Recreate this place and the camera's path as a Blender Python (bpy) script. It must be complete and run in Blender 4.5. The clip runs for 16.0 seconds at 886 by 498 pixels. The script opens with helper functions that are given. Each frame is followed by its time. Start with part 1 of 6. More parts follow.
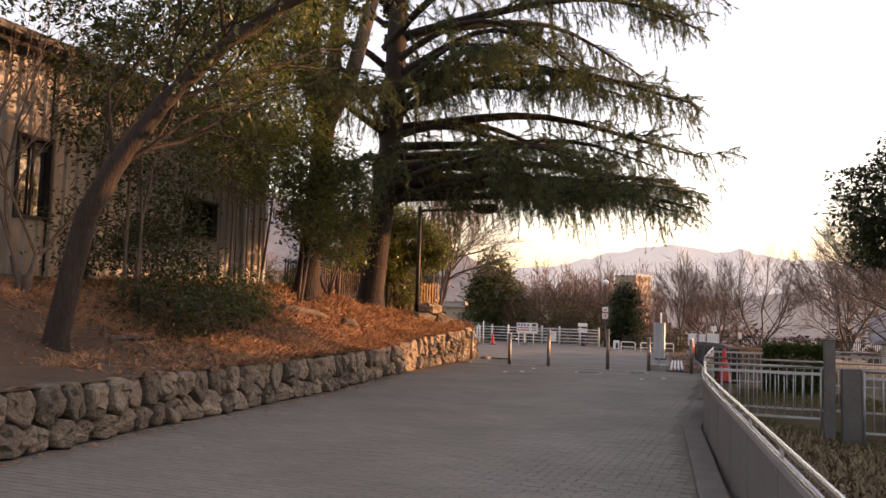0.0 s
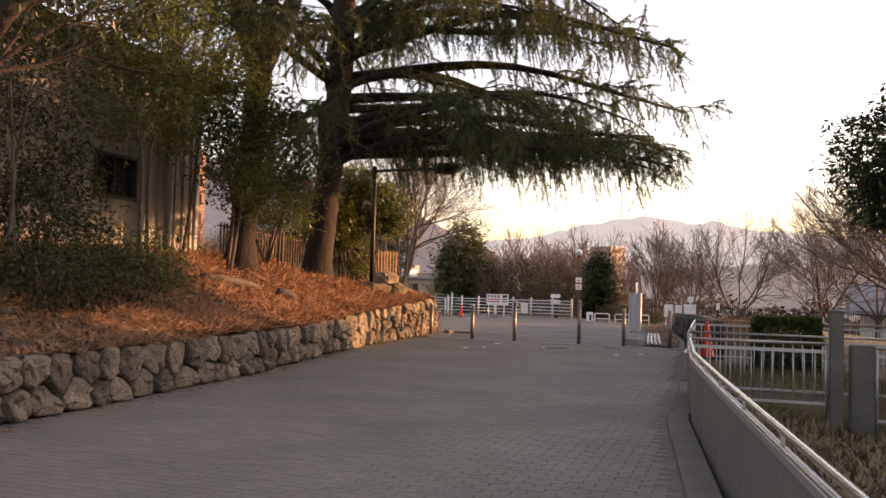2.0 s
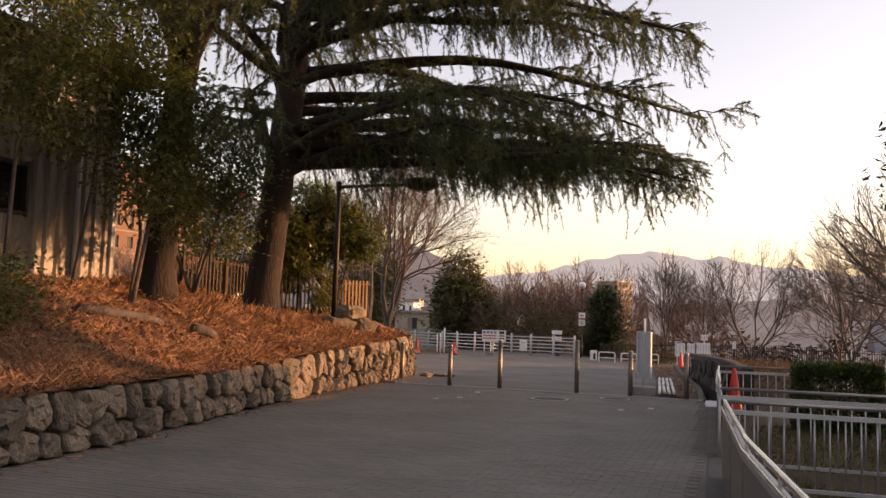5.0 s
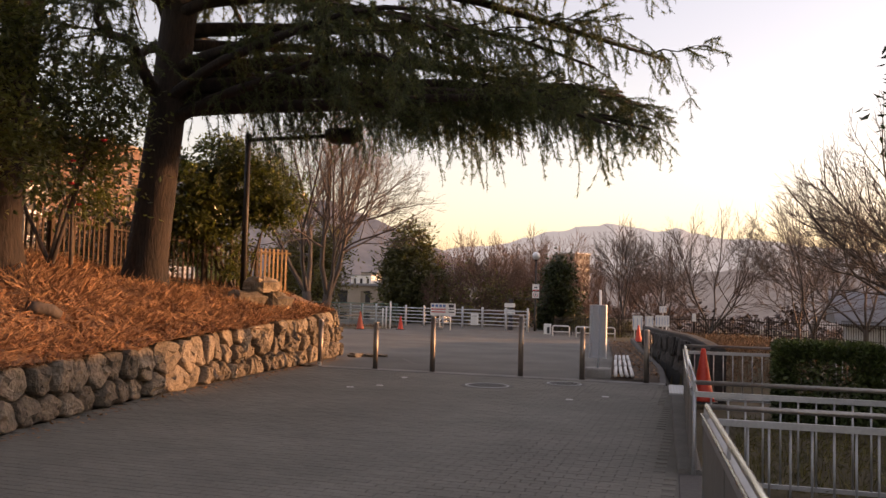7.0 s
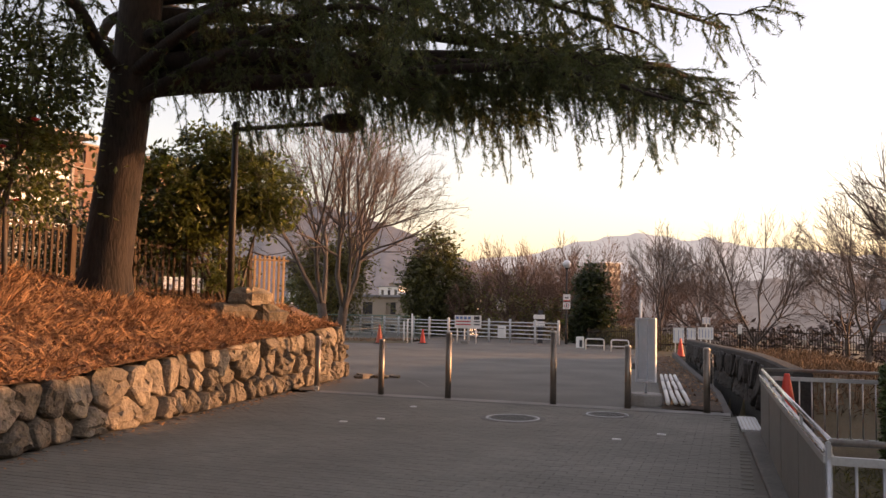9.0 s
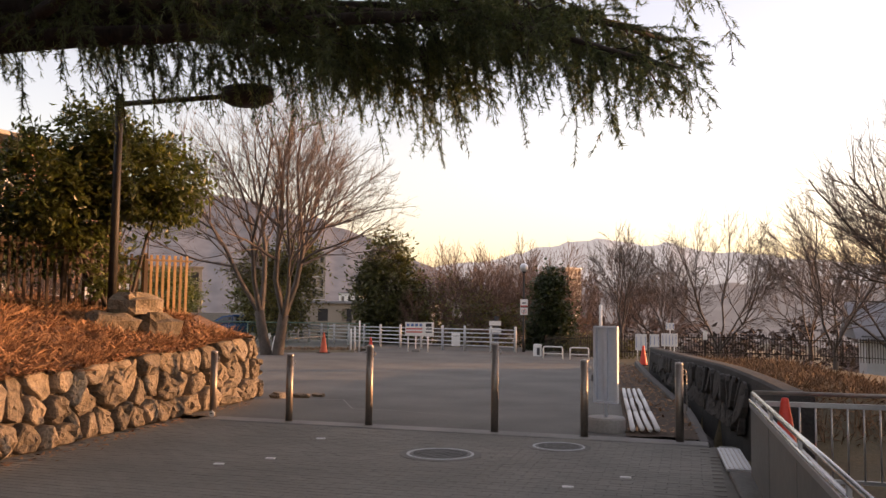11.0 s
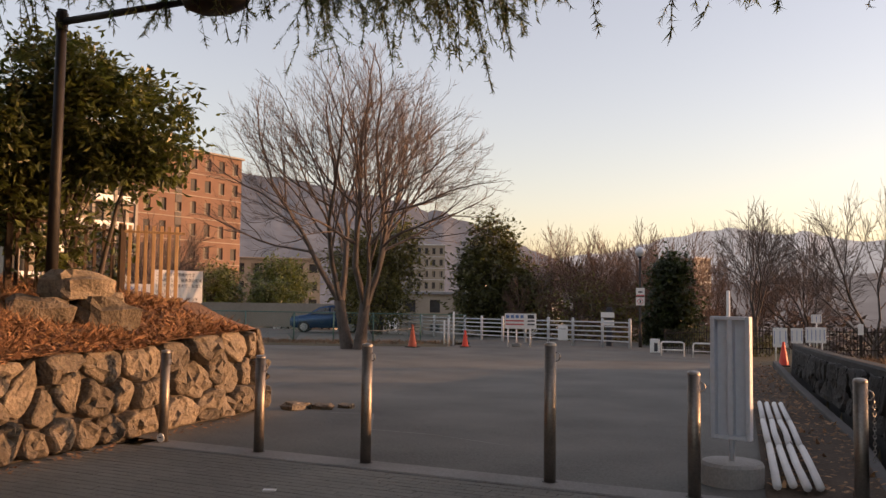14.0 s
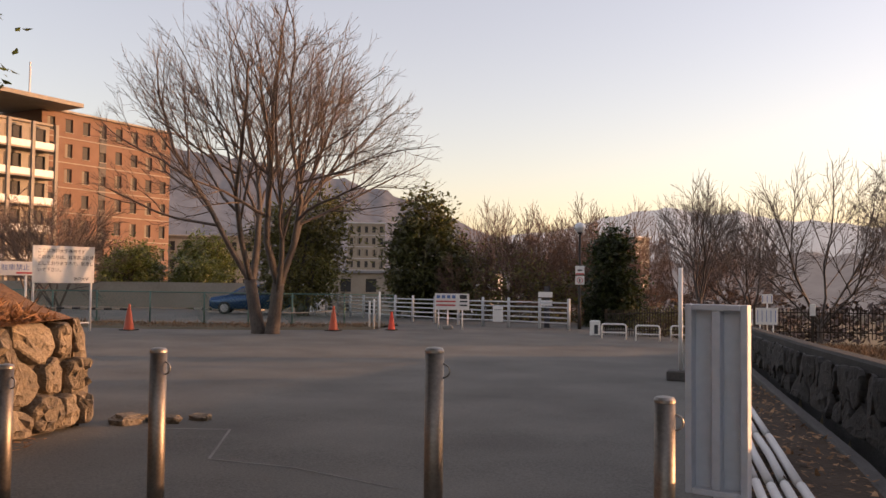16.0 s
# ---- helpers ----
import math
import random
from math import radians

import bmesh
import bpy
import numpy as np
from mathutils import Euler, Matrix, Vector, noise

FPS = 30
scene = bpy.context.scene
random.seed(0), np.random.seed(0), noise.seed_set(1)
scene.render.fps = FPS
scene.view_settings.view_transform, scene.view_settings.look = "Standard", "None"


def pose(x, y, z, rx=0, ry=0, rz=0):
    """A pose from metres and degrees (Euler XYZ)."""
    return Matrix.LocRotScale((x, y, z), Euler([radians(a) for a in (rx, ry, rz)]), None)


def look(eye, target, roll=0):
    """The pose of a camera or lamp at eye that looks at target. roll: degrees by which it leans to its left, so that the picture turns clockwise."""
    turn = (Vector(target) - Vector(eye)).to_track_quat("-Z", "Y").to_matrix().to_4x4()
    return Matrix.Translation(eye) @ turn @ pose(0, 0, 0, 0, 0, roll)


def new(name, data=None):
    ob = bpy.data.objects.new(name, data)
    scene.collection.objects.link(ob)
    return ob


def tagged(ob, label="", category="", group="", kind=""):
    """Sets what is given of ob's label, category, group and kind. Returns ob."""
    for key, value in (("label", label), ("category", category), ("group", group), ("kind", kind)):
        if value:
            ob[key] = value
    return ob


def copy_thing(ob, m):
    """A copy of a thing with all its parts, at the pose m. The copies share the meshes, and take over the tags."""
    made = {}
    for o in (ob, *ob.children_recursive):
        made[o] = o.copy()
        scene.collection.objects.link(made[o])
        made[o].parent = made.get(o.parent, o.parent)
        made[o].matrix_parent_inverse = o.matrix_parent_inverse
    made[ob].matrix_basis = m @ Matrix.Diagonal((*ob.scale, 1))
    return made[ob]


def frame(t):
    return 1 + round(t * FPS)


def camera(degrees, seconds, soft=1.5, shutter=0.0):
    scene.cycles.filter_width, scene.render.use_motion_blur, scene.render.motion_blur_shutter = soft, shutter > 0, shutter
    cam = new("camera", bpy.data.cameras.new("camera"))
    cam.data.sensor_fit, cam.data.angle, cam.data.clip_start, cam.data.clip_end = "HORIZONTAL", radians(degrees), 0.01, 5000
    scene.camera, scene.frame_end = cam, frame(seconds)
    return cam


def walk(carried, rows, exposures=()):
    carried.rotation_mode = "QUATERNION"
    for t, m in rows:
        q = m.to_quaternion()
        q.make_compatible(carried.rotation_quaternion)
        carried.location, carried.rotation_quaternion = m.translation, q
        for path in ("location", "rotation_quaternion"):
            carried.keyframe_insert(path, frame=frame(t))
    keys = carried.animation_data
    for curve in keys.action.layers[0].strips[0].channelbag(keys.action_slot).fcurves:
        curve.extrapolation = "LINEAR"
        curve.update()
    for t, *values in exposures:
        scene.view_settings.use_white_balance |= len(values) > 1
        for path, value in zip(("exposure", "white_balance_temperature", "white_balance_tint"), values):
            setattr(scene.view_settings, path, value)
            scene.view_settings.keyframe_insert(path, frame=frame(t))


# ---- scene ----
cam = camera(55.3, 16.0)
PATH = [
    (0, (1.466, 0.041, 1.443), (0.752, 1.903, 1.594), 1.7),
    (0.5, (1.381, 0.601, 1.446), (0.718, 2.484, 1.568), 1.9),
    (1, (1.334, 1.219, 1.416), (0.706, 3.115, 1.504), 1.0),
    (1.5, (1.219, 1.809, 1.392), (0.555, 3.695, 1.445), 1.4),
    (2, (1.153, 2.343, 1.403), (0.493, 4.229, 1.49), 1.5),
    (2.5, (1.102, 2.892, 1.41), (0.44, 4.778, 1.49), 1.8),
    (3, (1.021, 3.51, 1.413), (0.434, 5.42, 1.512), 1.5),
    (3.5, (0.96, 4.085, 1.436), (0.398, 5.999, 1.584), 1.2),
    (6, (0.551, 7.28, 1.464), (-0.184, 9.134, 1.626), 2.1),
    (6.5, (0.501, 7.992, 1.465), (-0.145, 9.881, 1.583), 2.6),
    (7, (0.476, 8.626, 1.484), (-0.108, 10.536, 1.59), 1.4),
    (7.5, (0.345, 9.242, 1.485), (-0.253, 11.146, 1.61), 2.1),
    (8, (0.209, 9.834, 1.481), (-0.428, 11.726, 1.597), 1.8),
    (10.5, (-0.309, 12.858, 1.541), (-0.935, 14.751, 1.697), 0.2),
    (11, (-0.279, 13.437, 1.522), (-0.842, 15.35, 1.668), 0.7),
    (11.5, (-0.235, 14.168, 1.514), (-0.73, 16.1, 1.665), -0.0),
    (12, (-0.258, 14.734, 1.506), (-0.847, 16.638, 1.667), 0.8),
    (12.5, (-0.282, 15.43, 1.492), (-0.917, 17.318, 1.673), 1.5),
    (13, (-0.315, 16.033, 1.481), (-0.972, 17.916, 1.634), 1.1),
    (13.5, (-0.453, 16.708, 1.479), (-1.146, 18.577, 1.638), 0.9),
    (14, (-0.597, 17.375, 1.444), (-1.432, 19.188, 1.568), 0.7),
    (14.5, (-0.721, 17.948, 1.452), (-1.546, 19.763, 1.603), 2.2),
    (15, (-0.855, 18.665, 1.425), (-1.587, 20.52, 1.585), 1.6),
    (15.5, (-0.996, 19.284, 1.442), (-1.75, 21.134, 1.539), 1.4),
    (16, (-1.13, 20.023, 1.458), (-1.84, 21.892, 1.534), 0.6),
]

EXPOSURES = [(0.0, 2.35, 7600, 24), (1.0, 2.42, 7600, 24), (1.5, 2.28, 7600, 24), (2.5, 2.36, 7600, 24), (3.0, 2.36, 7600, 24), (3.5, 2.08, 7600, 24), (6.0, 1.91, 7700, 24), (6.5, 2.01, 7600, 23), (7.0, 1.88, 7700, 24), (8.0, 2.04, 7600, 23), (10.5, 2.0, 7500, 22), (11.0, 2.02, 7500, 22), (11.5, 1.69, 7500, 22), (12.0, 1.58, 7500, 22), (12.5, 1.66, 7400, 21), (13.0, 1.56, 7200, 19), (13.5, 1.55, 7200, 19), (14.0, 1.6, 7200, 19), (14.5, 1.9, 7200, 19), (15.0, 1.68, 7250, 20), (15.5, 1.67, 7300, 20), (16.0, 1.66, 7300, 21)]
walk(cam, [(t, look(eye, target, roll)) for t, eye, target, roll in PATH], EXPOSURES)

# ---- light: low sun on the far right, clear evening sky ----
SUN_AZ, SUN_EL = 60.0, 5.5
world = bpy.data.worlds.new("world")
scene.world = world
world.use_nodes = True
wn = world.node_tree.nodes
sky = wn.new("ShaderNodeTexSky")
sky.sky_type = "NISHITA"
sky.sun_disc = False
sky.sun_elevation, sky.sun_rotation = radians(SUN_EL), radians(SUN_AZ)
sky.air_density, sky.dust_density, sky.ozone_density = 1.0, 1.3, 1.6
pale = wn.new("ShaderNodeHueSaturation")
pale.inputs["Saturation"].default_value = 0.98
rosy = wn.new("ShaderNodeMix")
rosy.data_type, rosy.blend_type = "RGBA", "MULTIPLY"
rosy.inputs["Factor"].default_value = 1.0
rosy.inputs["B"].default_value = (1.10, 0.963, 0.962, 1)
world.node_tree.links.new(sky.outputs[0], pale.inputs["Color"])
world.node_tree.links.new(pale.outputs[0], rosy.inputs["A"])
veil = wn.new("ShaderNodeMix")
veil.data_type = "RGBA"
veil.inputs["Factor"].default_value = 0.24
veil.inputs["B"].default_value = (1.88, 1.67, 1.56, 1)
world.node_tree.links.new(rosy.outputs["Result"], veil.inputs["A"])
world.node_tree.links.new(veil.outputs["Result"], wn["Background"].inputs[0])
wn["Background"].inputs[1].default_value = 0.15
sun = new("sun", bpy.data.lights.new("sun", "SUN"))
sun.data.energy, sun.data.angle, sun.data.color = 1.8, radians(0.5), (1.0, 0.55, 0.28)
to_sun = Vector((math.sin(radians(SUN_AZ)), math.cos(radians(SUN_AZ)), math.tan(radians(SUN_EL))))
sun.matrix_world = look(to_sun * 50, (0, 0, 0))

# ---- materials ----
def mat(name, a, b, rough=0.8, metal=0.0, scale=3.0, fine=40.0, bump=0.3, depth=0.01, vary=0.0, island=False, stretch=(1, 1, 1), spec=0.5):
    """Two colours mixed by coarse and fine noise, with relief; vary: lightness by piece."""
    m = bpy.data.materials.new(name)
    m.use_nodes = True
    n, l = m.node_tree.nodes, m.node_tree.links
    p = n["Principled BSDF"]
    co, mp = n.new("ShaderNodeTexCoord"), n.new("ShaderNodeMapping")
    geo = n.new("ShaderNodeNewGeometry")
    l.new(geo.outputs["Position"], mp.inputs[0])
    mp.inputs["Scale"].default_value = stretch
    n1, n2 = n.new("ShaderNodeTexNoise"), n.new("ShaderNodeTexNoise")
    n1.inputs["Scale"].default_value, n2.inputs["Scale"].default_value = scale, fine
    n1.inputs["Detail"].default_value, n2.inputs["Detail"].default_value = 5, 4
    for k in (n1, n2):
        l.new(mp.outputs[0], k.inputs["Vector"])
    add = n.new("ShaderNodeMath")
    add.operation = "MULTIPLY_ADD"
    add.inputs[1].default_value = 0.6
    l.new(n2.outputs["Fac"], add.inputs[0])
    half = n.new("ShaderNodeMath")
    half.operation = "MULTIPLY"
    half.inputs[1].default_value = 0.6
    l.new(n1.outputs["Fac"], half.inputs[0])
    l.new(half.outputs[0], add.inputs[2])
    ramp = n.new("ShaderNodeMapRange")
    ramp.inputs["From Min"].default_value, ramp.inputs["From Max"].default_value = 0.38, 0.82
    l.new(add.outputs[0], ramp.inputs["Value"])
    mix = n.new("ShaderNodeMix")
    mix.data_type = "RGBA"
    mix.inputs["A"].default_value, mix.inputs["B"].default_value = (*a, 1), (*b, 1)
    l.new(ramp.outputs[0], mix.inputs["Factor"])
    out = mix.outputs["Result"]
    if vary:
        info = geo if island else n.new("ShaderNodeObjectInfo")
        hsv, mr = n.new("ShaderNodeHueSaturation"), n.new("ShaderNodeMapRange")
        l.new(info.outputs["Random Per Island" if island else "Random"], mr.inputs["Value"])
        mr.inputs["To Min"].default_value, mr.inputs["To Max"].default_value = 1 - vary, 1 + vary
        l.new(mr.outputs[0], hsv.inputs["Value"])
        l.new(out, hsv.inputs["Color"])
        out = hsv.outputs[0]
    l.new(out, p.inputs["Base Color"])
    p.inputs["Roughness"].default_value, p.inputs["Metallic"].default_value = rough, metal
    p.inputs["Specular IOR Level"].default_value = spec
    if bump:
        bm_ = n.new("ShaderNodeBump")
        bm_.inputs["Strength"].default_value, bm_.inputs["Distance"].default_value = bump, depth
        l.new(add.outputs[0], bm_.inputs["Height"])
        l.new(bm_.outputs[0], p.inputs["Normal"])
    return m

def leafy(name, a, b, rough=0.45, trans=0.32, vary=0.5):
    """A leaf that lets part of the light through."""
    m = mat(name, a, b, rough, scale=1.2, fine=9, bump=0, vary=vary, island=True)
    n, l = m.node_tree.nodes, m.node_tree.links
    p, out = n["Principled BSDF"], n["Material Output"]
    thin, mix, warm = n.new("ShaderNodeBsdfTranslucent"), n.new("ShaderNodeMixShader"), n.new("ShaderNodeMix")
    warm.data_type, warm.blend_type = "RGBA", "MULTIPLY"
    warm.inputs["Factor"].default_value = 1.0
    warm.inputs["B"].default_value = (1.9, 1.9, 1.1, 1)
    l.new(p.inputs["Base Color"].links[0].from_socket, warm.inputs["A"])
    l.new(warm.outputs["Result"], thin.inputs["Color"])
    mix.inputs[0].default_value = trans
    l.new(p.outputs[0], mix.inputs[1])
    l.new(thin.outputs[0], mix.inputs[2])
    l.new(mix.outputs[0], out.inputs["Surface"])
    return m

M_PAVER = mat("paver", (0.128, 0.121, 0.103), (0.232, 0.220, 0.190), 0.85, scale=0.7, fine=60, bump=0.35, depth=0.006, vary=0.07, island=True)
M_PAVER1 = mat("paver_single", (0.128, 0.121, 0.103), (0.232, 0.220, 0.190), 0.85, scale=0.7, fine=60, bump=0.35, depth=0.006, vary=0.07)
M_JOINT = mat("joint_sand", (0.11, 0.103, 0.088), (0.195, 0.184, 0.158), 0.95, fine=120)
M_ASPHALT = mat("asphalt", (0.066, 0.064, 0.056), (0.188, 0.182, 0.160), 0.88, scale=0.6, fine=48, bump=0.7, depth=0.010)
M_CONCRETE = mat("concrete", (0.16, 0.155, 0.145), (0.30, 0.29, 0.27), 0.9, scale=1.5, fine=50)
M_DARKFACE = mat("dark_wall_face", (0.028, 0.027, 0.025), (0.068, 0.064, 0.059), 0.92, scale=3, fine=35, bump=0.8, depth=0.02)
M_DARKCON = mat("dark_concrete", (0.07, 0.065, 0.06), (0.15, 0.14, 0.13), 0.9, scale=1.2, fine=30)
M_KERB = mat("kerb_concrete", (0.105, 0.10, 0.09), (0.20, 0.192, 0.175), 0.9, scale=2.5, fine=40, bump=0.5, depth=0.006)
M_SOIL = mat("soil", (0.045, 0.03, 0.02), (0.12, 0.08, 0.05), 0.95, scale=1.5, fine=25, bump=0.8, depth=0.04)
M_NEEDLE = mat("needle_litter", (0.075, 0.041, 0.024), (0.265, 0.148, 0.080), 0.95, scale=1.6, fine=22, bump=1.0, depth=0.09)
M_LITTER = mat("dead_leaf", (0.10, 0.045, 0.025), (0.34, 0.17, 0.085), 0.85, scale=3, fine=30, bump=0, vary=0.5, island=True)
M_STRAW = mat("straw", (0.17, 0.082, 0.040), (0.46, 0.265, 0.138), 0.9, scale=1.5, fine=20, bump=0, vary=0.45, island=True)
M_IVY = mat("dry_groundcover", (0.10, 0.075, 0.04), (0.26, 0.20, 0.11), 0.9, scale=2, fine=20, bump=0, vary=0.5, island=True)
M_IRON = mat("worn_iron", (0.075, 0.072, 0.068), (0.16, 0.155, 0.148), 0.55, 0.6, scale=8, fine=60, bump=0.3, depth=0.004)
M_FOOT = mat("pale_concrete", (0.24, 0.232, 0.218), (0.38, 0.368, 0.345), 0.9, scale=3, fine=50, bump=0.4, depth=0.004)
M_GRASS = mat("grass", (0.055, 0.045, 0.025), (0.14, 0.112, 0.06), 0.95, scale=0.8, fine=30, bump=0.6, depth=0.03)
M_STONE = mat("field_stone", (0.072, 0.059, 0.043), (0.290, 0.236, 0.172), 0.88, scale=4, fine=28, bump=1.0, depth=0.04, vary=0.38)
M_MORTAR = mat("mortar", (0.06, 0.05, 0.04), (0.12, 0.10, 0.08), 0.95, scale=4, fine=40)
M_BARK = mat("bark", (0.011, 0.009, 0.008), (0.047, 0.034, 0.027), 0.95, scale=6, fine=30, bump=1.0, depth=0.03, stretch=(1, 1, 0.25))
M_GREYBARK = mat("grey_bark", (0.042, 0.034, 0.029), (0.13, 0.105, 0.088), 0.9, scale=4, fine=25, bump=0.6, depth=0.015, stretch=(1, 1, 0.4))
M_TWIG = mat("twig", (0.066, 0.050, 0.042), (0.165, 0.125, 0.104), 0.9, scale=4, fine=20, bump=0)
M_BROWNTWIG = mat("brown_twig", (0.085, 0.052, 0.038), (0.20, 0.125, 0.092), 0.9, scale=2, fine=20, bump=0)
M_CEDAR = leafy("cedar_needles", (0.030, 0.044, 0.020), (0.078, 0.100, 0.042), 0.6)
M_LEAF = leafy("camellia_leaf", (0.050, 0.070, 0.022), (0.135, 0.150, 0.052), 0.34)
M_LEAFDARK = leafy("dark_leaf", (0.016, 0.026, 0.010), (0.045, 0.058, 0.022), 0.42)
M_LEAFWOOD = leafy("brown_green_leaf", (0.046, 0.050, 0.020), (0.110, 0.110, 0.046), 0.5)
M_LEAFOLIVE = leafy("olive_leaf", (0.06, 0.058, 0.020), (0.14, 0.122, 0.042), 0.5)
M_HEDGE = leafy("hedge_leaf", (0.030, 0.050, 0.014), (0.075, 0.105, 0.030), 0.5, 0.12)
M_STEEL = mat("stainless_steel", (0.29, 0.27, 0.245), (0.46, 0.435, 0.40), 0.46, 1.0, scale=6, fine=60, bump=0.05, depth=0.002)
M_BOLLARD = mat("dull_bollard_steel", (0.19, 0.165, 0.14), (0.31, 0.275, 0.24), 0.5, 1.0, scale=6, fine=60, bump=0.05, depth=0.002)
M_RAIL = mat("polished_rail_steel", (0.46, 0.45, 0.44), (0.60, 0.59, 0.57), 0.26, 1.0, scale=6, fine=60, bump=0.04, depth=0.002)
M_GALV = mat("galvanised_steel", (0.36, 0.37, 0.38), (0.50, 0.51, 0.52), 0.5, 0.7, scale=5, fine=50, bump=0.08, depth=0.002)
M_PANEL = mat("grey_panel", (0.165, 0.168, 0.160), (0.23, 0.232, 0.220), 0.55, 0.3, scale=0.8, fine=12, bump=0.06, depth=0.003)
M_POST = mat("dull_post_metal", (0.085, 0.080, 0.074), (0.140, 0.134, 0.124), 0.6, 0.2, scale=3, fine=30, bump=0.1, depth=0.003)
M_PAINTGREY = mat("grey_paint", (0.46, 0.48, 0.50), (0.57, 0.59, 0.61), 0.5, 0.1, scale=2, fine=20, bump=0.08, depth=0.002)
M_BOARD = mat("pale_blue_grey_paint", (0.52, 0.56, 0.61), (0.64, 0.67, 0.72), 0.5, 0.1, scale=2, fine=20, bump=0.08, depth=0.002)
M_WHITE = mat("white_paint", (0.68, 0.67, 0.65), (0.82, 0.81, 0.79), 0.6, scale=2, fine=30, bump=0.1, depth=0.002)
M_BLACK = mat("dark_brown_paint", (0.010, 0.008, 0.007), (0.024, 0.019, 0.016), 0.6, 0.0, scale=4, fine=40, bump=0.1, depth=0.002)
M_RED = mat("red_plastic", (0.62, 0.035, 0.02), (0.75, 0.07, 0.035), 0.45, scale=3, fine=30, bump=0.08, depth=0.003)
M_ORANGE = mat("orange_plastic", (0.42, 0.06, 0.025), (0.54, 0.11, 0.05), 0.5, scale=3, fine=30, bump=0.08, depth=0.003)
M_RUBBER = mat("black_rubber", (0.015, 0.015, 0.015), (0.035, 0.034, 0.032), 0.8, fine=60)
M_LITWOOD = mat("fence_wood", (0.28, 0.17, 0.08), (0.45, 0.30, 0.16), 0.8, scale=5, fine=30, bump=0.4, depth=0.006, stretch=(1, 1, 0.15), vary=0.2)
M_DARKWOOD = mat("dark_wood", (0.018, 0.013, 0.010), (0.05, 0.036, 0.026), 0.85, scale=5, fine=30, bump=0.4, depth=0.006, stretch=(1, 1, 0.15))
M_SHADEDWOOD = mat("shaded_fence_wood", (0.035, 0.022, 0.014), (0.09, 0.056, 0.034), 0.85, scale=5, fine=30, bump=0.4, depth=0.006, stretch=(1, 1, 0.15))
M_CORR = mat("corrugated_metal", (0.19, 0.18, 0.165), (0.30, 0.285, 0.26), 0.55, 0.3, scale=0.7, fine=10, bump=0.1, depth=0.004, stretch=(1, 1, 0.3))
M_BRICK = mat("red_brick", (0.150, 0.084, 0.058), (0.21, 0.125, 0.088), 0.85, scale=0.6, fine=8, bump=0.2, depth=0.01)
M_CREAM = mat("cream_render", (0.25, 0.215, 0.175), (0.33, 0.295, 0.25), 0.85, scale=0.5, fine=8, bump=0.1)
M_GREENPAINT = mat("green_fence_paint", (0.06, 0.13, 0.11), (0.11, 0.20, 0.17), 0.55, 0.2, scale=5, fine=40, bump=0.05)
M_CARBLUE = mat("blue_car_paint", (0.02, 0.06, 0.14), (0.03, 0.08, 0.18), 0.25, 0.4, scale=2, fine=20, bump=0)
M_INK = mat("dark_ink", (0.03, 0.03, 0.035), (0.06, 0.06, 0.07), 0.7, bump=0)
M_REDINK = mat("red_ink", (0.5, 0.06, 0.06), (0.6, 0.1, 0.1), 0.7, bump=0)
M_BLUEINK = mat("blue_ink", (0.10, 0.18, 0.40), (0.16, 0.25, 0.48), 0.7, bump=0)
M_ROOF = mat("grey_roof", (0.16, 0.165, 0.18), (0.25, 0.255, 0.27), 0.7, scale=1, fine=12, bump=0.2)
M_FLOWER = mat("camellia_petal", (0.5, 0.02, 0.03), (0.7, 0.05, 0.06), 0.5, bump=0)
M_REED = mat("dry_reed", (0.11, 0.066, 0.036), (0.24, 0.15, 0.085), 0.9, scale=2, fine=20, bump=0, vary=0.4, island=True)

def glass(name, tint, rough=0.06):
    m = bpy.data.materials.new(name)
    m.use_nodes = True
    p = m.node_tree.nodes["Principled BSDF"]
    p.inputs["Base Color"].default_value = (*tint, 1)
    p.inputs["Roughness"].default_value, p.inputs["Specular IOR Level"].default_value = rough, 0.9
    p.inputs["Coat Weight"].default_value = 1.0
    p.inputs["Coat Roughness"].default_value = rough
    return m
M_GLASS = glass("window_glass", (0.02, 0.022, 0.025))
M_FARGLASS = mat("far_window_glass", (0.03, 0.03, 0.032), (0.06, 0.058, 0.056), 0.6, scale=0.4, fine=4, bump=0, spec=0.25)
M_CURTAIN = mat("window_curtain", (0.16, 0.14, 0.11), (0.24, 0.21, 0.17), 0.9, scale=1, fine=10, bump=0)
M_GLOBE = glass("lamp_globe", (0.55, 0.56, 0.58), 0.12)

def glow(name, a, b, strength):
    """Far distance outside the place: a hill backdrop, its haze put in as glow."""
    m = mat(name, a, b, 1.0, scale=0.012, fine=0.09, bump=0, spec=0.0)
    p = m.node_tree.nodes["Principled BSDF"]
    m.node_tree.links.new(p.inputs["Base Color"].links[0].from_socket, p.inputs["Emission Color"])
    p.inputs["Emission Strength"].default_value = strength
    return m

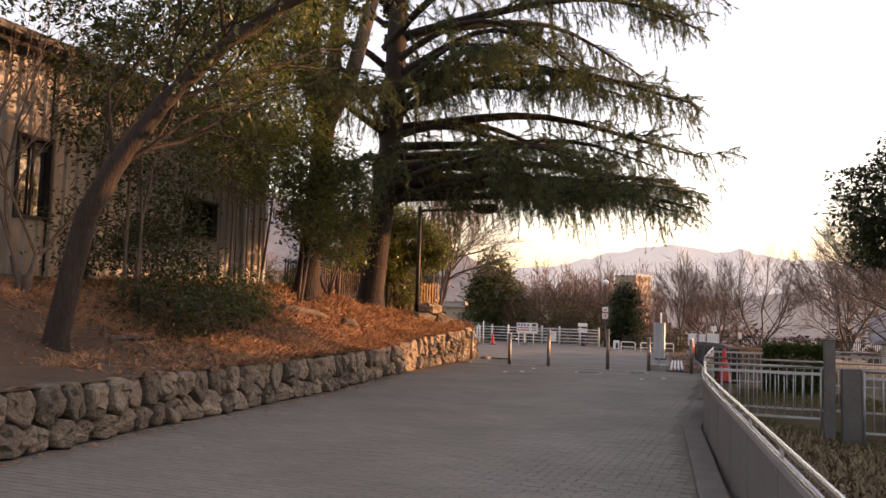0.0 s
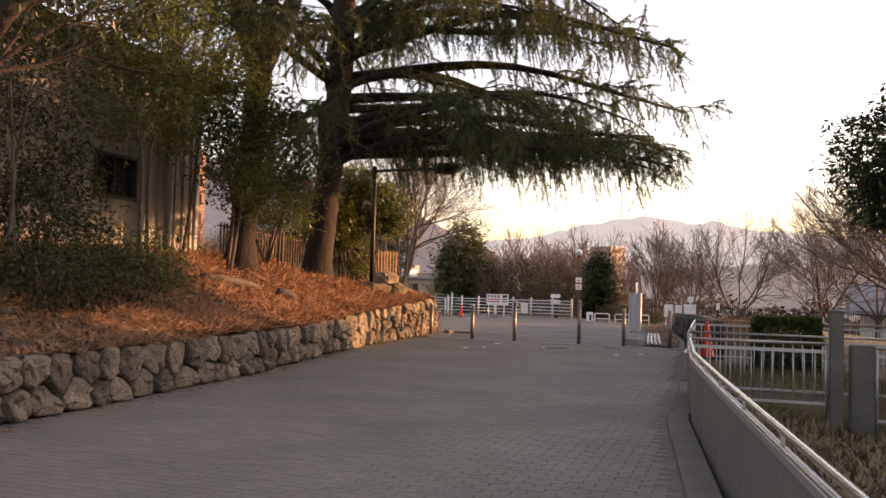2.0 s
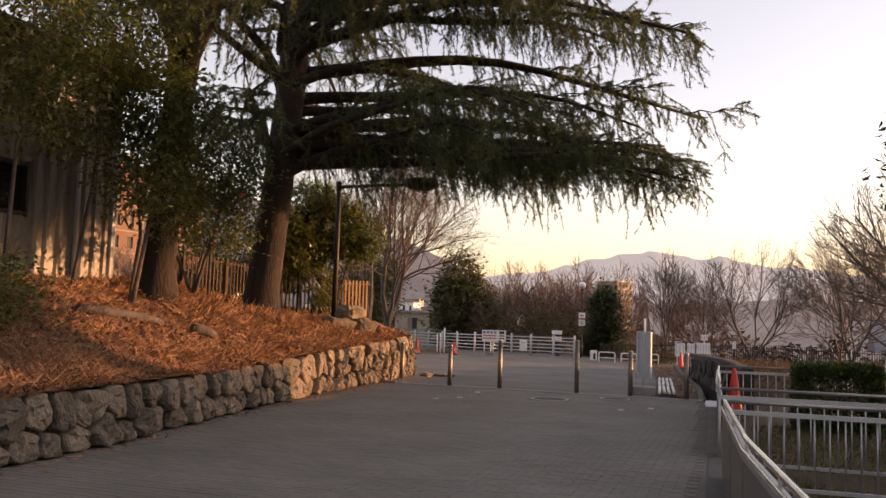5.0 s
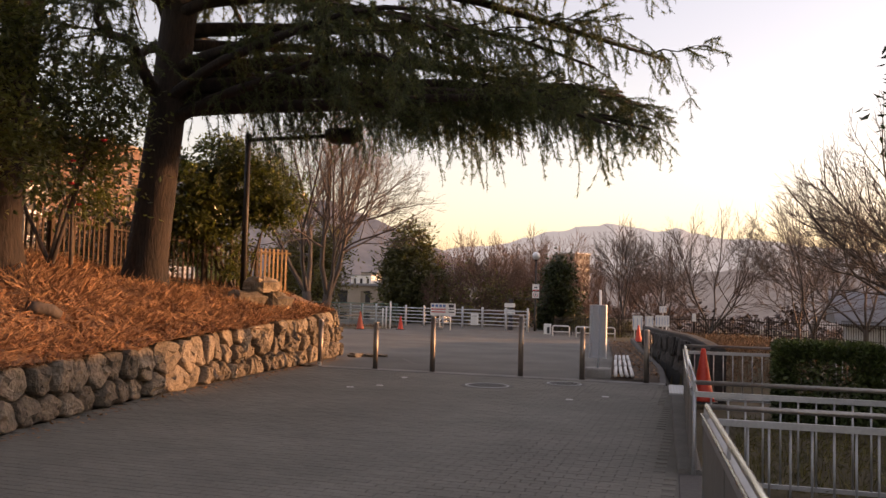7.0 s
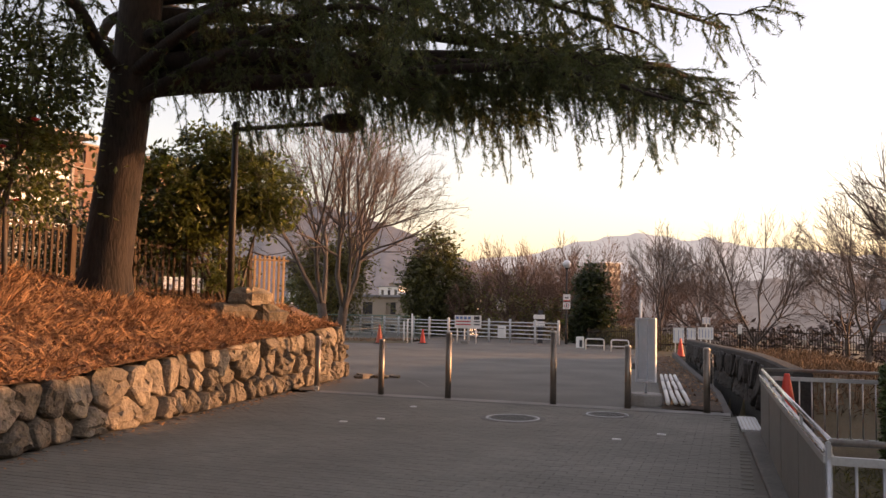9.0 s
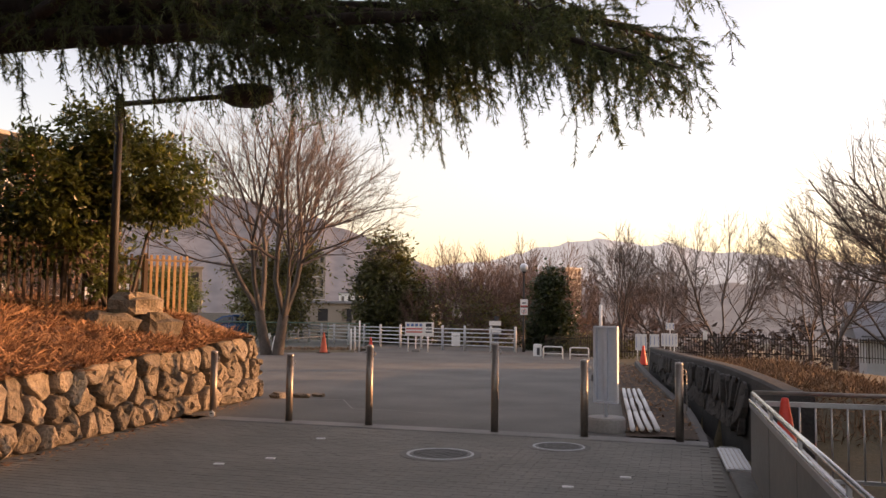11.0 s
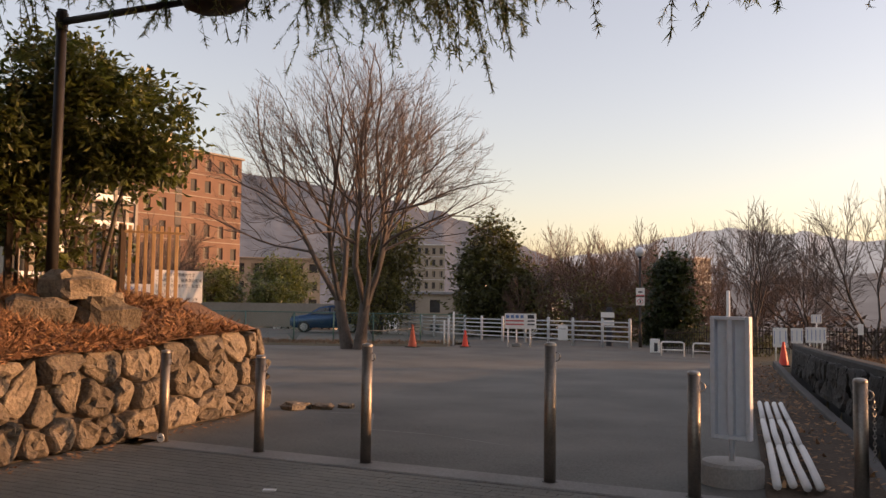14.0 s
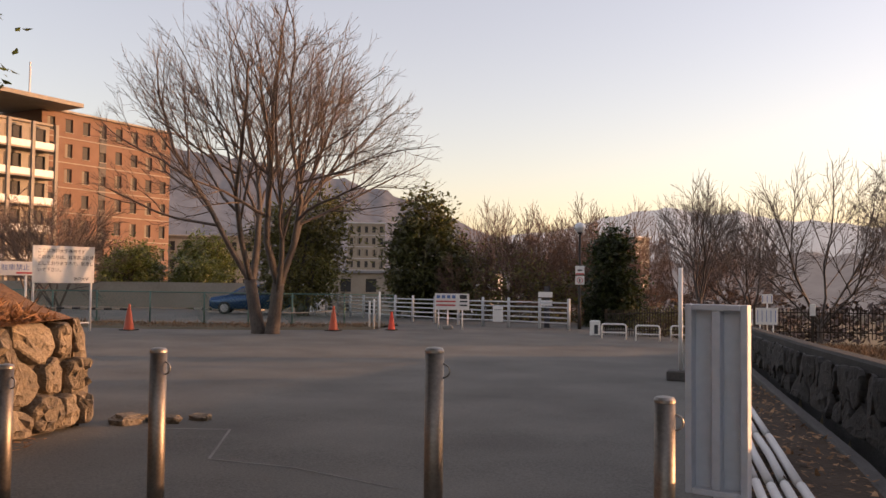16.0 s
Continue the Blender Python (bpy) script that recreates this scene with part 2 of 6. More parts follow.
# ---- mesh building ----
class Mesh:
    def __init__(self):
        self.v, self.f = [], []

    def add(self, vs, fs):
        o = len(self.v)
        self.v.extend(tuple(p) for p in vs)
        self.f.extend(tuple(i + o for i in f) for f in fs)
        return self

    def box(self, c, s, rz=0.0, bevel=0.0, m=None):
        """A block of size s about c, its upright edges and rims chamfered by bevel."""
        x, y, z = (k / 2 for k in s)
        b = min(bevel, x * 0.45, y * 0.45, z * 0.45)
        if b <= 0:
            ring = [(-x, -y), (x, -y), (x, y), (-x, y)]
            layers = [(ring, -z), (ring, z)]
        else:
            big = [(-x + b, -y), (x - b, -y), (x, -y + b), (x, y - b), (x - b, y), (-x + b, y), (-x, y - b), (-x, -y + b)]
            small = [(px * (x - b) / x, py * (y - b) / y) for px, py in big]
            layers = [(small, -z), (big, -z + b), (big, z - b), (small, z)]
        k = len(layers[0][0])
        t = m if m is not None else pose(*c, 0, 0, rz)
        vs = [t @ Vector((px, py, pz)) for ring, pz in layers for px, py in ring]
        fs = [tuple(range(k - 1, -1, -1)), tuple(range(len(vs) - k, len(vs)))]
        for j in range(len(layers) - 1):
            for i in range(k):
                fs.append((j * k + i, j * k + (i + 1) % k, (j + 1) * k + (i + 1) % k, (j + 1) * k + i))
        return self.add(vs, fs)

    def tube(self, pts, radii, n=8, cap=True):
        """A tapered tube along points."""
        pts = [Vector(p) for p in pts]
        if not hasattr(radii, "__len__"):
            radii = [radii] * len(pts)
        o, k = len(self.v), len(pts)
        ref = None
        for i, p in enumerate(pts):
            d = (pts[min(i + 1, k - 1)] - pts[max(i - 1, 0)]).normalized()
            if ref is None:
                ref = d.orthogonal().normalized()
            ref = (ref - d * ref.dot(d)).normalized()
            side = d.cross(ref)
            for j in range(n):
                a = 2 * math.pi * j / n
                self.v.append(tuple(p + (ref * math.cos(a) + side * math.sin(a)) * radii[i]))
        for i in range(k - 1):
            for j in range(n):
                self.f.append((o + i * n + j, o + i * n + (j + 1) % n, o + (i + 1) * n + (j + 1) % n, o + (i + 1) * n + j))
        if cap:
            self.f.append(tuple(o + j for j in range(n - 1, -1, -1)))
            self.f.append(tuple(o + (k - 1) * n + j for j in range(n)))
        return self

    def lathe(self, c, prof, n=20):
        """A turned body: (radius, height) pairs about an upright axis at c."""
        o = len(self.v)
        for r, h in prof:
            for j in range(n):
                a = 2 * math.pi * j / n
                self.v.append((c[0] + r * math.cos(a), c[1] + r * math.sin(a), c[2] + h))
        for i in range(len(prof) - 1):
            for j in range(n):
                self.f.append((o + i * n + j, o + i * n + (j + 1) % n, o + (i + 1) * n + (j + 1) % n, o + (i + 1) * n + j))
        self.f.append(tuple(o + j for j in range(n - 1, -1, -1)))
        self.f.append(tuple(o + (len(prof) - 1) * n + j for j in range(n)))
        return self

    def data(self, name, material, smooth=False):
        me = bpy.data.meshes.new(name)
        me.from_pydata(self.v, [], self.f)
        me.materials.append(material)
        if smooth:
            me.polygons.foreach_set("use_smooth", [True] * len(me.polygons))
        me.update()
        return me

def part(name, mesh, material, parent=None, label="", smooth=False):
    ob = new(name, mesh.data(name, material, smooth) if isinstance(mesh, Mesh) else mesh)
    ob.parent = parent
    if label:
        ob["label"] = label
    return ob

def thing(name, at, label, category, group="", rz=0.0):
    ob = new(name)
    ob.empty_display_size = 0.2
    ob.matrix_world = pose(*at, 0, 0, rz)
    return tagged(ob, label, category, group)

def setting(name, mesh, material, label, category, smooth=False):
    return tagged(part(name, mesh, material, None, "", smooth), label, category, "", "structure")

def interp(x, pts):
    return float(np.interp(x, [p[0] for p in pts], [p[1] for p in pts]))

# ---- the plan ----
WALL = [(-4, -3.9), (0, -4.35), (6.66, -4.95), (8.57, -5.2), (11.2, -5.42), (14, -5.75), (17.8, -6.45), (21.7, -6.87), (24.5, -7.12), (26.6, -7.42)]
WALLTOP = [(-4, 0.62), (15, 0.62), (18, 0.66), (21.7, 0.84), (26.6, 1.04)]
KERB = [(-4, 2.3), (0, 1.86), (7.4, 0.95), (11.8, 0.44), (16.2, 0.30), (24.0, -0.03)]
def wall_x(y): return interp(y, WALL)
def wall_top(y): return interp(y, WALLTOP)
def kerb_x(y): return interp(y, KERB)
def lot_z(y): return -0.0125 * max(0.0, y - 24.0)
def ditch_x(y): return interp(y, [(24, -0.08), (27.5, -0.28), (29, -0.46), (32, -0.85), (35.5, -1.28), (42, -2.0)])
def dark_x(y): return interp(y, [(22.3, 0.62), (24.2, 0.46), (26, 0.24), (28, -0.02), (30.6, -0.42), (33, -0.78), (37, -1.2), (42, -1.65)])
def dark_top(y): return interp(y, [(22.3, 0.76), (26.2, 0.78), (33.5, 0.66), (41, 0.48)])
def asphalt_x(y): return interp(y, [(24, -1.0), (31, -1.65), (42, -2.9), (46, -3.3), (60, -6.5)])
def bank_z(x, y):
    d = max(0.0, wall_x(min(y, 26.6)) - x)
    near = interp(d, [(0, -0.02), (1.6, 0.10), (4.0, 0.98), (5.5, 1.28), (12, 1.4)])
    mid = interp(d, [(0, -0.02), (0.4, 0.12), (1.15, 0.50), (2.6, 1.08), (4, 1.28), (12, 1.4)])
    far = interp(d, [(0, -0.02), (0.5, 0.10), (1.3, 0.33), (3, 0.55), (5, 0.7), (12, 0.9)])
    w = [interp(y, [(9, 1), (14, 0)]), 0, interp(y, [(20, 0), (23.5, 1)])]
    w[1] = 1 - w[0] - w[2]
    return wall_top(y) + near * w[0] + mid * w[1] + far * w[2]

# ---- ground and structure ----
def sheet(xs, ys, zf):
    m = Mesh()
    m.v = [(x, y, zf(x, y)) for y in ys for x in xs]
    k = len(xs)
    m.f = [(j * k + i, j * k + i + 1, (j + 1) * k + i + 1, (j + 1) * k + i) for j in range(len(ys) - 1) for i in range(k - 1)]
    return m

def rough(x, y, s=1.0):
    return noise.noise((x * s, y * s, 0.3))

def ground_z(x, y):
    base = lot_z(y) - 0.06
    if y > 58:
        base -= 0.06 * (y - 58) if y < 160 else 6.1
    if y < 24 and x > kerb_x(y) + 0.25:
        d = x - kerb_x(y) - 0.25
        base = -0.12 - min(d * 0.16, 1.3) if y < 16.3 else -0.10 - min(max(d - 2.5, 0) * 0.12, 1.0)
        base += 0.04 * rough(x, y, 2)
    elif y >= 24 and x > dark_x(min(y, 42)) + 0.08:
        base = interp(y, [(24, 0.0), (26, 0.45), (34, 0.40), (42, -0.1), (48, -0.6), (60, -1.0), (160, -7)]) - min(max(x - 2.0, 0) * 0.10, 1.6)
    elif 24 <= y < 43 and x > ditch_x(y) - 0.05:
        base = -0.55
    if x < -60 or x > 40:
        base -= 1.0
    return base

xs = sorted(set([-4000, -1200, -400, -200, -120, -80] + [-60 + 2 * i for i in range(28)] + [round(-5 + 0.2 * i, 2) for i in range(66)] + [9, 11, 14, 18, 24, 32, 42, 60, 100, 300, 900, 4000]))
ys = sorted(set([-1500, -300, -80, -30, -16, -10] + [round(-6 + 0.6 * i, 2) for i in range(86)] + [46 + 2 * i for i in range(20)] + [90, 110, 140, 200, 400, 900, 2000, 4500]))
setting("ground", sheet(xs, ys, ground_z), M_GRASS, "dry winter grass and earth around the path", "ground", True)

# sand bed below the pavers
def strip(ys_, left, right, zf, nx=8):
    m = Mesh()
    for y in ys_:
        a, b = left(y), right(y)
        for i in range(nx + 1):
            x = a + (b - a) * i / nx
            m.v.append((x, y, zf(x, y)))
    k = nx + 1
    m.f = [(j * k + i, j * k + i + 1, (j + 1) * k + i + 1, (j + 1) * k + i) for j in range(len(ys_) - 1) for i in range(nx)]
    return m
Y_PATH = [-5 + 0.5 * i for i in range(58)] + [23.78]
path = setting("pavement", strip(Y_PATH, lambda y: wall_x(y) - 0.15, lambda y: kerb_x(y) + 0.02, lambda x, y: -0.008), M_JOINT, "grey interlocking paver footpath with sandy joints", "pavement")

# asphalt court, falling gently away from the bollards
YL = [24.12] + [25 + i for i in range(22)] + [47 + 1.5 * i for i in range(14)]
def lot_left(y): return interp(y, [(24.1, -7.6), (26.9, -7.6), (27.0, -26), (33, -34), (42, -48), (70, -55)])
setting("road", strip(YL, lot_left, asphalt_x, lambda x, y: lot_z(y), 30), M_ASPHALT, "worn dark asphalt court behind the bollards", "road")
# threshold strip under the bollards
m = Mesh()
m.box((-3.45, 23.95, -0.045), (6.7, 0.34, 0.11), 0, 0.01)
setting("trim", m, M_CONCRETE, "concrete edging strip between pavers and asphalt", "kerb")

# kerb and gutter at the foot of the panel wall
def ribbon(pts, width, z0, z1, side=1):
    """A long block whose left edge follows pts (x, y)."""
    m = Mesh()
    for i, (x, y) in enumerate(pts):
        a, b = pts[max(i - 1, 0)], pts[min(i + 1, len(pts) - 1)]
        d = Vector((b[0] - a[0], b[1] - a[1])).normalized()
        nx_, ny_ = d.y * side, -d.x * side
        for w, z in ((0, z0), (0, z1 - 0.015), (0.015, z1), (width - 0.015, z1), (width, z1 - 0.015), (width, z0)):
            m.v.append((x + nx_ * w, y + ny_ * w, z))
    for i in range(len(pts) - 1):
        for j in range(5):
            m.f.append((i * 6 + j, i * 6 + j + 1, i * 6 + 7 + j, i * 6 + 6 + j))
    m.f += [tuple(range(6)), tuple(range(len(m.v) - 1, len(m.v) - 7, -1))]
    return m
setting("kerb", ribbon([(kerb_x(y), y) for y in (-4, -2, 0, 2, 4, 6, 7.4, 9, 10.5, 11.8, 12.3)] + [(kerb_x(12.7) + 0.12, 12.75)], 0.235, -0.2, 0.05), M_KERB, "weathered concrete kerb along the path", "kerb")
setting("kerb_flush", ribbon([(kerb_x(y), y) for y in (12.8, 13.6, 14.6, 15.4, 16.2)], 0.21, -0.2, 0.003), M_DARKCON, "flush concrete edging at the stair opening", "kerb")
setting("kerb_far", ribbon([(kerb_x(y), y) for y in (16.25, 18, 20, 22, 23.6)], 0.20, -0.2, 0.04), M_KERB, "weathered concrete kerb beside the short panel", "kerb")

# raised bank behind the stone wall
YB = [-6 + 0.4 * i for i in range(84)]
m = Mesh()
D = [0.13, 0.3, 0.45, 0.7, 1.0, 1.3, 1.6, 2.0, 2.4, 2.8, 3.3, 3.8, 4.4, 5, 6, 7.5, 9, 12, 18]
yb = [y for y in YB if y < 26.6] + [26.62]
for y in yb:
    for d in D:
        x = wall_x(y) - d
        yy = y + (0.16 * (d - 0.28) if y > 26.5 else 0)
        z = bank_z(x, min(y, 26.62)) + (0.07 * rough(x, y, 1.1) + 0.035 * rough(x, y, 3.7)) * min(1, d)
        m.v.append((x, yy, z))
k = len(D)
m.f = [(j * k + i + 1, j * k + i, (j + 1) * k + i, (j + 1) * k + i + 1) for j in range(len(yb) - 1) for i in range(k - 1)]
end = [m.v[(len(yb) - 1) * k + i] for i in range(k)]
o = len(m.v)
for x, y, z in end:
    m.v.append((x, y + 0.03, lot_z(y) - 0.05))
m.f += [(o - k + i + 1, o - k + i, o + i, o + i + 1) for i in range(k - 1)]
bank = setting("bank", m, M_NEEDLE, "earth bank covered with rust-brown needle litter", "bank", True)
bank.data.materials.append(M_SOIL)
for f in bank.data.polygons:
    c_ = f.center
    if c_.y + 1.6 * rough(c_.x, c_.y, 0.9) < 10.8 + 0.3 * (c_.x + 5):
        f.material_index = 1

# core of the stone wall
m = Mesh()
yw = [y for y in YB if y < 26.3] + [26.42]
for y in yw:
    x, t = wall_x(y), wall_top(y)
    m.v += [(x - 0.18, y, -0.05), (x - 0.24, y, t - 0.06), (x - 0.42, y, t - 0.05), (x - 0.42, y, -0.05)]
for j in range(len(yw) - 1):
    for i in range(3):
        m.f.append((j * 4 + i + 1, j * 4 + i, j * 4 + 4 + i, j * 4 + 5 + i))
m.f += [(0, 1, 2, 3), tuple(len(m.v) - 1 - i for i in range(4))]
wall = setting("wall_west", m, M_MORTAR, "low dry-looking retaining wall of rounded field stones", "stone wall")
m = Mesh()
m.box((-9.55, 26.74, 0.42), (3.9, 0.30, 1.0), -4)
wall_end = setting("wall_end", m, M_MORTAR, "return of the field stone retaining wall", "stone wall")

def clip(poly, p, n):
    """The part of a polygon on the side of p away from n."""
    out = []
    for i in range(len(poly)):
        a, b = poly[i], poly[(i + 1) % len(poly)]
        da, db = (a[0] - p[0]) * n[0] + (a[1] - p[1]) * n[1], (b[0] - p[0]) * n[0] + (b[1] - p[1]) * n[1]
        if da <= 0:
            out.append(a)
        if da * db < 0:
            f = da / (da - db)
            out.append((a[0] + (b[0] - a[0]) * f, a[1] + (b[1] - a[1]) * f))
    return out

def fitted_stone(poly, depth, rnd):
    """A rough-faced stone over a cell outline, with worn edges."""
    pts = []
    for i in range(len(poly)):
        a, b = poly[i], poly[(i + 1) % len(poly)]
        for f in (0.17, 0.5, 0.83) if math.dist(a, b) > 0.12 else (0.3, 0.7):
            pts.append((a[0] + (b[0] - a[0]) * f + rnd.uniform(-1, 1) * 0.006, a[1] + (b[1] - a[1]) * f + rnd.uniform(-1, 1) * 0.006))
    n_ = len(pts)
    cx, cz = sum(p[0] for p in pts) / n_, sum(p[1] for p in pts) / n_
    hw, hh = (max(p[k_] for p in pts) - min(p[k_] for p in pts) for k_ in (0, 1))
    ox, oz = (max(p[0] for p in pts) + min(p[0] for p in pts)) / 2, (max(p[1] for p in pts) + min(p[1] for p in pts)) / 2
    worn = rnd.uniform(0.25, 0.55)
    for k_, (x, z) in enumerate(pts):
        u, w = (x - ox) / (hw / 2), (z - oz) / (hh / 2)
        far = (abs(u) ** 2.6 + abs(w) ** 2.6) ** (1 / 2.6)
        f = 1 - worn * max(0.0, 1 - 0.97 / far) if far > 0 else 1
        pts[k_] = (ox + (x - ox) * f, oz + (z - oz) * f)
    m = Mesh()
    tx, tz = rnd.uniform(-0.25, 0.25), rnd.uniform(-0.25, 0.10)
    for k_, (s, d) in enumerate(((1.0, 0.0), (1.0, 0.58), (0.96, 0.86), (0.86, 0.98), (0.45, 1.03))):
        for x, z in pts:
            u, w = (x - cx) * s, (z - cz) * s
            bump_ = (0.42 * noise.noise((x * 8, z * 8, cx)) + 0.22 * noise.noise((x * 23, z * 23, cx))) if k_ > 1 else 0
            m.v.append((depth * (d + bump_) + (tx * u + tz * w if k_ > 1 else 0), u, w))
    for k_ in range(4):
        for i in range(n_):
            m.f.append((k_ * n_ + i, k_ * n_ + (i + 1) % n_, (k_ + 1) * n_ + (i + 1) % n_, (k_ + 1) * n_ + i))
    m.f.append(tuple(4 * n_ + i for i in range(n_)))
    return m, cx, cz

def lay_stones(parent, length, place, height, rnd, material, gap=0.017, proud=1.0):
    """Irregular stones that fit one another, taller ones along the top."""
    seeds, s = [], 0.0
    while s < length:
        h = height(s)
        w = rnd.uniform(0.26, 0.56) if h < 0.75 else rnd.uniform(0.24, 0.40)
        rows_ = 2 if h < 0.8 or rnd.random() < 0.35 else 3
        if rows_ == 2:
            zs = [h * rnd.uniform(0.04, 0.26), h * rnd.uniform(0.60, 0.76)]
        else:
            zs = [h * rnd.uniform(0.08, 0.2), h * rnd.uniform(0.42, 0.52), h * rnd.uniform(0.78, 0.86)]
        for r, z in enumerate(zs):
            seeds.append((s + w / 2 + (w * 0.5 if r % 2 == 0 else 0) + rnd.uniform(-0.05, 0.05), z))
        s += w
    for k_, (a, z) in enumerate(seeds):
        if a > length:
            continue
        h = height(min(a, length))
        poly = [(max(a - 0.5, 0), 0.0), (min(a + 0.5, length), 0.0), (min(a + 0.5, length), h + rnd.uniform(-0.03, 0.02)), (max(a - 0.5, 0), h + rnd.uniform(-0.03, 0.02))]
        for a2, z2 in seeds[max(0, k_ - 12):k_ + 13]:
            if (a2, z2) != (a, z):
                L = math.hypot((a2 - a), (z2 - z))
                n = ((a2 - a) / L, (z2 - z) / L)
                poly = clip(poly, ((a + a2) / 2 - n[0] * gap, (z + z2) / 2 - n[1] * gap), n)
        if len(poly) < 3:
            continue
        me, cx, cz = fitted_stone(poly, rnd.uniform(0.11, 0.22) * proud, rnd)
        ob = part("stone", me, material, parent)
        ob.matrix_world = place(cx, cz)

# ---- panel wall and railings on the right ----
PANEL = [(0.52, 14.75), (0.72, 11.75), (1.03, 9.2), (1.36, 6.7), (1.74, 3.8), (2.2, 0.2), (2.6, -3.0)]
def slab(pts, z0, z1, thick):
    m = Mesh()
    for i, (x, y) in enumerate(pts):
        a, b = pts[max(i - 1, 0)], pts[min(i + 1, len(pts) - 1)]
        d = Vector((b[0] - a[0], b[1] - a[1])).normalized()
        px, py = d.y * thick / 2, -d.x * thick / 2
        m.v += [(x - px, y - py, z0), (x - px, y - py, z1), (x + px, y + py, z1), (x + px, y + py, z0)]
    for i in range(len(pts) - 1):
        for j in range(4):
            m.f.append((i * 4 + j, i * 4 + (j + 1) % 4, i * 4 + 4 + (j + 1) % 4, i * 4 + 4 + j))
    m.f += [(3, 2, 1, 0), tuple(len(m.v) - 4 + i for i in range(4))]
    return m

def panel_rail(name, pts, z0, ztop, label):
    """A solid grey guard panel with two steel rails along its top."""
    t = thing(name, (pts[0][0], pts[0][1], z0), label, "railing")
    inv = Matrix.Translation((-pts[0][0], -pts[0][1], -z0))
    def loc(m_):
        m_.v = [tuple(inv @ Vector(p)) for p in m_.v]
        return m_
    part("panel", loc(slab(pts, z0, ztop - 0.12, 0.04)), M_PANEL, t, "dull grey sheet metal panel")
    part("cap", loc(slab(pts, ztop - 0.125, ztop - 0.085, 0.06)), M_GALV, t)
    part("handrail", loc(Mesh().tube([(x, y, ztop) for x, y in pts], 0.019, 10)), M_RAIL, t, "bright steel tube handrail", True)
    part("lower_rail", loc(Mesh().tube([(x - 0.03, y, ztop - 0.06) for x, y in pts], 0.011, 8)), M_RAIL, t, "", True)
    for a, b in zip(pts, pts[1:]):
        n_ = max(1, round(math.dist(a, b) / 1.5))
        for i in range(n_):
            f = i / n_
            part("bracket", loc(Mesh().box((a[0] + (b[0] - a[0]) * f, a[1] + (b[1] - a[1]) * f, ztop - 0.05), (0.02, 0.05, 0.09))), M_GALV, t)
            part("seam", loc(slab([(a[0] + (b[0] - a[0]) * f - 0.022, a[1] + (b[1] - a[1]) * f - 0.006), (a[0] + (b[0] - a[0]) * f - 0.022, a[1] + (b[1] - a[1]) * f + 0.006)], z0 + 0.02, ztop - 0.13, 0.004)), M_PANEL, t)
    return t
panel_rail("guard_panel", PANEL, -0.06, 0.76, "grey sheet metal guard panel with steel handrail beside the path")
panel_rail("guard_panel", [(0.43, 16.25), (0.34, 19.0), (0.26, 21.9)], -0.05, 0.79, "short grey guard panel with steel handrail by the stair opening")

def bar_fence(name, a, b, z0, ztop, label, rails=(0.0, -0.09), step=0.135, foot=0.05, post=1.8, mat_bar=None, r=0.0085, top_r=0.019):
    """Tube handrail, flat second rail, bottom rail and thin upright bars."""
    mat_bar = mat_bar or M_GALV
    A, B = Vector((*a, 0)), Vector((*b, 0))
    L = (B - A).length
    t = thing(name, (a[0], a[1], z0), label, "railing", "", math.degrees(math.atan2(B.y - A.y, B.x - A.x)))
    H = ztop - z0
    part("handrail", Mesh().tube([(0, 0, H), (L, 0, H)], top_r, 10), M_STEEL, t, "", True)
    part("second_rail", Mesh().box((L / 2, 0, H - 0.10), (L, 0.03, 0.045)), mat_bar, t)
    part("bottom_rail", Mesh().box((L / 2, 0, foot + 0.02), (L, 0.03, 0.035)), mat_bar, t)
    n_ = int(L / step)
    bar = Mesh().tube([(0, 0, foot + 0.03), (0, 0, H - 0.12)], r, 6).data("bar", mat_bar, True)
    for i in range(1, n_):
        ob = part("bar", bar, None, t)
        ob.location = (i * L / n_, 0, 0)
    k_ = max(1, round(L / post))
    pm = Mesh().tube([(0, 0, -0.15), (0, 0, H)], 0.018, 8).data("post", mat_bar, True)
    for i in range(k_ + 1):
        ob = part("post", pm, None, t)
        ob.location = (i * L / k_, 0, 0)
    return t
LBL = "galvanised railing with thin upright bars and tube handrail"
bar_fence("railing", (0.52, 14.8), (2.28, 14.85), -0.12, 0.75, LBL)
bar_fence("railing", (2.9, 14.85), (7.5, 15.0), -0.30, 0.72, LBL)
bar_fence("railing", (0.43, 16.25), (6.5, 16.4), -0.12, 0.78, LBL)
bar_fence("railing", (0.26, 21.9), (6.5, 22.2), -0.05, 0.80, LBL)
t = thing("fence_post", (2.40, 14.8, -0.35), "thick dull grey square metal post at the railing", "post")
part("shaft", Mesh().box((0, 0, 0.77), (0.17, 0.17, 1.54), 0, 0.01), M_POST, t)
part("cap", Mesh().box((0, 0, 1.55), (0.19, 0.19, 0.03), 0, 0.01), M_POST, t)
t = thing("cabinet", (2.72, 14.9, -0.4), "grey metal box beside the railing post", "cabinet")
part("body", Mesh().box((0, 0, 0.58), (0.30, 0.2, 1.16), 0, 0.015), M_POST, t)
part("door", Mesh().box((0, -0.105, 0.58), (0.25, 0.012, 1.06), 0, 0.004), M_POST, t)

# stair well that drops away between the two railings
m = Mesh()
for i in range(9):
    m.box((0.75 + 0.30 * i, 15.52, -0.10 - 0.16 * i), (0.32, 1.36, 0.16), 0, 0.008)
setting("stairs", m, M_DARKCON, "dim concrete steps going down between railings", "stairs")

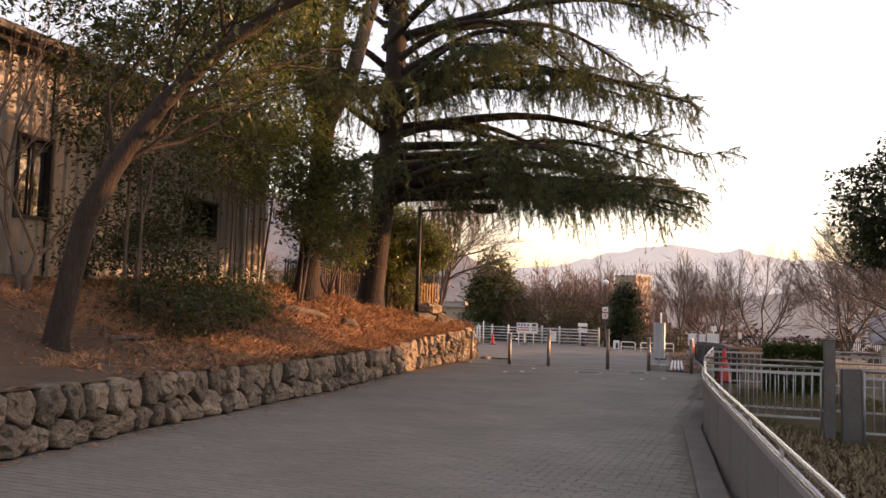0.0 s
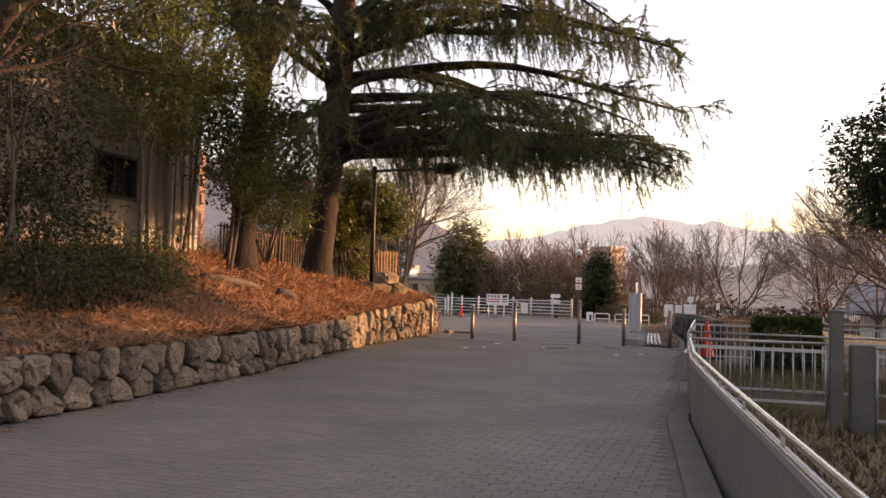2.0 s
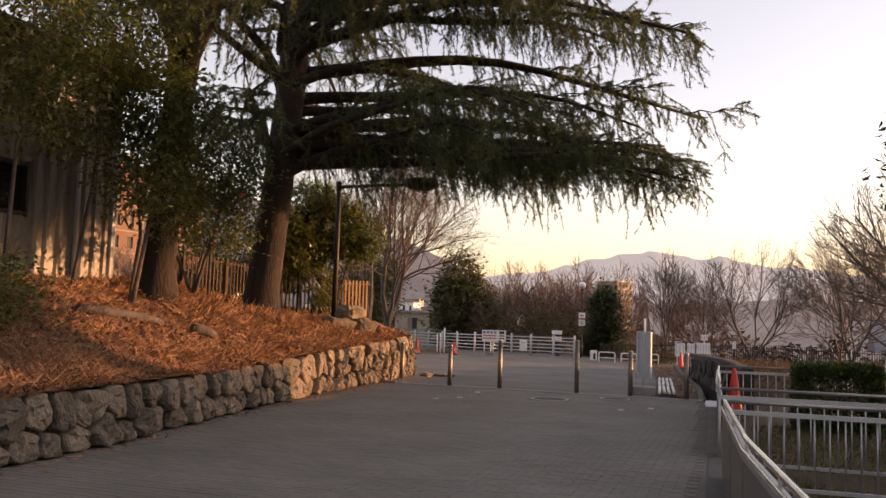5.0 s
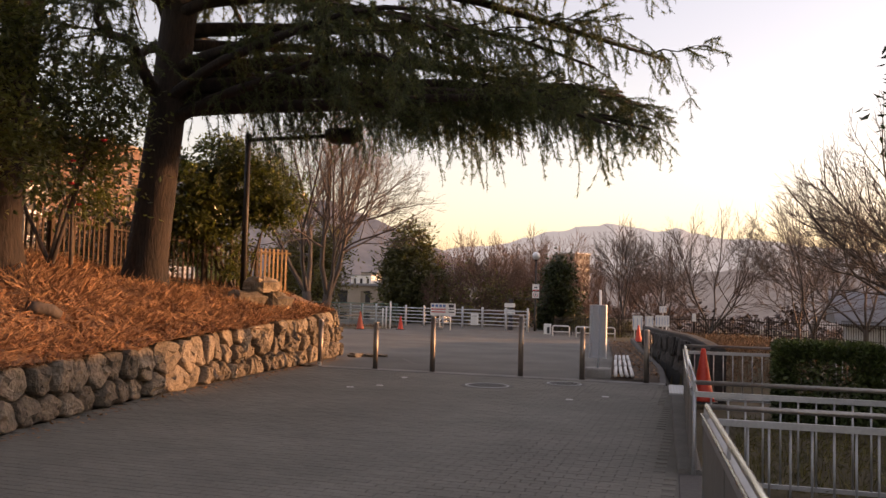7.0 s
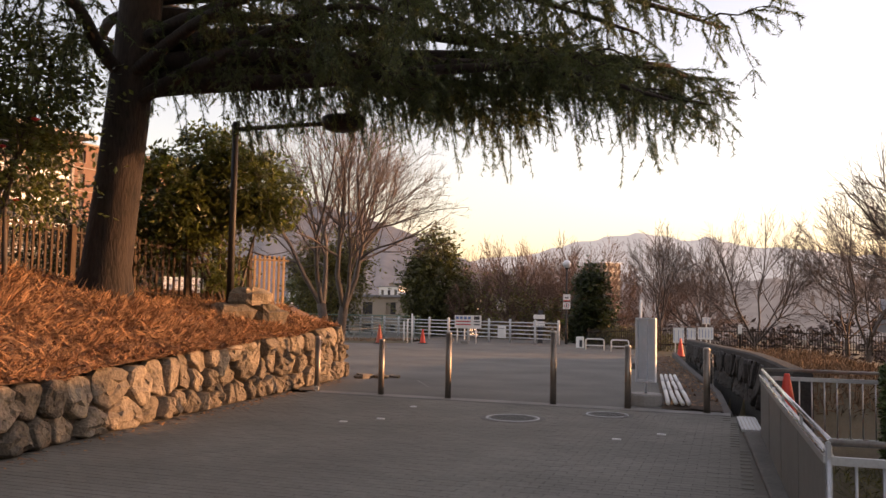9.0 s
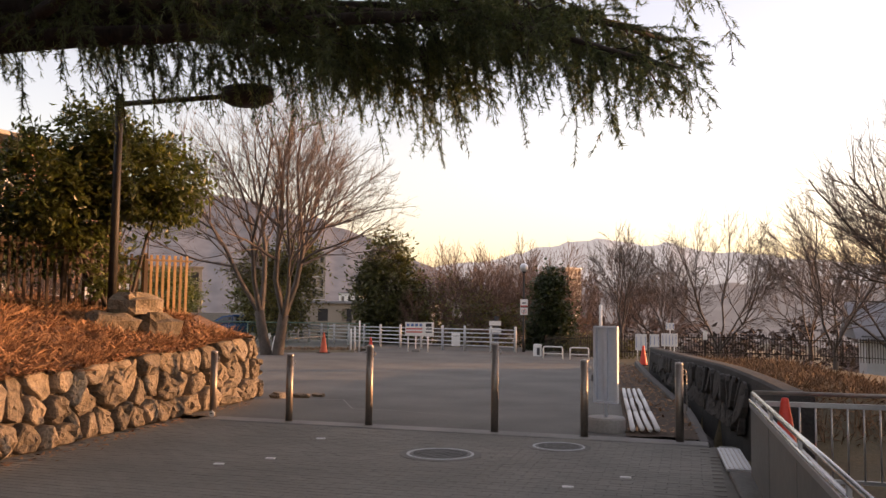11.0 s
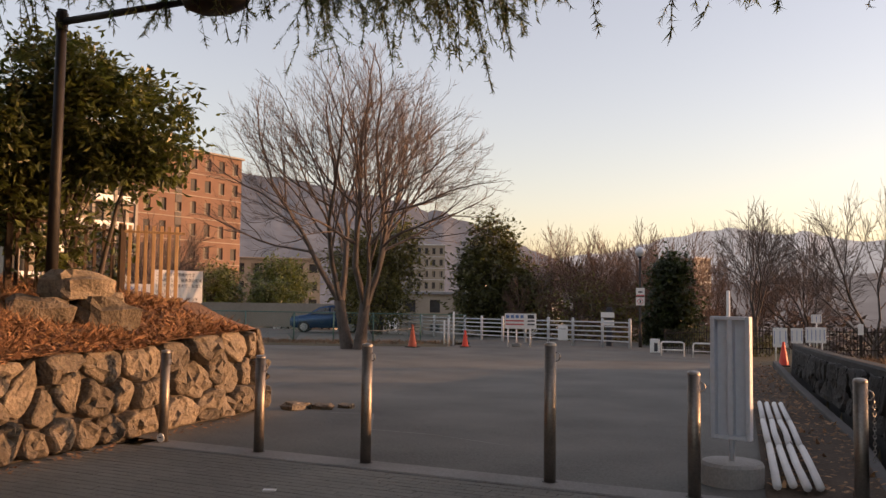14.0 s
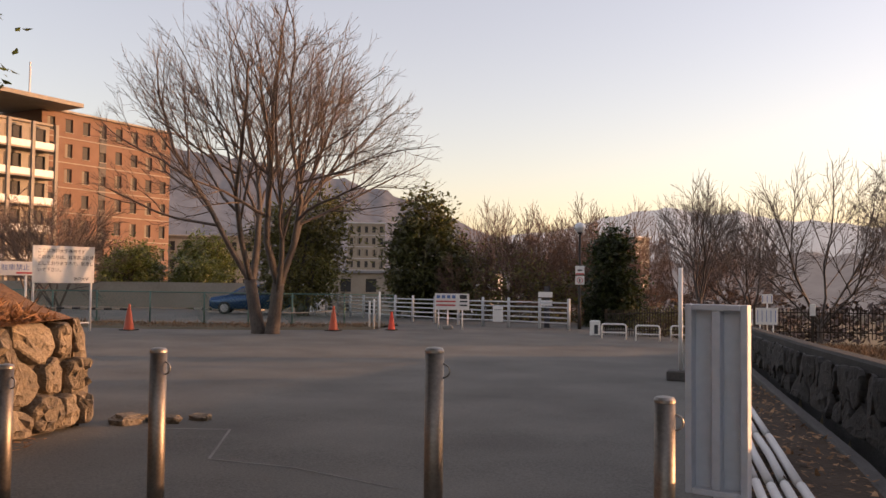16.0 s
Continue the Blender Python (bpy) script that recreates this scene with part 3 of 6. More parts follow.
# ---- ditch and dark stone wall beyond the bollards ----
dy = [24.2 + 0.9 * i for i in range(20)]
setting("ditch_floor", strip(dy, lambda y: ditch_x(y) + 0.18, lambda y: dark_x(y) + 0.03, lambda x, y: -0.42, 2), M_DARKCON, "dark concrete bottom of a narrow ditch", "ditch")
setting("ditch_side", strip(dy, lambda y: ditch_x(y) - 0.01, lambda y: ditch_x(y) + 0.21, lambda x, y: -0.03 - 1.85 * (x - ditch_x(y)), 2), M_KERB, "sloping grey concrete side of the ditch", "ditch")
setting("ditch_kerb", ribbon([(ditch_x(y) - 0.12, y) for y in dy], 0.13, -0.5, 0.0), M_DARKCON, "narrow mossy concrete lip of the ditch", "kerb")
setting("soil_strip", strip(dy + [42.2], lambda y: asphalt_x(y) - 0.05, lambda y: ditch_x(y) - 0.11, lambda x, y: lot_z(y) + 0.012 + 0.05 * abs(rough(x, y, 2.2)), 6), M_SOIL, "bare brown soil strip littered with leaves", "ground", True)
m = Mesh()
dwy = [22.35 + 0.8 * i for i in range(24)]
for y in dwy:
    x, tp = dark_x(y), dark_top(y)
    m.v += [(x - 0.05, y, -0.5), (x, y, tp - 0.03), (x + 0.03, y, tp), (x + 0.21, y, tp), (x + 0.24, y, tp - 0.03), (x + 0.24, y, -0.5)]
for j in range(len(dwy) - 1):
    for i in range(5):
        m.f.append((j * 6 + i + 1, j * 6 + i, j * 6 + 6 + i, j * 6 + 7 + i))
m.f += [tuple(range(6)), tuple(len(m.v) - 1 - i for i in range(6))]
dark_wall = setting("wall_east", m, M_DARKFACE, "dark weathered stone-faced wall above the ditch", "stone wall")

# plain wall out of view, added to shade the near bank and stone wall
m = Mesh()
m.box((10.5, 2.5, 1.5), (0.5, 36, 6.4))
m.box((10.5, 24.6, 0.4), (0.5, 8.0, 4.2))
setting("unseen_shade_wall", m, M_DARKCON, "plain wall out of view, added to block the low sun", "wall")

# ---- trees ----
def twigs(start, way, length, radius, levels, rnd, out, spread=0.55, up=0.25, kids=3, n=6, curve=0.15):
    """A limb that forks into thinner ones."""
    segs = 4 if levels > 2 else 3
    pts, p, d = [Vector(start)], Vector(start), Vector(way).normalized()
    for i in range(segs):
        d = (d + Vector((rnd.gauss(0, curve), rnd.gauss(0, curve), rnd.gauss(0, curve) + up * 0.25))).normalized()
        p = p + d * (length / segs)
        pts.append(p.copy())
    tip = radius * (0.5 if levels > 0 else 0.25)
    out.tube(pts, [radius + (tip - radius) * i / segs for i in range(segs + 1)], max(3, n), cap=False)
    if levels == 0:
        return
    for c in range(kids + (1 if levels > 1 else 0)):
        f = 0.35 + 0.65 * (c + rnd.random()) / (kids + 1)
        q = f * segs
        i = min(int(q), segs - 1)
        at = pts[i].lerp(pts[i + 1], q - i)
        side = Vector((rnd.gauss(0, 1), rnd.gauss(0, 1), rnd.gauss(0, 0.6))).normalized()
        side = (side - d * side.dot(d)).normalized()
        w = (d + side * spread * rnd.uniform(0.6, 1.3) + Vector((0, 0, up * 0.5))).normalized()
        twigs(at, w, length * rnd.uniform(0.55, 0.8), max(radius * 0.55 * (1 - 0.4 * f) / 0.75, 0.006), levels - 1, rnd, out, spread, up, kids, n - 1, curve)
    twigs(pts[-1], d, length * 0.7, tip, levels - 1, rnd, out, spread, up, kids, n - 1, curve)

def grow(p, d, length, radius, level, rnd, out, shape, kids=5, thin=0.008):
    """A limb that bends upward and forks outward, kept inside a domed outline; gives its points."""
    hz, rz, rx = shape
    n_ = 5 if level > 2 else 3
    p, d = Vector(p), Vector(d).normalized()
    pts = [p.copy()]
    wob = 0.11 if level > 1 else 0.16
    reach = rnd.uniform(0.80, 1.14)
    for i in range(n_):
        d = (d + Vector((rnd.gauss(0, wob), rnd.gauss(0, wob), rnd.gauss(0, wob) + 0.05))).normalized()
        q = p + d * (length / n_)
        edge = reach + 0.30 * noise.noise((q.x * 0.6, q.y * 0.6, q.z * 0.6 + rx))
        if (q.x / rx) ** 2 + (q.y / rx) ** 2 + ((q.z - hz) / rz) ** 2 > edge and q.z > hz * 0.55:
            break
        p = q
        pts.append(p.copy())
    if len(pts) < 2:
        return pts
    k_ = len(pts) - 1
    tip = max(radius * (0.5 if level else 0.45), thin * 0.6)
    out.tube(pts, [max(radius + (tip - radius) * i / k_, thin * 0.6) for i in range(k_ + 1)], 8 if level > 3 else (5 if level > 1 else 3), cap=False)
    if level == 0:
        return pts
    turn = rnd.uniform(0, 6.3)
    for c in range(kids + (1 if level == 1 else 0)):
        f = 0.30 + 0.70 * (c + rnd.random() * 0.8) / kids
        i = min(int(f * k_), k_ - 1)
        at = pts[i].lerp(pts[i + 1], min(1, f * k_ - i))
        ax = d.orthogonal().normalized()
        turn += 2.4 + rnd.uniform(-0.4, 0.4)
        side = ax * math.cos(turn) + d.cross(ax) * math.sin(turn)
        away = Vector((at.x, at.y, 0))
        away = away.normalized() if away.length > 0.1 else Vector((0, 0, 0))
        w = (d + side * rnd.uniform(0.45, 0.85) + away * 0.22 + Vector((0, 0, 0.12))).normalized()
        grow(at, w, length * rnd.uniform(0.45, 0.72) * (1.15 - 0.35 * f), max(radius * (0.52 - 0.18 * f), thin), level - 1, rnd, out, shape, kids, thin)
    grow(pts[-1], d, length * 0.6, tip, level - 1, rnd, out, shape, kids, thin)
    return pts

def bare_tree(at, height, width, trunks, limbs, levels, seed, label, radius=0.15, fork=1.2, kids=5, thin=0.008, lean=0.5, low=0.0, twig=None):
    """Trunks that part into limbs and a leafless dome of branches."""
    rnd = random.Random(seed)
    t = thing("bare_tree", at, label, "tree")
    crown = Mesh()
    shape = (height * 0.55, height * 0.47, width / 2)
    for k_ in range(trunks):
        a0 = 2 * math.pi * k_ / trunks + rnd.uniform(-0.4, 0.4)
        off = Vector((math.cos(a0), math.sin(a0), 0)) * (radius * 1.3 if trunks > 1 else 0)
        top = off * 2.2 + Vector((rnd.gauss(0, 0.05), rnd.gauss(0, 0.05), fork * rnd.uniform(0.85, 1.15)))
        part("trunk", Mesh().tube([off - Vector((0, 0, 0.15)), off + Vector((0, 0, 0.12)), off.lerp(top, 0.5), top], [radius * 1.6, radius * 1.15, radius, radius * 0.95], 12), M_GREYBARK, t, "", True)
        mine = limbs // trunks + (1 if k_ < limbs % trunks else 0)
        for j in range(mine):
            a = a0 + (2 * math.pi / trunks) * ((j + 0.5) / mine - 0.5) + rnd.uniform(-0.25, 0.25)
            tilt = lean * (0.35 + 0.95 * ((j * 0.618 + 0.3) % 1))
            d = Vector((math.cos(a) * tilt, math.sin(a) * tilt, 1 - low)).normalized()
            base = off.lerp(top, rnd.uniform(0.75, 0.98))
            bough = Mesh()
            r0 = radius * rnd.uniform(0.55, 0.8)
            pts = grow(base, d, height * rnd.uniform(0.40, 0.5), r0, 0, rnd, bough, shape, 0, r0 * 0.8)
            part("limb", bough, M_GREYBARK, t, "", True)
            k2 = len(pts) - 1
            turn = rnd.uniform(0, 6.3)
            for c in range(kids + 2):
                f = 0.38 + 0.62 * (c + rnd.random() * 0.8) / (kids + 2)
                i = min(int(f * k2), k2 - 1)
                s_ = pts[i].lerp(pts[i + 1], min(1, f * k2 - i))
                ax = d.orthogonal().normalized()
                turn += 2.4 + rnd.uniform(-0.4, 0.4)
                side = ax * math.cos(turn) + d.cross(ax) * math.sin(turn)
                w = (d + side * rnd.uniform(0.5, 0.95) + Vector((math.cos(a), math.sin(a), 0)) * 0.3).normalized()
                grow(s_, w, height * rnd.uniform(0.22, 0.33) * (1.2 - 0.3 * f), r0 * (0.48 - 0.18 * f), levels - 1, rnd, crown, shape, kids, thin)
            grow(pts[-1], (pts[-1] - pts[-2]).normalized(), height * 0.28, r0 * 0.45, levels - 1, rnd, crown, shape, kids, thin)
    tagged(part("crown", crown, twig or M_TWIG, t, "leafless fan of fine twigs", True), kind="stuff")
    return t

def leaf_cloud(blobs, count, size, rnd, clump=0.35, droop=0.3):
    """Folded leaves gathered in clumps inside ellipsoids: (centre, radii)."""
    m = Mesh()
    vol = [r[0] * r[1] * r[2] for c, r in blobs]
    tot = sum(vol)
    for (c, r), v in zip(blobs, vol):
        nb = int(count * v / tot)
        nc = max(3, nb // 26)
        for k_ in range(nc):
            u = Vector((rnd.gauss(0, 1), rnd.gauss(0, 1), rnd.gauss(0, 1))).normalized() * rnd.uniform(0.35, 1.0) ** 0.6
            cc = Vector((c[0] + u.x * r[0], c[1] + u.y * r[1], c[2] + u.z * r[2]))
            cs = clump * rnd.uniform(0.5, 1.3)
            for i in range(nb // nc):
                p = cc + Vector((rnd.gauss(0, cs), rnd.gauss(0, cs), rnd.gauss(0, cs * 0.7))) * 0.6
                d = (Vector((rnd.gauss(0, 1), rnd.gauss(0, 1), rnd.gauss(0, 0.6) - droop)) + u * 0.7).normalized()
                s = d.cross(Vector((rnd.gauss(0, .5), rnd.gauss(0, .5), 1))).normalized()
                L = size * rnd.uniform(0.7, 1.35)
                nrm = d.cross(s) * (L * 0.10)
                o = len(m.v)
                m.v += [tuple(p), tuple(p + d * L * 0.5 + s * L * 0.24 + nrm), tuple(p + d * L), tuple(p + d * L * 0.5 - s * L * 0.24 + nrm)]
                m.f += [(o, o + 1, o + 2), (o, o + 2, o + 3)]
    return m

def leaf_tree(name, at, stems, blobs, count, size, material, seed, label, category="tree", radius=0.07, clump=0.35, bark=None):
    rnd = random.Random(seed)
    t = thing(name, at, label, category)
    trunk = Mesh()
    for i in range(stems):
        c, r = blobs[i % len(blobs)]
        b = Vector((rnd.uniform(-.12, .12) * stems ** .5, rnd.uniform(-.12, .12) * stems ** .5, -0.1))
        e = Vector(c) + Vector((rnd.uniform(-.4, .4) * r[0], rnd.uniform(-.4, .4) * r[1], 0.4 * r[2]))
        mid = b.lerp(e, 0.5) + Vector((rnd.gauss(0, .1), rnd.gauss(0, .1), 0.05))
        part("stem", Mesh().tube([b, b.lerp(mid, .5), mid, e], [radius * 1.2, radius, radius * .8, radius * .35], 8), bark or M_GREYBARK, t, "", True)
        for j in range(5):
            s = mid.lerp(e, rnd.random())
            c2, r2 = rnd.choice(blobs)
            e2 = Vector(c2) + Vector((rnd.uniform(-.8, .8) * r2[0], rnd.uniform(-.8, .8) * r2[1], rnd.uniform(-.7, .8) * r2[2]))
            trunk.tube([s, s.lerp(e2, .5) + Vector((0, 0, .08)), e2], [radius * .4, radius * .28, radius * .1], 5, cap=False)
    tagged(part("twig_rest", trunk, bark or M_GREYBARK, t, "", True), kind="stuff")
    tagged(part("crown", leaf_cloud(blobs, count, size, rnd, clump), material, t), kind="stuff")
    return t

def needle_mesh(name, runs, material, seed):
    """Short needle blades along straight twig runs: (from, to, count, size)."""
    gen = np.random.default_rng(seed)
    a = np.array([tuple(r[0]) for r in runs])
    b = np.array([tuple(r[1]) for r in runs])
    n_ = np.array([r[2] for r in runs])
    size = np.repeat(np.array([r[3] for r in runs]), n_)
    f = gen.random(len(size))[:, None]
    base = np.repeat(a, n_, 0) * (1 - f) + np.repeat(b, n_, 0) * f
    along = np.repeat(b - a, n_, 0)
    along /= np.linalg.norm(along, axis=1, keepdims=True) + 1e-9
    d = gen.normal(size=(len(size), 3)) * (1, 1, 0.7) + along * 0.9 - (0, 0, 0.35)
    d /= np.linalg.norm(d, axis=1, keepdims=True)
    s = np.cross(d, gen.normal(size=d.shape))
    s /= np.linalg.norm(s, axis=1, keepdims=True) + 1e-9
    L = (size * gen.uniform(0.6, 1.35, len(size)))[:, None]
    v = np.stack([base - s * L * 0.085, base + s * L * 0.085, base + d * L], 1).reshape(-1, 3)
    me = bpy.data.meshes.new(name)
    k_ = len(v)
    me.vertices.add(k_)
    me.vertices.foreach_set("co", v.astype(np.float32).ravel())
    me.loops.add(k_)
    me.loops.foreach_set("vertex_index", np.arange(k_, dtype=np.int32))
    me.polygons.add(k_ // 3)
    me.polygons.foreach_set("loop_start", np.arange(0, k_, 3, dtype=np.int32))
    me.materials.append(material)
    me.update(calc_edges=True)
    return me

def cedar(at, seed):
    rnd = random.Random(seed)
    t = thing("cedar_tree", at, "tall dark evergreen conifer with long drooping needle branches", "tree")
    trunk, limbs, runs = Mesh(), Mesh(), []
    trunk.tube([(0.0, 0, -0.4), (0.0, 0, 0.0), (0.03, 0, 0.4), (0.16, 0, 1.5), (0.32, 0, 3), (0.50, 0.02, 5), (0.58, 0, 9), (0.58, 0, 14), (0.58, 0, 19)], [0.62, 0.43, 0.355, 0.325, 0.31, 0.30, 0.26, 0.20, 0.08], 18)
    specs = []
    for i in range(30):
        z = 3.0 + 0.42 * i
        az = -80 + (i * 61) % 190 + rnd.uniform(-9, 9)
        specs.append((z, az, 9.0 - 0.10 * max(0, z - 8) + rnd.uniform(-1.3, 0.6)))
    for i in range(14):
        specs.append((4.2 + 0.9 * i, 150 + (i * 67) % 130, rnd.uniform(2.6, 4.6)))
    for z, az, L in ((3.0, 12, 8.4), (2.8, -10, 8.6), (4.4, 52, 6.6), (3.0, -28, 8.0), (3.6, 18, 9.4), (4.2, 36, 8.0), (5.0, -18, 9.3), (6.0, 2, 9.5), (6.8, -12, 8.4), (7.6, 10, 9.3), (5.4, 12, 9.0), (4.7, 22, 9.2), (6.3, 30, 8.0), (5.8, -30, 7.4), (8.8, 14, 9.3), (4.1, 44, 7.0), (3.9, 58, 6.0), (5.2, 6, 8.4), (3.2, 33, 8.6), (3.4, 40, 7.6), (3.1, 22, 8.8), (3.7, 27, 9.2), (5.6, -55, 6.0), (4.6, -70, 5.0)):
        specs.append((z, az + rnd.uniform(-4, 4), L + rnd.uniform(-0.8, 0.2)))
    specs = [(z, az, min(L, 4.75 / max(0.15, abs(math.sin(radians(az))))) if -90 <= az <= 115 else L) for z, az, L in specs]
    specs = [(z, az, min(L, 5.4) if az < 5 and z < 7 else (min(L, 7.4) if az < 5 else min(L, 8.6 if z < 4.0 else 9.4))) for z, az, L in specs]
    def clothe(pts, L, density, scale):
        """Drooping branchlets with needles along a limb."""
        k0 = len(pts) - 1
        for b in range(int(L * density)):
            f = 0.14 + 0.86 * (b + rnd.random()) / max(1, int(L * density))
            if L > 3.5 and f < 0.48 and rnd.random() < 0.38:
                continue
            i = min(int(f * k0), k0 - 1)
            s = pts[i].lerp(pts[i + 1], f * k0 - i)
            fwd = (pts[i + 1] - pts[i]).normalized()
            sd = fwd.cross(Vector((0, 0, 1))).normalized()
            kind = rnd.random()
            bl = (rnd.uniform(0.4, 1.2) * (1.2 - 0.65 * f) + 0.2) * scale
            if kind < 0.46:
                w, drop, reach = (fwd * rnd.uniform(0.1, 0.6) + sd * rnd.uniform(-0.5, 0.5)).normalized(), 1.0, 0.35
                bl *= rnd.uniform(0.9, 1.6)
            elif kind < 0.85:
                w, drop, reach = (fwd * rnd.uniform(0.3, 1.0) + sd * rnd.choice((-1, 1)) * rnd.uniform(0.4, 1.1)).normalized(), rnd.uniform(0.15, 0.5), 0.95
            else:
                w, drop, reach = (fwd + sd * rnd.uniform(-0.6, 0.6) + Vector((0, 0, rnd.uniform(0.3, 0.8)))).normalized(), 0.15, 0.8
            tw = [s]
            for k_ in range(1, 5):
                g = k_ / 4
                tw.append(s + w * bl * g * reach + Vector((rnd.gauss(0, .03), rnd.gauss(0, .03), -drop * bl * g ** 1.5 + 0.03)))
            limbs.tube(tw, [0.011, 0.008, 0.006, 0.004, 0.003], 3, cap=False)
            runs.extend((q0, q1, 52, 0.072) for q0, q1 in zip(tw, tw[1:]))
            for k_ in range(3):
                q = tw[rnd.randint(1, 3)]
                e = q + (w * rnd.uniform(-.1, .7) + sd * rnd.uniform(-.6, .6) + Vector((0, 0, -rnd.uniform(0.15, 1.0)))).normalized() * rnd.uniform(0.2, 0.55)
                runs.append((q, e, 52, 0.070))
    for z, az, L in specs:
        a = radians(az)
        out_ = Vector((math.cos(a), math.sin(a), 0))
        side = Vector((-out_.y, out_.x, 0))
        rise, sag = (rnd.uniform(0.2, 0.8), rnd.uniform(0.0, 0.55)) if z < 4.5 else (rnd.uniform(0.2, 1.7), rnd.uniform(0.2, 1.7))
        bend, ph = rnd.uniform(-1.6, 1.6), rnd.uniform(0, 6.3)
        z += rnd.uniform(-0.25, 0.25)
        pts = []
        for k_ in range(11):
            f = k_ / 10
            pts.append(Vector((0.2, 0, z)) + out_ * (L * f) + side * (bend * f * f + 0.30 * f * math.sin(7 * f + ph)) + Vector((0, 0, rise * math.sin(f * 2.2) - sag * f ** 2.6 + 0.24 * f * math.sin(8 * f + ph))))
        r0 = 0.05 + 0.011 * L
        part("limb", Mesh().tube(pts, [r0 * (1 - 0.9 * k_ / 10) + 0.008 for k_ in range(11)], 6), M_BARK, t, "", True)
        clothe(pts, L, 4.8, 1.0)
        for q in range(int(L * 1.05)):
            f = rnd.uniform(0.22, 0.95) ** 0.7
            i = min(int(f * 10), 9)
            s = pts[i].lerp(pts[i + 1], f * 10 - i)
            sl = rnd.uniform(0.9, 2.5) * (1.15 - 0.6 * f)
            w = (out_ * rnd.uniform(0.4, 1.0) + side * rnd.choice((-1, 1)) * rnd.uniform(0.5, 1.0)).normalized()
            sp = [s + w * sl * g + Vector((0, 0, rnd.uniform(0.0, 0.25) * sl * g - 0.30 * sl * g * g)) for g in (0, .25, .5, .75, 1.0)]
            limbs.tube(sp, [0.022, 0.018, 0.013, 0.008, 0.004], 4, cap=False)
            clothe(sp, sl, 4.8, 0.75)
    part("trunk", trunk, M_BARK, t, "", True)
    tagged(part("twig_rest", limbs, M_BARK, t, "", True), kind="stuff")
    tagged(part("crown", needle_mesh("crown", runs, M_CEDAR, seed), None, t, "dark green drooping needle sprays"), kind="stuff")
    return t
cedar((-8.75, 21.15, 1.55), 5)

# grey pruned trunk behind the cedar
t = thing("pruned_tree", (-9.05, 18.2, 1.65), "thick grey-barked tree with pruned upright limbs", "tree")
m = Mesh()
m.tube([(0, 0, -0.3), (0, 0, 0.1), (0.03, 0, 0.6), (0.20, 0, 3.0), (0.34, 0, 4.5)], [0.60, 0.40, 0.29, 0.245, 0.28], 14, cap=False)
part("trunk", m, M_BARK, t, "", True)
for e in ((-0.9, 0.1, 8.6), (0.5, 0.5, 10.0), (1.9, -0.1, 8.5), (0.1, -0.7, 8.8)):
    a = Vector((0.33, 0, 4.3))
    b = Vector(e)
    part("limb", Mesh().tube([a, a.lerp(b, .3) + Vector(((e[0] - 0.5) * .18, e[1] * .18, 0)), b], [0.24, 0.19, 0.12], 10), M_GREYBARK, t, "", True)

# leaning tree near the start
t = thing("leaning_tree", (-7.15, 8.55, 0.74), "slender leaning broadleaf tree on the bank", "tree")
rnd = random.Random(3)
m, tw = Mesh(), Mesh()
axis = [(0, 0, -0.15), (0.04, 0, 0.3), (0.22, 0.02, 1.2), (0.36, 0.05, 1.85), (0.70, 0.1, 2.45), (1.3, 0.25, 3.3), (2.05, 0.5, 4.1), (2.8, 0.75, 4.65), (4.0, 1.1, 5.2)]
m.tube(axis, [0.22, 0.16, 0.145, 0.14, 0.13, 0.11, 0.09, 0.07, 0.03], 10, cap=False)
for i in (4, 5, 6, 7, 8):
    for k_ in range(3):
        twigs(axis[i], (rnd.uniform(-.3, .9), rnd.uniform(-.8, .8), rnd.uniform(.2, .9)), 1.6, 0.035, 2, rnd, tw, 0.6, 0.1, 2)
part("trunk", m, M_BARK, t, "", True)
tagged(part("twig_rest", tw, M_BARK, t, "", True), kind="stuff")
part("crown", leaf_cloud([((1.2, 0.3, 4.9), (1.6, 1.5, 0.9)), ((2.8, 0.8, 5.2), (1.8, 1.6, 0.9)), ((0.2, 0.8, 4.4), (1.2, 1.0, 0.8)), ((2.0, 0.6, 3.6), (1.0, 1.0, 0.6)), ((3.8, 1.1, 5.9), (1.6, 1.5, 0.8))], 7500, 0.11, rnd), M_LEAFDARK, t)

# evergreen shrubs and small trees on the bank
SHRUB = "glossy evergreen shrub with small leaves on the bank"
leaf_tree("evergreen_tree", (-8.2, 11.2, 1.2), 3, [((0, 0, 3.0), (1.3, 1.3, 0.9)), ((-0.3, 0.5, 4.2), (1.5, 1.5, 0.9))], 5500, 0.10, M_LEAFDARK, 11, SHRUB, radius=0.03)
leaf_tree("evergreen_tree", (-8.6, 14.3, 1.55), 2, [((0, 0, 3.0), (1.1, 1.2, 0.9)), ((0.2, 0.4, 3.9), (1.2, 1.4, 1.0)), ((-0.2, -0.3, 5.1), (1.2, 1.3, 1.0)), ((0.3, 0.3, 6.3), (1.5, 1.5, 1.1))], 15000, 0.10, M_LEAF, 12, SHRUB, radius=0.03)
leaf_tree("evergreen_tree", (-9.6, 8.2, 1.5), 3, [((0, 0, 3.4), (1.2, 1.4, 0.8)), ((0.2, 0.2, 4.8), (1.6, 1.6, 1.1))], 2600, 0.10, M_LEAFDARK, 13, SHRUB, radius=0.05)
leaf_tree("evergreen_tree", (-9.2, 16.4, 1.65), 1, [((0, 0, 3.1), (1.0, 1.0, 1.0)), ((0.1, 0.2, 4.6), (1.3, 1.2, 1.2)), ((0.3, 0.5, 6.4), (1.5, 1.5, 1.1))], 16000, 0.10, M_LEAF, 14, SHRUB, radius=0.03)
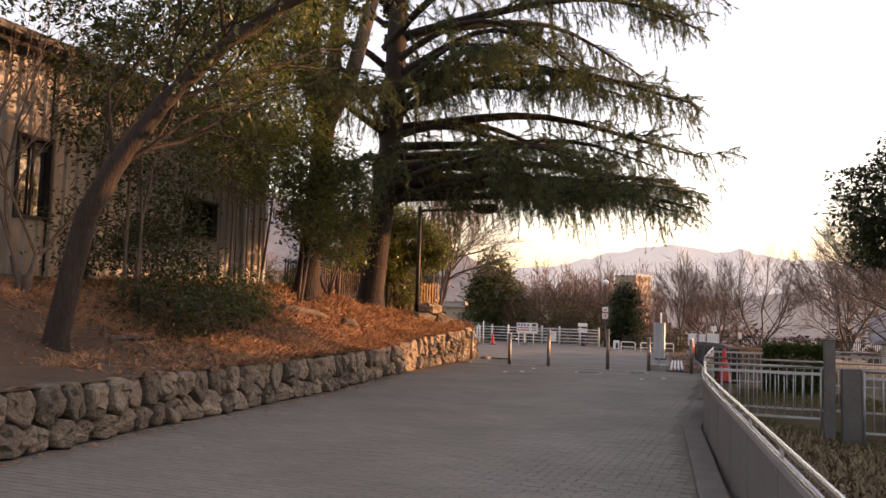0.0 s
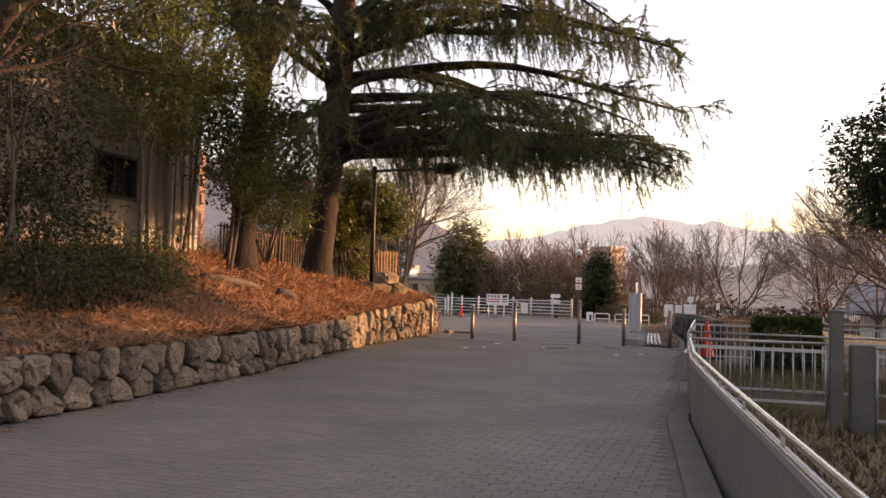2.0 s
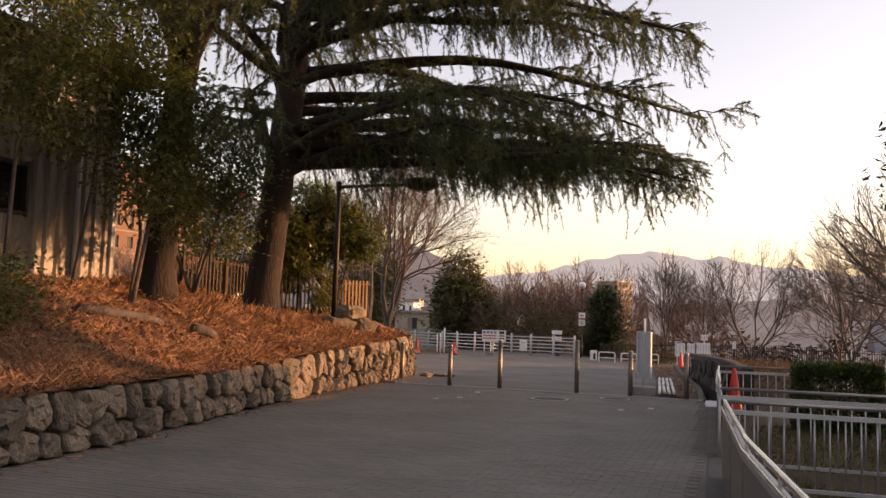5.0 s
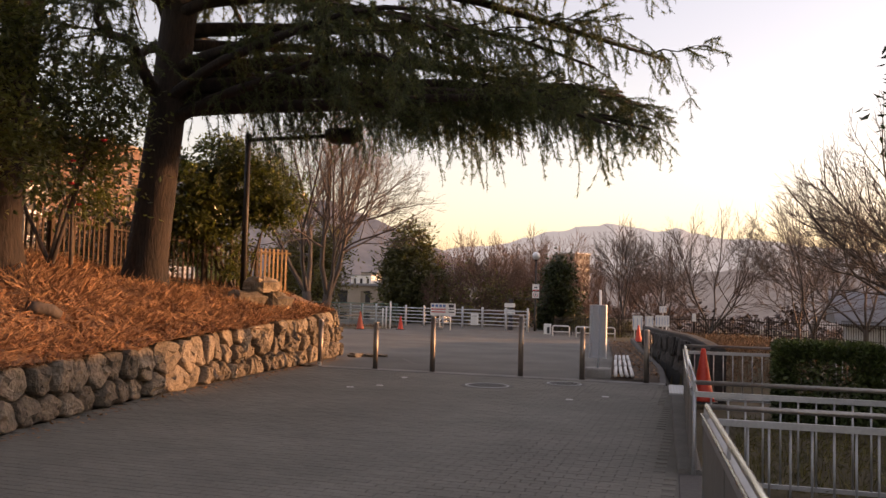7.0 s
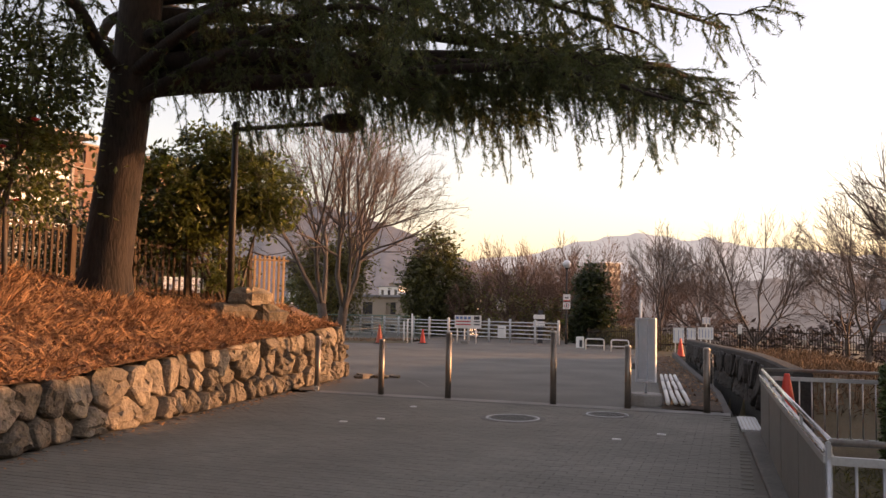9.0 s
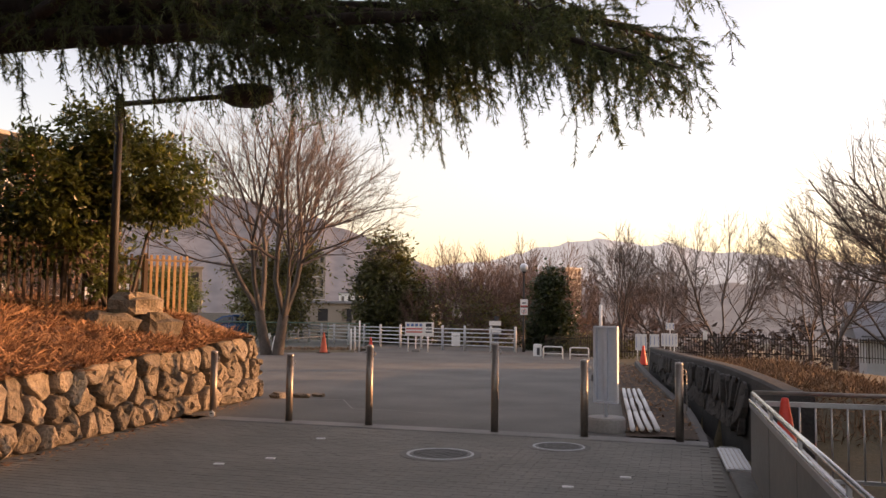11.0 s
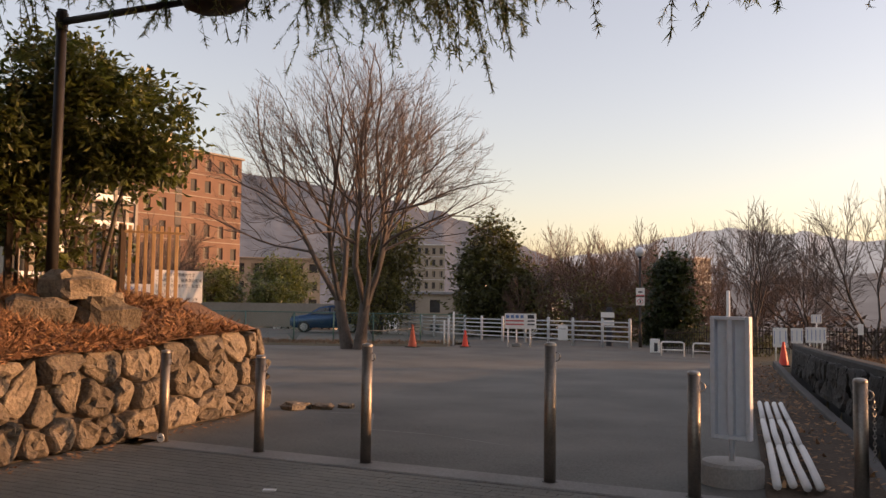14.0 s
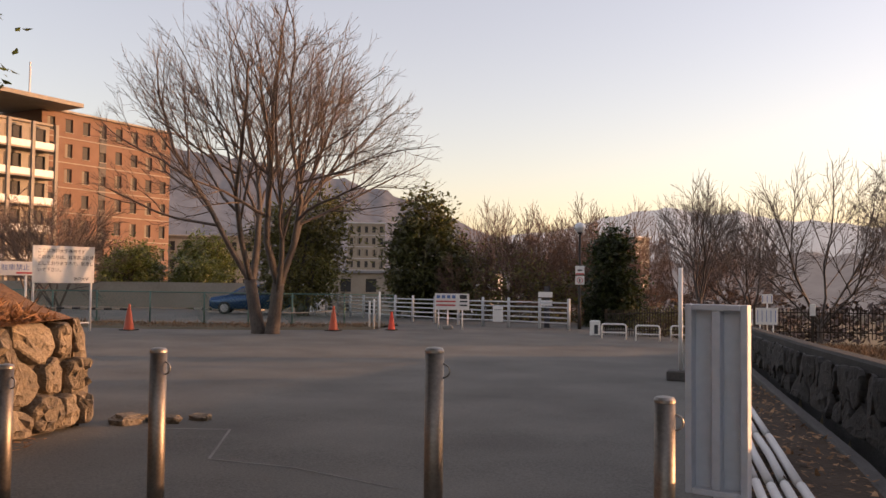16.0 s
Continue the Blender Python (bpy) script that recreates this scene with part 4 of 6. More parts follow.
leaf_tree("low_shrub", (-8.7, 12.3, 1.45), 6, [((0, 0, 0.9), (0.9, 1.0, 0.7)), ((-0.2, 0.5, 1.7), (0.7, 0.8, 0.6)), ((-0.4, -1.0, 1.2), (0.7, 0.8, 0.8))], 6500, 0.085, M_LEAFDARK, 67, SHRUB, "shrub", 0.02)
leaf_tree("low_shrub", (-7.4, 11.0, 0.85), 5, [((0, 0, 0.55), (1.0, 1.1, 0.5)), ((0.2, 1.0, 0.5), (0.7, 0.8, 0.4))], 4500, 0.08, M_LEAFDARK, 15, SHRUB, "shrub", 0.02)
leaf_tree("low_shrub", (-7.9, 13.3, 1.1), 5, [((0, 0, 0.55), (0.9, 0.9, 0.5))], 3200, 0.08, M_LEAF, 16, SHRUB, "shrub", 0.02)
t = leaf_tree("camellia", (-8.85, 19.3, 1.72), 4, [((0.0, 0.2, 1.5), (0.75, 0.8, 0.7)), ((0.1, 0.3, 2.6), (0.8, 0.9, 0.8)), ((-0.4, -0.6, 2.2), (0.7, 0.7, 0.8))], 10000, 0.10, M_LEAF, 17, "glossy evergreen camellia with a few red flowers", "shrub", 0.03)
rnd = random.Random(8)
for i in range(9):
    f = Mesh().lathe((rnd.uniform(-.3, 1.1), rnd.uniform(-.8, .3), rnd.uniform(.8, 2.4)), [(0.01, 0), (0.04, 0.015), (0.045, 0.03), (0.02, 0.04)], 8)
    part("flower", f, M_FLOWER, t)
leaf_tree("lamp_bush", (-9.35, 25.2, 1.35), 6, [((-0.75, -0.1, 1.75), (0.9, 0.95, 0.8)), ((-0.1, 0.3, 2.4), (1.2, 1.0, 0.8)), ((0.1, -0.5, 0.8), (0.35, 0.4, 0.7)), ((-0.9, -0.8, 2.0), (1.0, 0.9, 0.95)), ((-0.4, 0, 3.0), (0.8, 0.8, 0.55)), ((0.75, 0.5, 2.3), (0.5, 0.6, 0.75)), ((0.5, 0.3, 1.85), (0.4, 0.5, 0.5)), ((-0.25, 0.75, 0.75), (0.3, 0.3, 0.55)), ((-0.95, -0.5, 1.15), (0.6, 0.6, 0.45))], 21000, 0.125, M_LEAF, 18, "dense glossy evergreen bush around the lamp post", "bush", 0.03, 0.22)
leaf_tree("fence_bush", (-11.4, 23.2, 1.6), 5, [((0, 0, 0.9), (1.2, 1.1, 0.8)), ((0.8, 0.6, 0.8), (0.8, 0.8, 0.6))], 6000, 0.09, M_LEAFDARK, 19, "evergreen bush behind the wooden fence", "bush", 0.03)

# far and middle trees
bare_tree((-15.7, 42.9, lot_z(43) - 0.03), 10.2, 11.2, 2, 7, 4, 21, "large leafless many-stemmed tree at the car park edge", 0.20, 1.6, 4, 0.007, 0.72)
b = bare_tree((-3.6, 56, -0.8), 6.8, 4.2, 1, 4, 3, 22, "leafless park tree with fine twigs", 0.085, 1.5, 5, 0.010, 0.5)
b = bare_tree((1.0, 58, -1.2), 8.5, 7.8, 1, 5, 3, 26, "leafless park tree with a wide fan of twigs", 0.11, 1.0, 5, 0.010, 0.85)
for x, y, s, r in ((6.2, 57, 1.1, 120), (9.5, 62, 1.2, 200), (-1.8, 66, 0.9, 270), (14, 58, 1.2, 20), (7.0, 72, 1.0, 77)):
    copy_thing(b, pose(x, y, -1.2, 0, 0, r) @ Matrix.Scale(s, 4))
bare_tree((9.7, 44.5, -1.4), 11.0, 13.0, 1, 6, 4, 23, "spreading leafless cherry tree in the park", 0.24, 1.4, 4, 0.010, 1.0, 0.0, M_GREYBARK)
leaf_tree("evergreen_tree", (-17.9, 61.8, -1.0), 3, [((0, 0, 3.2), (2.1, 2.0, 2.8)), ((-0.2, 0, 5.9), (1.3, 1.3, 1.3)), ((1.2, 0, 2.2), (1.4, 1.4, 1.8)), ((-1.2, 0, 4.2), (1.0, 1.0, 1.2))], 12000, 0.30, M_LEAFWOOD, 31, "dark rounded evergreen tree behind the railing", radius=0.2, clump=0.7)
leaf_tree("evergreen_tree", (-7.1, 55.6, -0.8), 2, [((0, 0, 2.2), (0.9, 0.9, 2.1)), ((0.1, 0, 4.0), (0.65, 0.65, 0.8)), ((-0.6, 0, 1.2), (0.7, 0.7, 1.1)), ((0.6, 0, 1.6), (0.7, 0.7, 1.3))], 8000, 0.22, M_LEAFDARK, 32, "dark narrow evergreen beside the globe lamp", radius=0.12, clump=0.45)
leaf_tree("evergreen_tree", (-24.2, 59.4, -0.9), 3, [((0, 0, 3.4), (2.4, 2.4, 2.6)), ((1.0, 0, 5.6), (2.0, 1.9, 1.6)), ((-1.6, 0, 5.2), (1.4, 1.4, 1.4))], 9500, 0.26, M_LEAFOLIVE, 33, "olive green rounded tree behind the bare tree", radius=0.15, clump=0.6)
# last three crown blobs are out of view, added to shade the metal building
leaf_tree("evergreen_tree", (4.3, 20.6, -0.3), 3, [((0.4, 0, 4.3), (1.9, 2.2, 1.3)), ((1.6, 0.4, 5.6), (1.9, 2.0, 1.2)), ((2.4, -0.3, 3.4), (1.6, 1.8, 0.9)), ((-0.4, -0.2, 3.6), (0.9, 1.0, 0.6)), ((4.6, 0.2, 5.6), (2.0, 2.2, 1.5)), ((3.6, 3.2, 6.0), (2.0, 2.4, 1.4)), ((4.2, 6.2, 6.0), (2.2, 2.4, 1.4))], 78000, 0.13, M_LEAFDARK, 34, "dense dark evergreen tree with a high crown", radius=0.13, clump=0.25)
def box_hedge(at, half, count, size, material, seed, label):
    """A clipped hedge: leaves thick on the faces of a rounded block."""
    rnd = random.Random(seed)
    t = thing("clipped_bush", at, label, "bush")
    for k_ in range(5):
        x, y = rnd.uniform(-.6, .6) * half[0], rnd.uniform(-.6, .6) * half[1]
        part("stem", Mesh().tube([(x * .6, y * .6, -0.1), (x, y, half[2])], [0.025, 0.012], 6), M_GREYBARK, t, "", True)
    m = Mesh()
    for i in range(count):
        v = [rnd.uniform(-1, 1) for c in range(3)]
        k_ = rnd.choice((0, 1, 2, 2))
        v[k_] = math.copysign(rnd.uniform(0.62, 1.03), v[k_])
        far = max(0.0, math.sqrt(sum(max(0, abs(c) - 0.75) ** 2 for c in v)) - 0.29)
        p = Vector((v[0] * half[0], v[1] * half[1], (v[2] + 1.08) * half[2])) * (1 - far * 0.5)
        d = Vector((v[0] + rnd.gauss(0, .7), v[1] + rnd.gauss(0, .7), v[2] + rnd.gauss(0, .7))).normalized()
        sd = d.cross(Vector((rnd.gauss(0, 1), rnd.gauss(0, 1), 1))).normalized()
        L = size * rnd.uniform(0.7, 1.3)
        o = len(m.v)
        m.v += [tuple(p), tuple(p + d * L * 0.5 + sd * L * 0.25), tuple(p + d * L), tuple(p + d * L * 0.5 - sd * L * 0.25)]
        m.f += [(o, o + 1, o + 2), (o, o + 2, o + 3)]
    tagged(part("crown", m, material, t), kind="stuff")
    return t
box_hedge((2.06, 20.8, -0.1), (0.62, 0.5, 0.50), 30000, 0.06, M_HEDGE, 35, "dark green clipped box hedge behind the railing")
bare_tree((-9.2, 9.9, 1.65), 5.6, 3.4, 2, 4, 3, 63, "slender leafless young tree by the metal building", 0.055, 0.5, 4, 0.006, 0.5)
M_BRUSH = mat("bare_brush", (0.060, 0.044, 0.038), (0.13, 0.098, 0.084), 0.95, scale=0.3, fine=3, bump=0, vary=0.35, island=True)
rnd = random.Random(64)
woods = leaf_cloud([((6 + 13 * i, 88 + 9 * (i % 3), -3.2 + rnd.uniform(-.6, .8)), (11, 6, 3.4 + rnd.uniform(-.6, .8))) for i in range(-1, 6)] + [((-20 + 9 * i, 98, -2.4), (7, 5, 3.2)) for i in range(3)], 26000, 0.62, rnd, 1.1)
tagged(part("far_woods", woods, M_BRUSH), "hazy brown leafless woods beyond the park", "woods", "", "stuff")
leaf_tree("evergreen_tree", (-9.9, 11.8, 1.75), 2, [((0.3, 0, 3.9), (1.4, 1.5, 0.9)), ((0.5, 0.6, 5.2), (1.6, 1.6, 1.0))], 4200, 0.10, M_LEAFDARK, 61, SHRUB, radius=0.035)
leaf_tree("camellia", (-8.35, 16.9, 1.5), 2, [((0, 0, 2.1), (0.8, 0.8, 0.7)), ((0.1, 0.1, 3.3), (0.95, 0.95, 0.9)), ((0.4, 0.5, 1.5), (0.6, 0.6, 0.45))], 6500, 0.11, M_LEAF, 66, "glossy evergreen camellia in front of the grey trunk", "shrub", 0.035)

# ---- bollards, lamp, signs ----
def bollard(x, y, h, label):
    t = thing("bollard", (x, y, 0), label, "bollard", "bollards across the path")
    part("shaft", Mesh().lathe((0, 0, 0), [(0.048, -0.05), (0.048, h - 0.012)], 20), M_BOLLARD, t, "", True)
    part("cap", Mesh().lathe((0, 0, 0), [(0.049, h - 0.012), (0.049, h), (0.040, h + 0.012), (0.01, h + 0.018)], 20), M_STEEL, t)
    part("collar", Mesh().lathe((0, 0, 0), [(0.075, -0.01), (0.075, 0.008), (0.052, 0.012)], 20), M_DARKCON, t)
    pts = [(0.047 + 0.035 * math.sin(a), 0, h - 0.10 + 0.035 * math.cos(a)) for a in [math.pi * k_ / 8 for k_ in range(9)]]
    part("chain_hook", Mesh().tube(pts, 0.005, 6), M_STEEL, t, "", True)
    if x < -6:
        k = part("sticker", Mesh().tube([(0.015, -0.046, 0.055), (0.015, -0.056, 0.055)], 0.045, 20), M_WHITE, t, "round white sticker")
        part("mark", Mesh().box((0.015, -0.057, 0.06), (0.035, 0.004, 0.012)), M_INK, k)
    if x > -1:
        m = Mesh()
        for i in range(16):
            a, r = (0.010, 0.0) if i % 2 else (0.0, 0.010)
            zc = h - 0.15 - 0.026 * i
            m.tube([(0.085 + a * math.cos(q), r * math.cos(q), zc + 0.017 * math.sin(q)) for q in [2 * math.pi * j / 8 for j in range(9)]], 0.0035, 4)
        part("chain", m, M_STEEL, t, "short hanging chain", True)
    return t
for x, h, l in ((-6.71, 0.91, 0), (-5.54, 0.90, 0), (-4.38, 1.045, 0), (-2.68, 1.11, 0), (-1.555, 0.93, 0), (-0.43, 0.93, 0)):
    bollard(x, 24.0, h, "brushed stainless steel bollard with a chain hook")

t = thing("street_lamp", (-8.6, 24.2, 1.3), "dark brown street lamp with a long arm and shoebox head", "street lamp")
part("pole", Mesh().tube([(0, 0, -0.2), (0, 0, 3.44)], [0.068, 0.056], 12), M_BLACK, t, "", True)
head = Vector((-6.58, 24.38, 4.66)) - Vector((-8.6, 24.2, 1.3))
arm = Vector((0, 0, 3.30))
part("arm", Mesh().tube([arm, arm.lerp(head, 0.86)], [0.045, 0.040], 8), M_BLACK, t, "", True)
part("clamp", Mesh().lathe((0, 0, 3.2), [(0.07, 0), (0.07, 0.2)], 12), M_BLACK, t)
hm = Mesh()
ang = math.degrees(math.atan2(head.y, head.x))
for k_, (s, z) in enumerate(((0.55, -0.095), (0.88, -0.06), (1.0, 0.0), (0.94, 0.06), (0.80, 0.075))):
    for j in range(14):
        a = 2 * math.pi * j / 14
        hm.v.append(tuple(head + pose(0, 0, 0, 0, 0, ang) @ Vector((math.copysign(abs(math.cos(a)) ** 0.7, math.cos(a)) * 0.41 * s + 0.05, 0.24 * s * math.sin(a), z * 1.7))))
for i in range(4):
    for j in range(14):
        hm.f.append((i * 14 + j, i * 14 + (j + 1) % 14, (i + 1) * 14 + (j + 1) % 14, (i + 1) * 14 + j))
hm.f += [tuple(range(13, -1, -1)), tuple(56 + j for j in range(14))]
part("head", hm, M_BLACK, t, "", True)

t = thing("board_sign", (-1.36, 24.72, 0), "back of a tall grey metal signboard on a round concrete foot", "sign", "", -14)
part("foot", Mesh().lathe((0, 0, 0), [(0.25, -0.01), (0.25, 0.15), (0.235, 0.175), (0.03, 0.178)], 28), M_FOOT, t, "round pale concrete foot")
part("pole", Mesh().tube([(0, 0, 0.17), (0, 0, 1.32)], 0.022, 10), M_BOARD, t, "", True)
part("panel", Mesh().box((0, 0.040, 0.85), (0.31, 0.010, 0.98)), M_BOARD, t)
for n_, c, sz in (("frame_side", (-0.145, 0.0, 0.85), (0.036, 0.075, 1.0)), ("frame_side", (0.145, 0.0, 0.85), (0.036, 0.075, 1.0)), ("frame_top", (0, 0.0, 1.334), (0.252, 0.073, 0.032)), ("frame_bottom", (0, 0.0, 0.366), (0.252, 0.073, 0.032)), ("stiffener", (0, -0.002, 0.85), (0.046, 0.066, 0.934))):
    part(n_, Mesh().box(c, sz, 0, 0.004), M_BOARD, t)

t = thing("sign_pole", (-2.42, 34.5, lot_z(34.5)), "white pole standing in a dark block foot", "pole")
part("foot", Mesh().box((0, 0, 0.08), (0.42, 0.42, 0.17), 0, 0.02), M_DARKCON, t)
part("pole", Mesh().tube([(0, 0, 0.1), (0, 0, 1.85)], 0.035, 10), M_WHITE, t, "", True)

rnd = random.Random(4)
for i in range(4):
    f = i / 3
    for k_ in range(3):
        s0, s1 = k_ / 3 + rnd.uniform(0, 0.03), (k_ + 1) / 3 - rnd.uniform(0, 0.02)
        pts = [(-0.84 - 0.62 * s + (f - 0.5) * 0.30 + 0.006 * rnd.gauss(0, 1), 24.3 + 6.6 * s, 0.085 + lot_z(24.3 + 6.6 * s)) for s in (s0, (s0 + s1) / 2, s1)]
        tagged(part("ground_pole", Mesh().tube(pts, 0.034, 8), M_WHITE, None, "", True), "white painted pole lying on the soil strip", "pole", "white poles on the ground")

def cone(at, h, material, label, scale=1.0):
    t = thing("traffic_cone", at, label, "traffic cone")
    part("base", Mesh().box((0, 0, 0.018), (0.36 * h / 0.7, 0.36 * h / 0.7, 0.036), 0, 0.012), M_RUBBER if material != M_WHITE else M_WHITE, t, "square black base")
    part("body", Mesh().lathe((0, 0, 0.036), [(0.145 * h / 0.7, 0), (0.135 * h / 0.7, 0.03), (0.035, h - 0.07), (0.03, h - 0.04), (0.012, h - 0.036)], 20), material, t, "", True)
    return t
cone((0.52, 21.7, -0.02), 0.80, M_RED, "bright red traffic cone behind the railing")
cone((-1.85, 42.8, lot_z(42.8)), 0.68, M_RED, "bright red traffic cone at the end of the ditch")
cone((-13.4, 47.3, lot_z(47.3)), 0.66, M_RED, "red traffic cone near the railing")
cone((-14.85, 45.7, lot_z(45.7)), 0.85, M_ORANGE, "faded orange traffic cone by the grass verge")
cone((-20.2, 41.9, lot_z(41.9)), 0.85, M_ORANGE, "faded orange traffic cone under the chain")
cone((-16.0, 43.6, lot_z(43.6)), 0.70, M_WHITE, "white traffic cone at the foot of the bare tree")

def lettering(body, size, at, parent, material, name="lettering"):
    cu = bpy.data.curves.new(name, "FONT")
    cu.body, cu.size, cu.extrude, cu.align_x = body, size, 0.002, "LEFT"
    tmp = bpy.data.objects.new(name, cu)
    scene.collection.objects.link(tmp)
    bpy.context.view_layer.update()
    me = bpy.data.meshes.new_from_object(tmp.evaluated_get(bpy.context.evaluated_depsgraph_get()))
    bpy.data.objects.remove(tmp)
    me.materials.clear()
    me.materials.append(material)
    ob = new(name, me)
    ob.parent = parent
    ob.matrix_local = pose(*at, 90, 0, 0)
    return tagged(ob, kind="stuff")

def bars(t, rows, w, x0, z0, dz, h, material, y=-0.012):
    for i, f in enumerate(rows):
        part("text_line", Mesh().box((x0 + w * f / 2, y, z0 - i * dz), (w * f, 0.004, h)), material, t)

# ---- middle distance: gate railing, lamps, signs, car park ----
def pipe_railing(pts, h, label):
    t = thing("pipe_railing", (*pts[0], lot_z(pts[0][1]) - 0.02), label, "railing")
    o = Vector((*pts[0], 0))
    P = [Vector((*p, lot_z(p[1]) - lot_z(pts[0][1]))) - o for p in pts]
    for z in (0.28, 0.48, 0.68, 0.88, 1.06):
        part("rail", Mesh().tube([p + Vector((0, 0, z * h / 1.2)) for p in P], 0.028, 8), M_PAINTGREY, t, "", True)
    pm = Mesh().lathe((0, 0, 0), [(0.062, -0.1), (0.062, h), (0.05, h + 0.02), (0.01, h + 0.03)], 12).data("post", M_PAINTGREY, True)
    for a, b in zip(P, P[1:]):
        n_ = max(1, round((b - a).length / 1.45))
        for i in range(n_):
            part("post", pm, None, t).location = a.lerp(b, i / n_)
    part("post", pm, None, t).location = P[-1]
    return t
pipe_railing([(-8.0, 51.5), (-9.3, 52.2), (-10.7, 52.7), (-13.2, 53.7), (-16, 55.4), (-20, 58.5), (-25, 62.5)], 1.18, "grey pipe railing curving along the bridge approach")

def globe_lamp(at, h, label):
    t = thing("globe_lamp", at, label, "street lamp")
    part("pole", Mesh().tube([(0, 0, -0.1), (0, 0, 0.6), (0, 0, 0.65), (0, 0, h - 0.2)], [0.075, 0.07, 0.05, 0.045], 12), M_BLACK, t, "", True)
    part("globe", Mesh().lathe((0, 0, h), [(0.05, -0.22)] + [(0.21 * math.sin(math.pi * k_ / 12), -0.21 * math.cos(math.pi * k_ / 12)) for k_ in range(2, 12)] + [(0.01, 0.21)], 20), M_GLOBE, t, "pale glossy globe", True)
    part("collar", Mesh().lathe((0, 0, h), [(0.09, -0.27), (0.10, -0.17), (0.06, -0.15)], 14), M_BLACK, t)
    return t
t = globe_lamp((-7.9, 53, -0.38), 4.0, "dark pole lamp with a pale globe and two notice plates")
for z, mk in ((2.32, 0), (1.93, 1)):
    p = part("notice_plate", Mesh().box((0.02, -0.07, z), (0.36, 0.015, 0.34), 0, 0.004), M_WHITE, t, "white notice plate")
    if mk:
        part("red_ring", Mesh().tube([(0.02 + 0.11 * math.cos(a), -0.082, z + 0.11 * math.sin(a)) for a in [k_ * math.pi / 8 for k_ in range(17)]], 0.012, 5), M_REDINK, p)
        part("mark", Mesh().box((0.02, -0.082, z), (0.05, 0.006, 0.13)), M_INK, p)
    else:
        part("mark", Mesh().box((0.02, -0.082, z), (0.17, 0.006, 0.06), 0), M_INK, p)
        part("strip", Mesh().box((0.02, -0.082, z - 0.14), (0.34, 0.006, 0.05)), M_REDINK, p)
globe_lamp((-11.9, 74, -1.4), 4.9, "far dark pole lamp with a pale globe")

# low hoop rails and small posts at the park entrance
for x0, x1, y0 in ((-5.85, -5.1, 46.4), (-4.75, -4.05, 46.0), (-3.75, -3.1, 46.3)):
    z = lot_z(46)
    t = thing("hoop_rail", (x0, y0, z), "low white hoop barrier at the park entrance", "barrier", "hoop barriers")
    w = x1 - x0
    arc = [(0, 0, -0.05), (0, 0, 0.38)] + [(0.08 - 0.08 * math.cos(a), 0, 0.38 + 0.08 * math.sin(a)) for a in (0.5, 1.05, 1.57)] + [(w - 0.08 + 0.08 * math.sin(a), 0, 0.38 + 0.08 * math.cos(a)) for a in (0.0, 0.5, 1.05)] + [(w, 0, 0.38), (w, 0, -0.05)]
    part("hoop", Mesh().tube(arc, 0.028, 8), M_WHITE, t, "", True)
    part("crossbar", Mesh().tube([(0, 0, 0.2), (w, 0, 0.2)], 0.02, 8), M_WHITE, t, "", True)
t = thing("marker_post", (-6.45, 48.5, lot_z(48.5)), "squat pale stone marker post by the railing end", "post")
part("body", Mesh().box((0, 0, 0.24), (0.34, 0.16, 0.52), 0, 0.03), M_WHITE, t)
part("plate", Mesh().box((0.05, -0.085, 0.2), (0.12, 0.012, 0.3)), M_INK, t)
t = thing("sign_stack", (-9.3, 53.4, -0.4), "white direction plates on a dark post behind the railing", "sign")
part("post", Mesh().box((0, 0, 0.85), (0.22, 0.16, 1.7), 0, 0.01), M_INK, t)
for z in (1.02, 1.36):
    part("plate", Mesh().box((-0.05, -0.1, z), (0.58, 0.03, 0.22), 0, 0.01), M_WHITE, t)
t = thing("notice_box", (-11.0, 52.2, -0.37), "pale grey panel hung on the railing", "sign")
part("panel", Mesh().box((0, 0, 0.55), (0.42, 0.03, 0.62), 0, 0.006), M_WHITE, t)
part("text_line", Mesh().box((0, -0.018, 0.72), (0.3, 0.004, 0.02)), M_INK, t)

# gate notice board
t = thing("gate_sign", (-11.95, 49.4, lot_z(49.4)), "white notice board on three legs with rows of dark lettering", "sign", "", 16)
part("board", Mesh().box((0.04, 0, 1.02), (1.26, 0.03, 0.60), 0, 0.006), M_WHITE, t)
for x in (-0.46, -0.12, 0.42):
    part("leg", Mesh().tube([(x, 0.03, 0), (x, 0.03, 0.95)], 0.03, 8), M_WHITE, t, "", True)
part("foot", Mesh().box((-0.12, 0.02, 0.07), (0.36, 0.25, 0.16), 0, 0.03), M_CONCRETE, t)
for i in range(4):
    part("character", Mesh().box((-0.47 + 0.19 * i, -0.019, 1.20), (0.13, 0.004, 0.12)), M_BLUEINK, t)
part("red_panel", Mesh().box((0.45, -0.019, 1.20), (0.26, 0.004, 0.15)), M_INK, t)
bars(t, (1, 1), 0.72, -0.55, 1.03, 0.14, 0.055, M_REDINK, -0.019)
bars(t, (1, 1), 0.28, 0.32, 1.03, 0.14, 0.055, M_INK, -0.019)

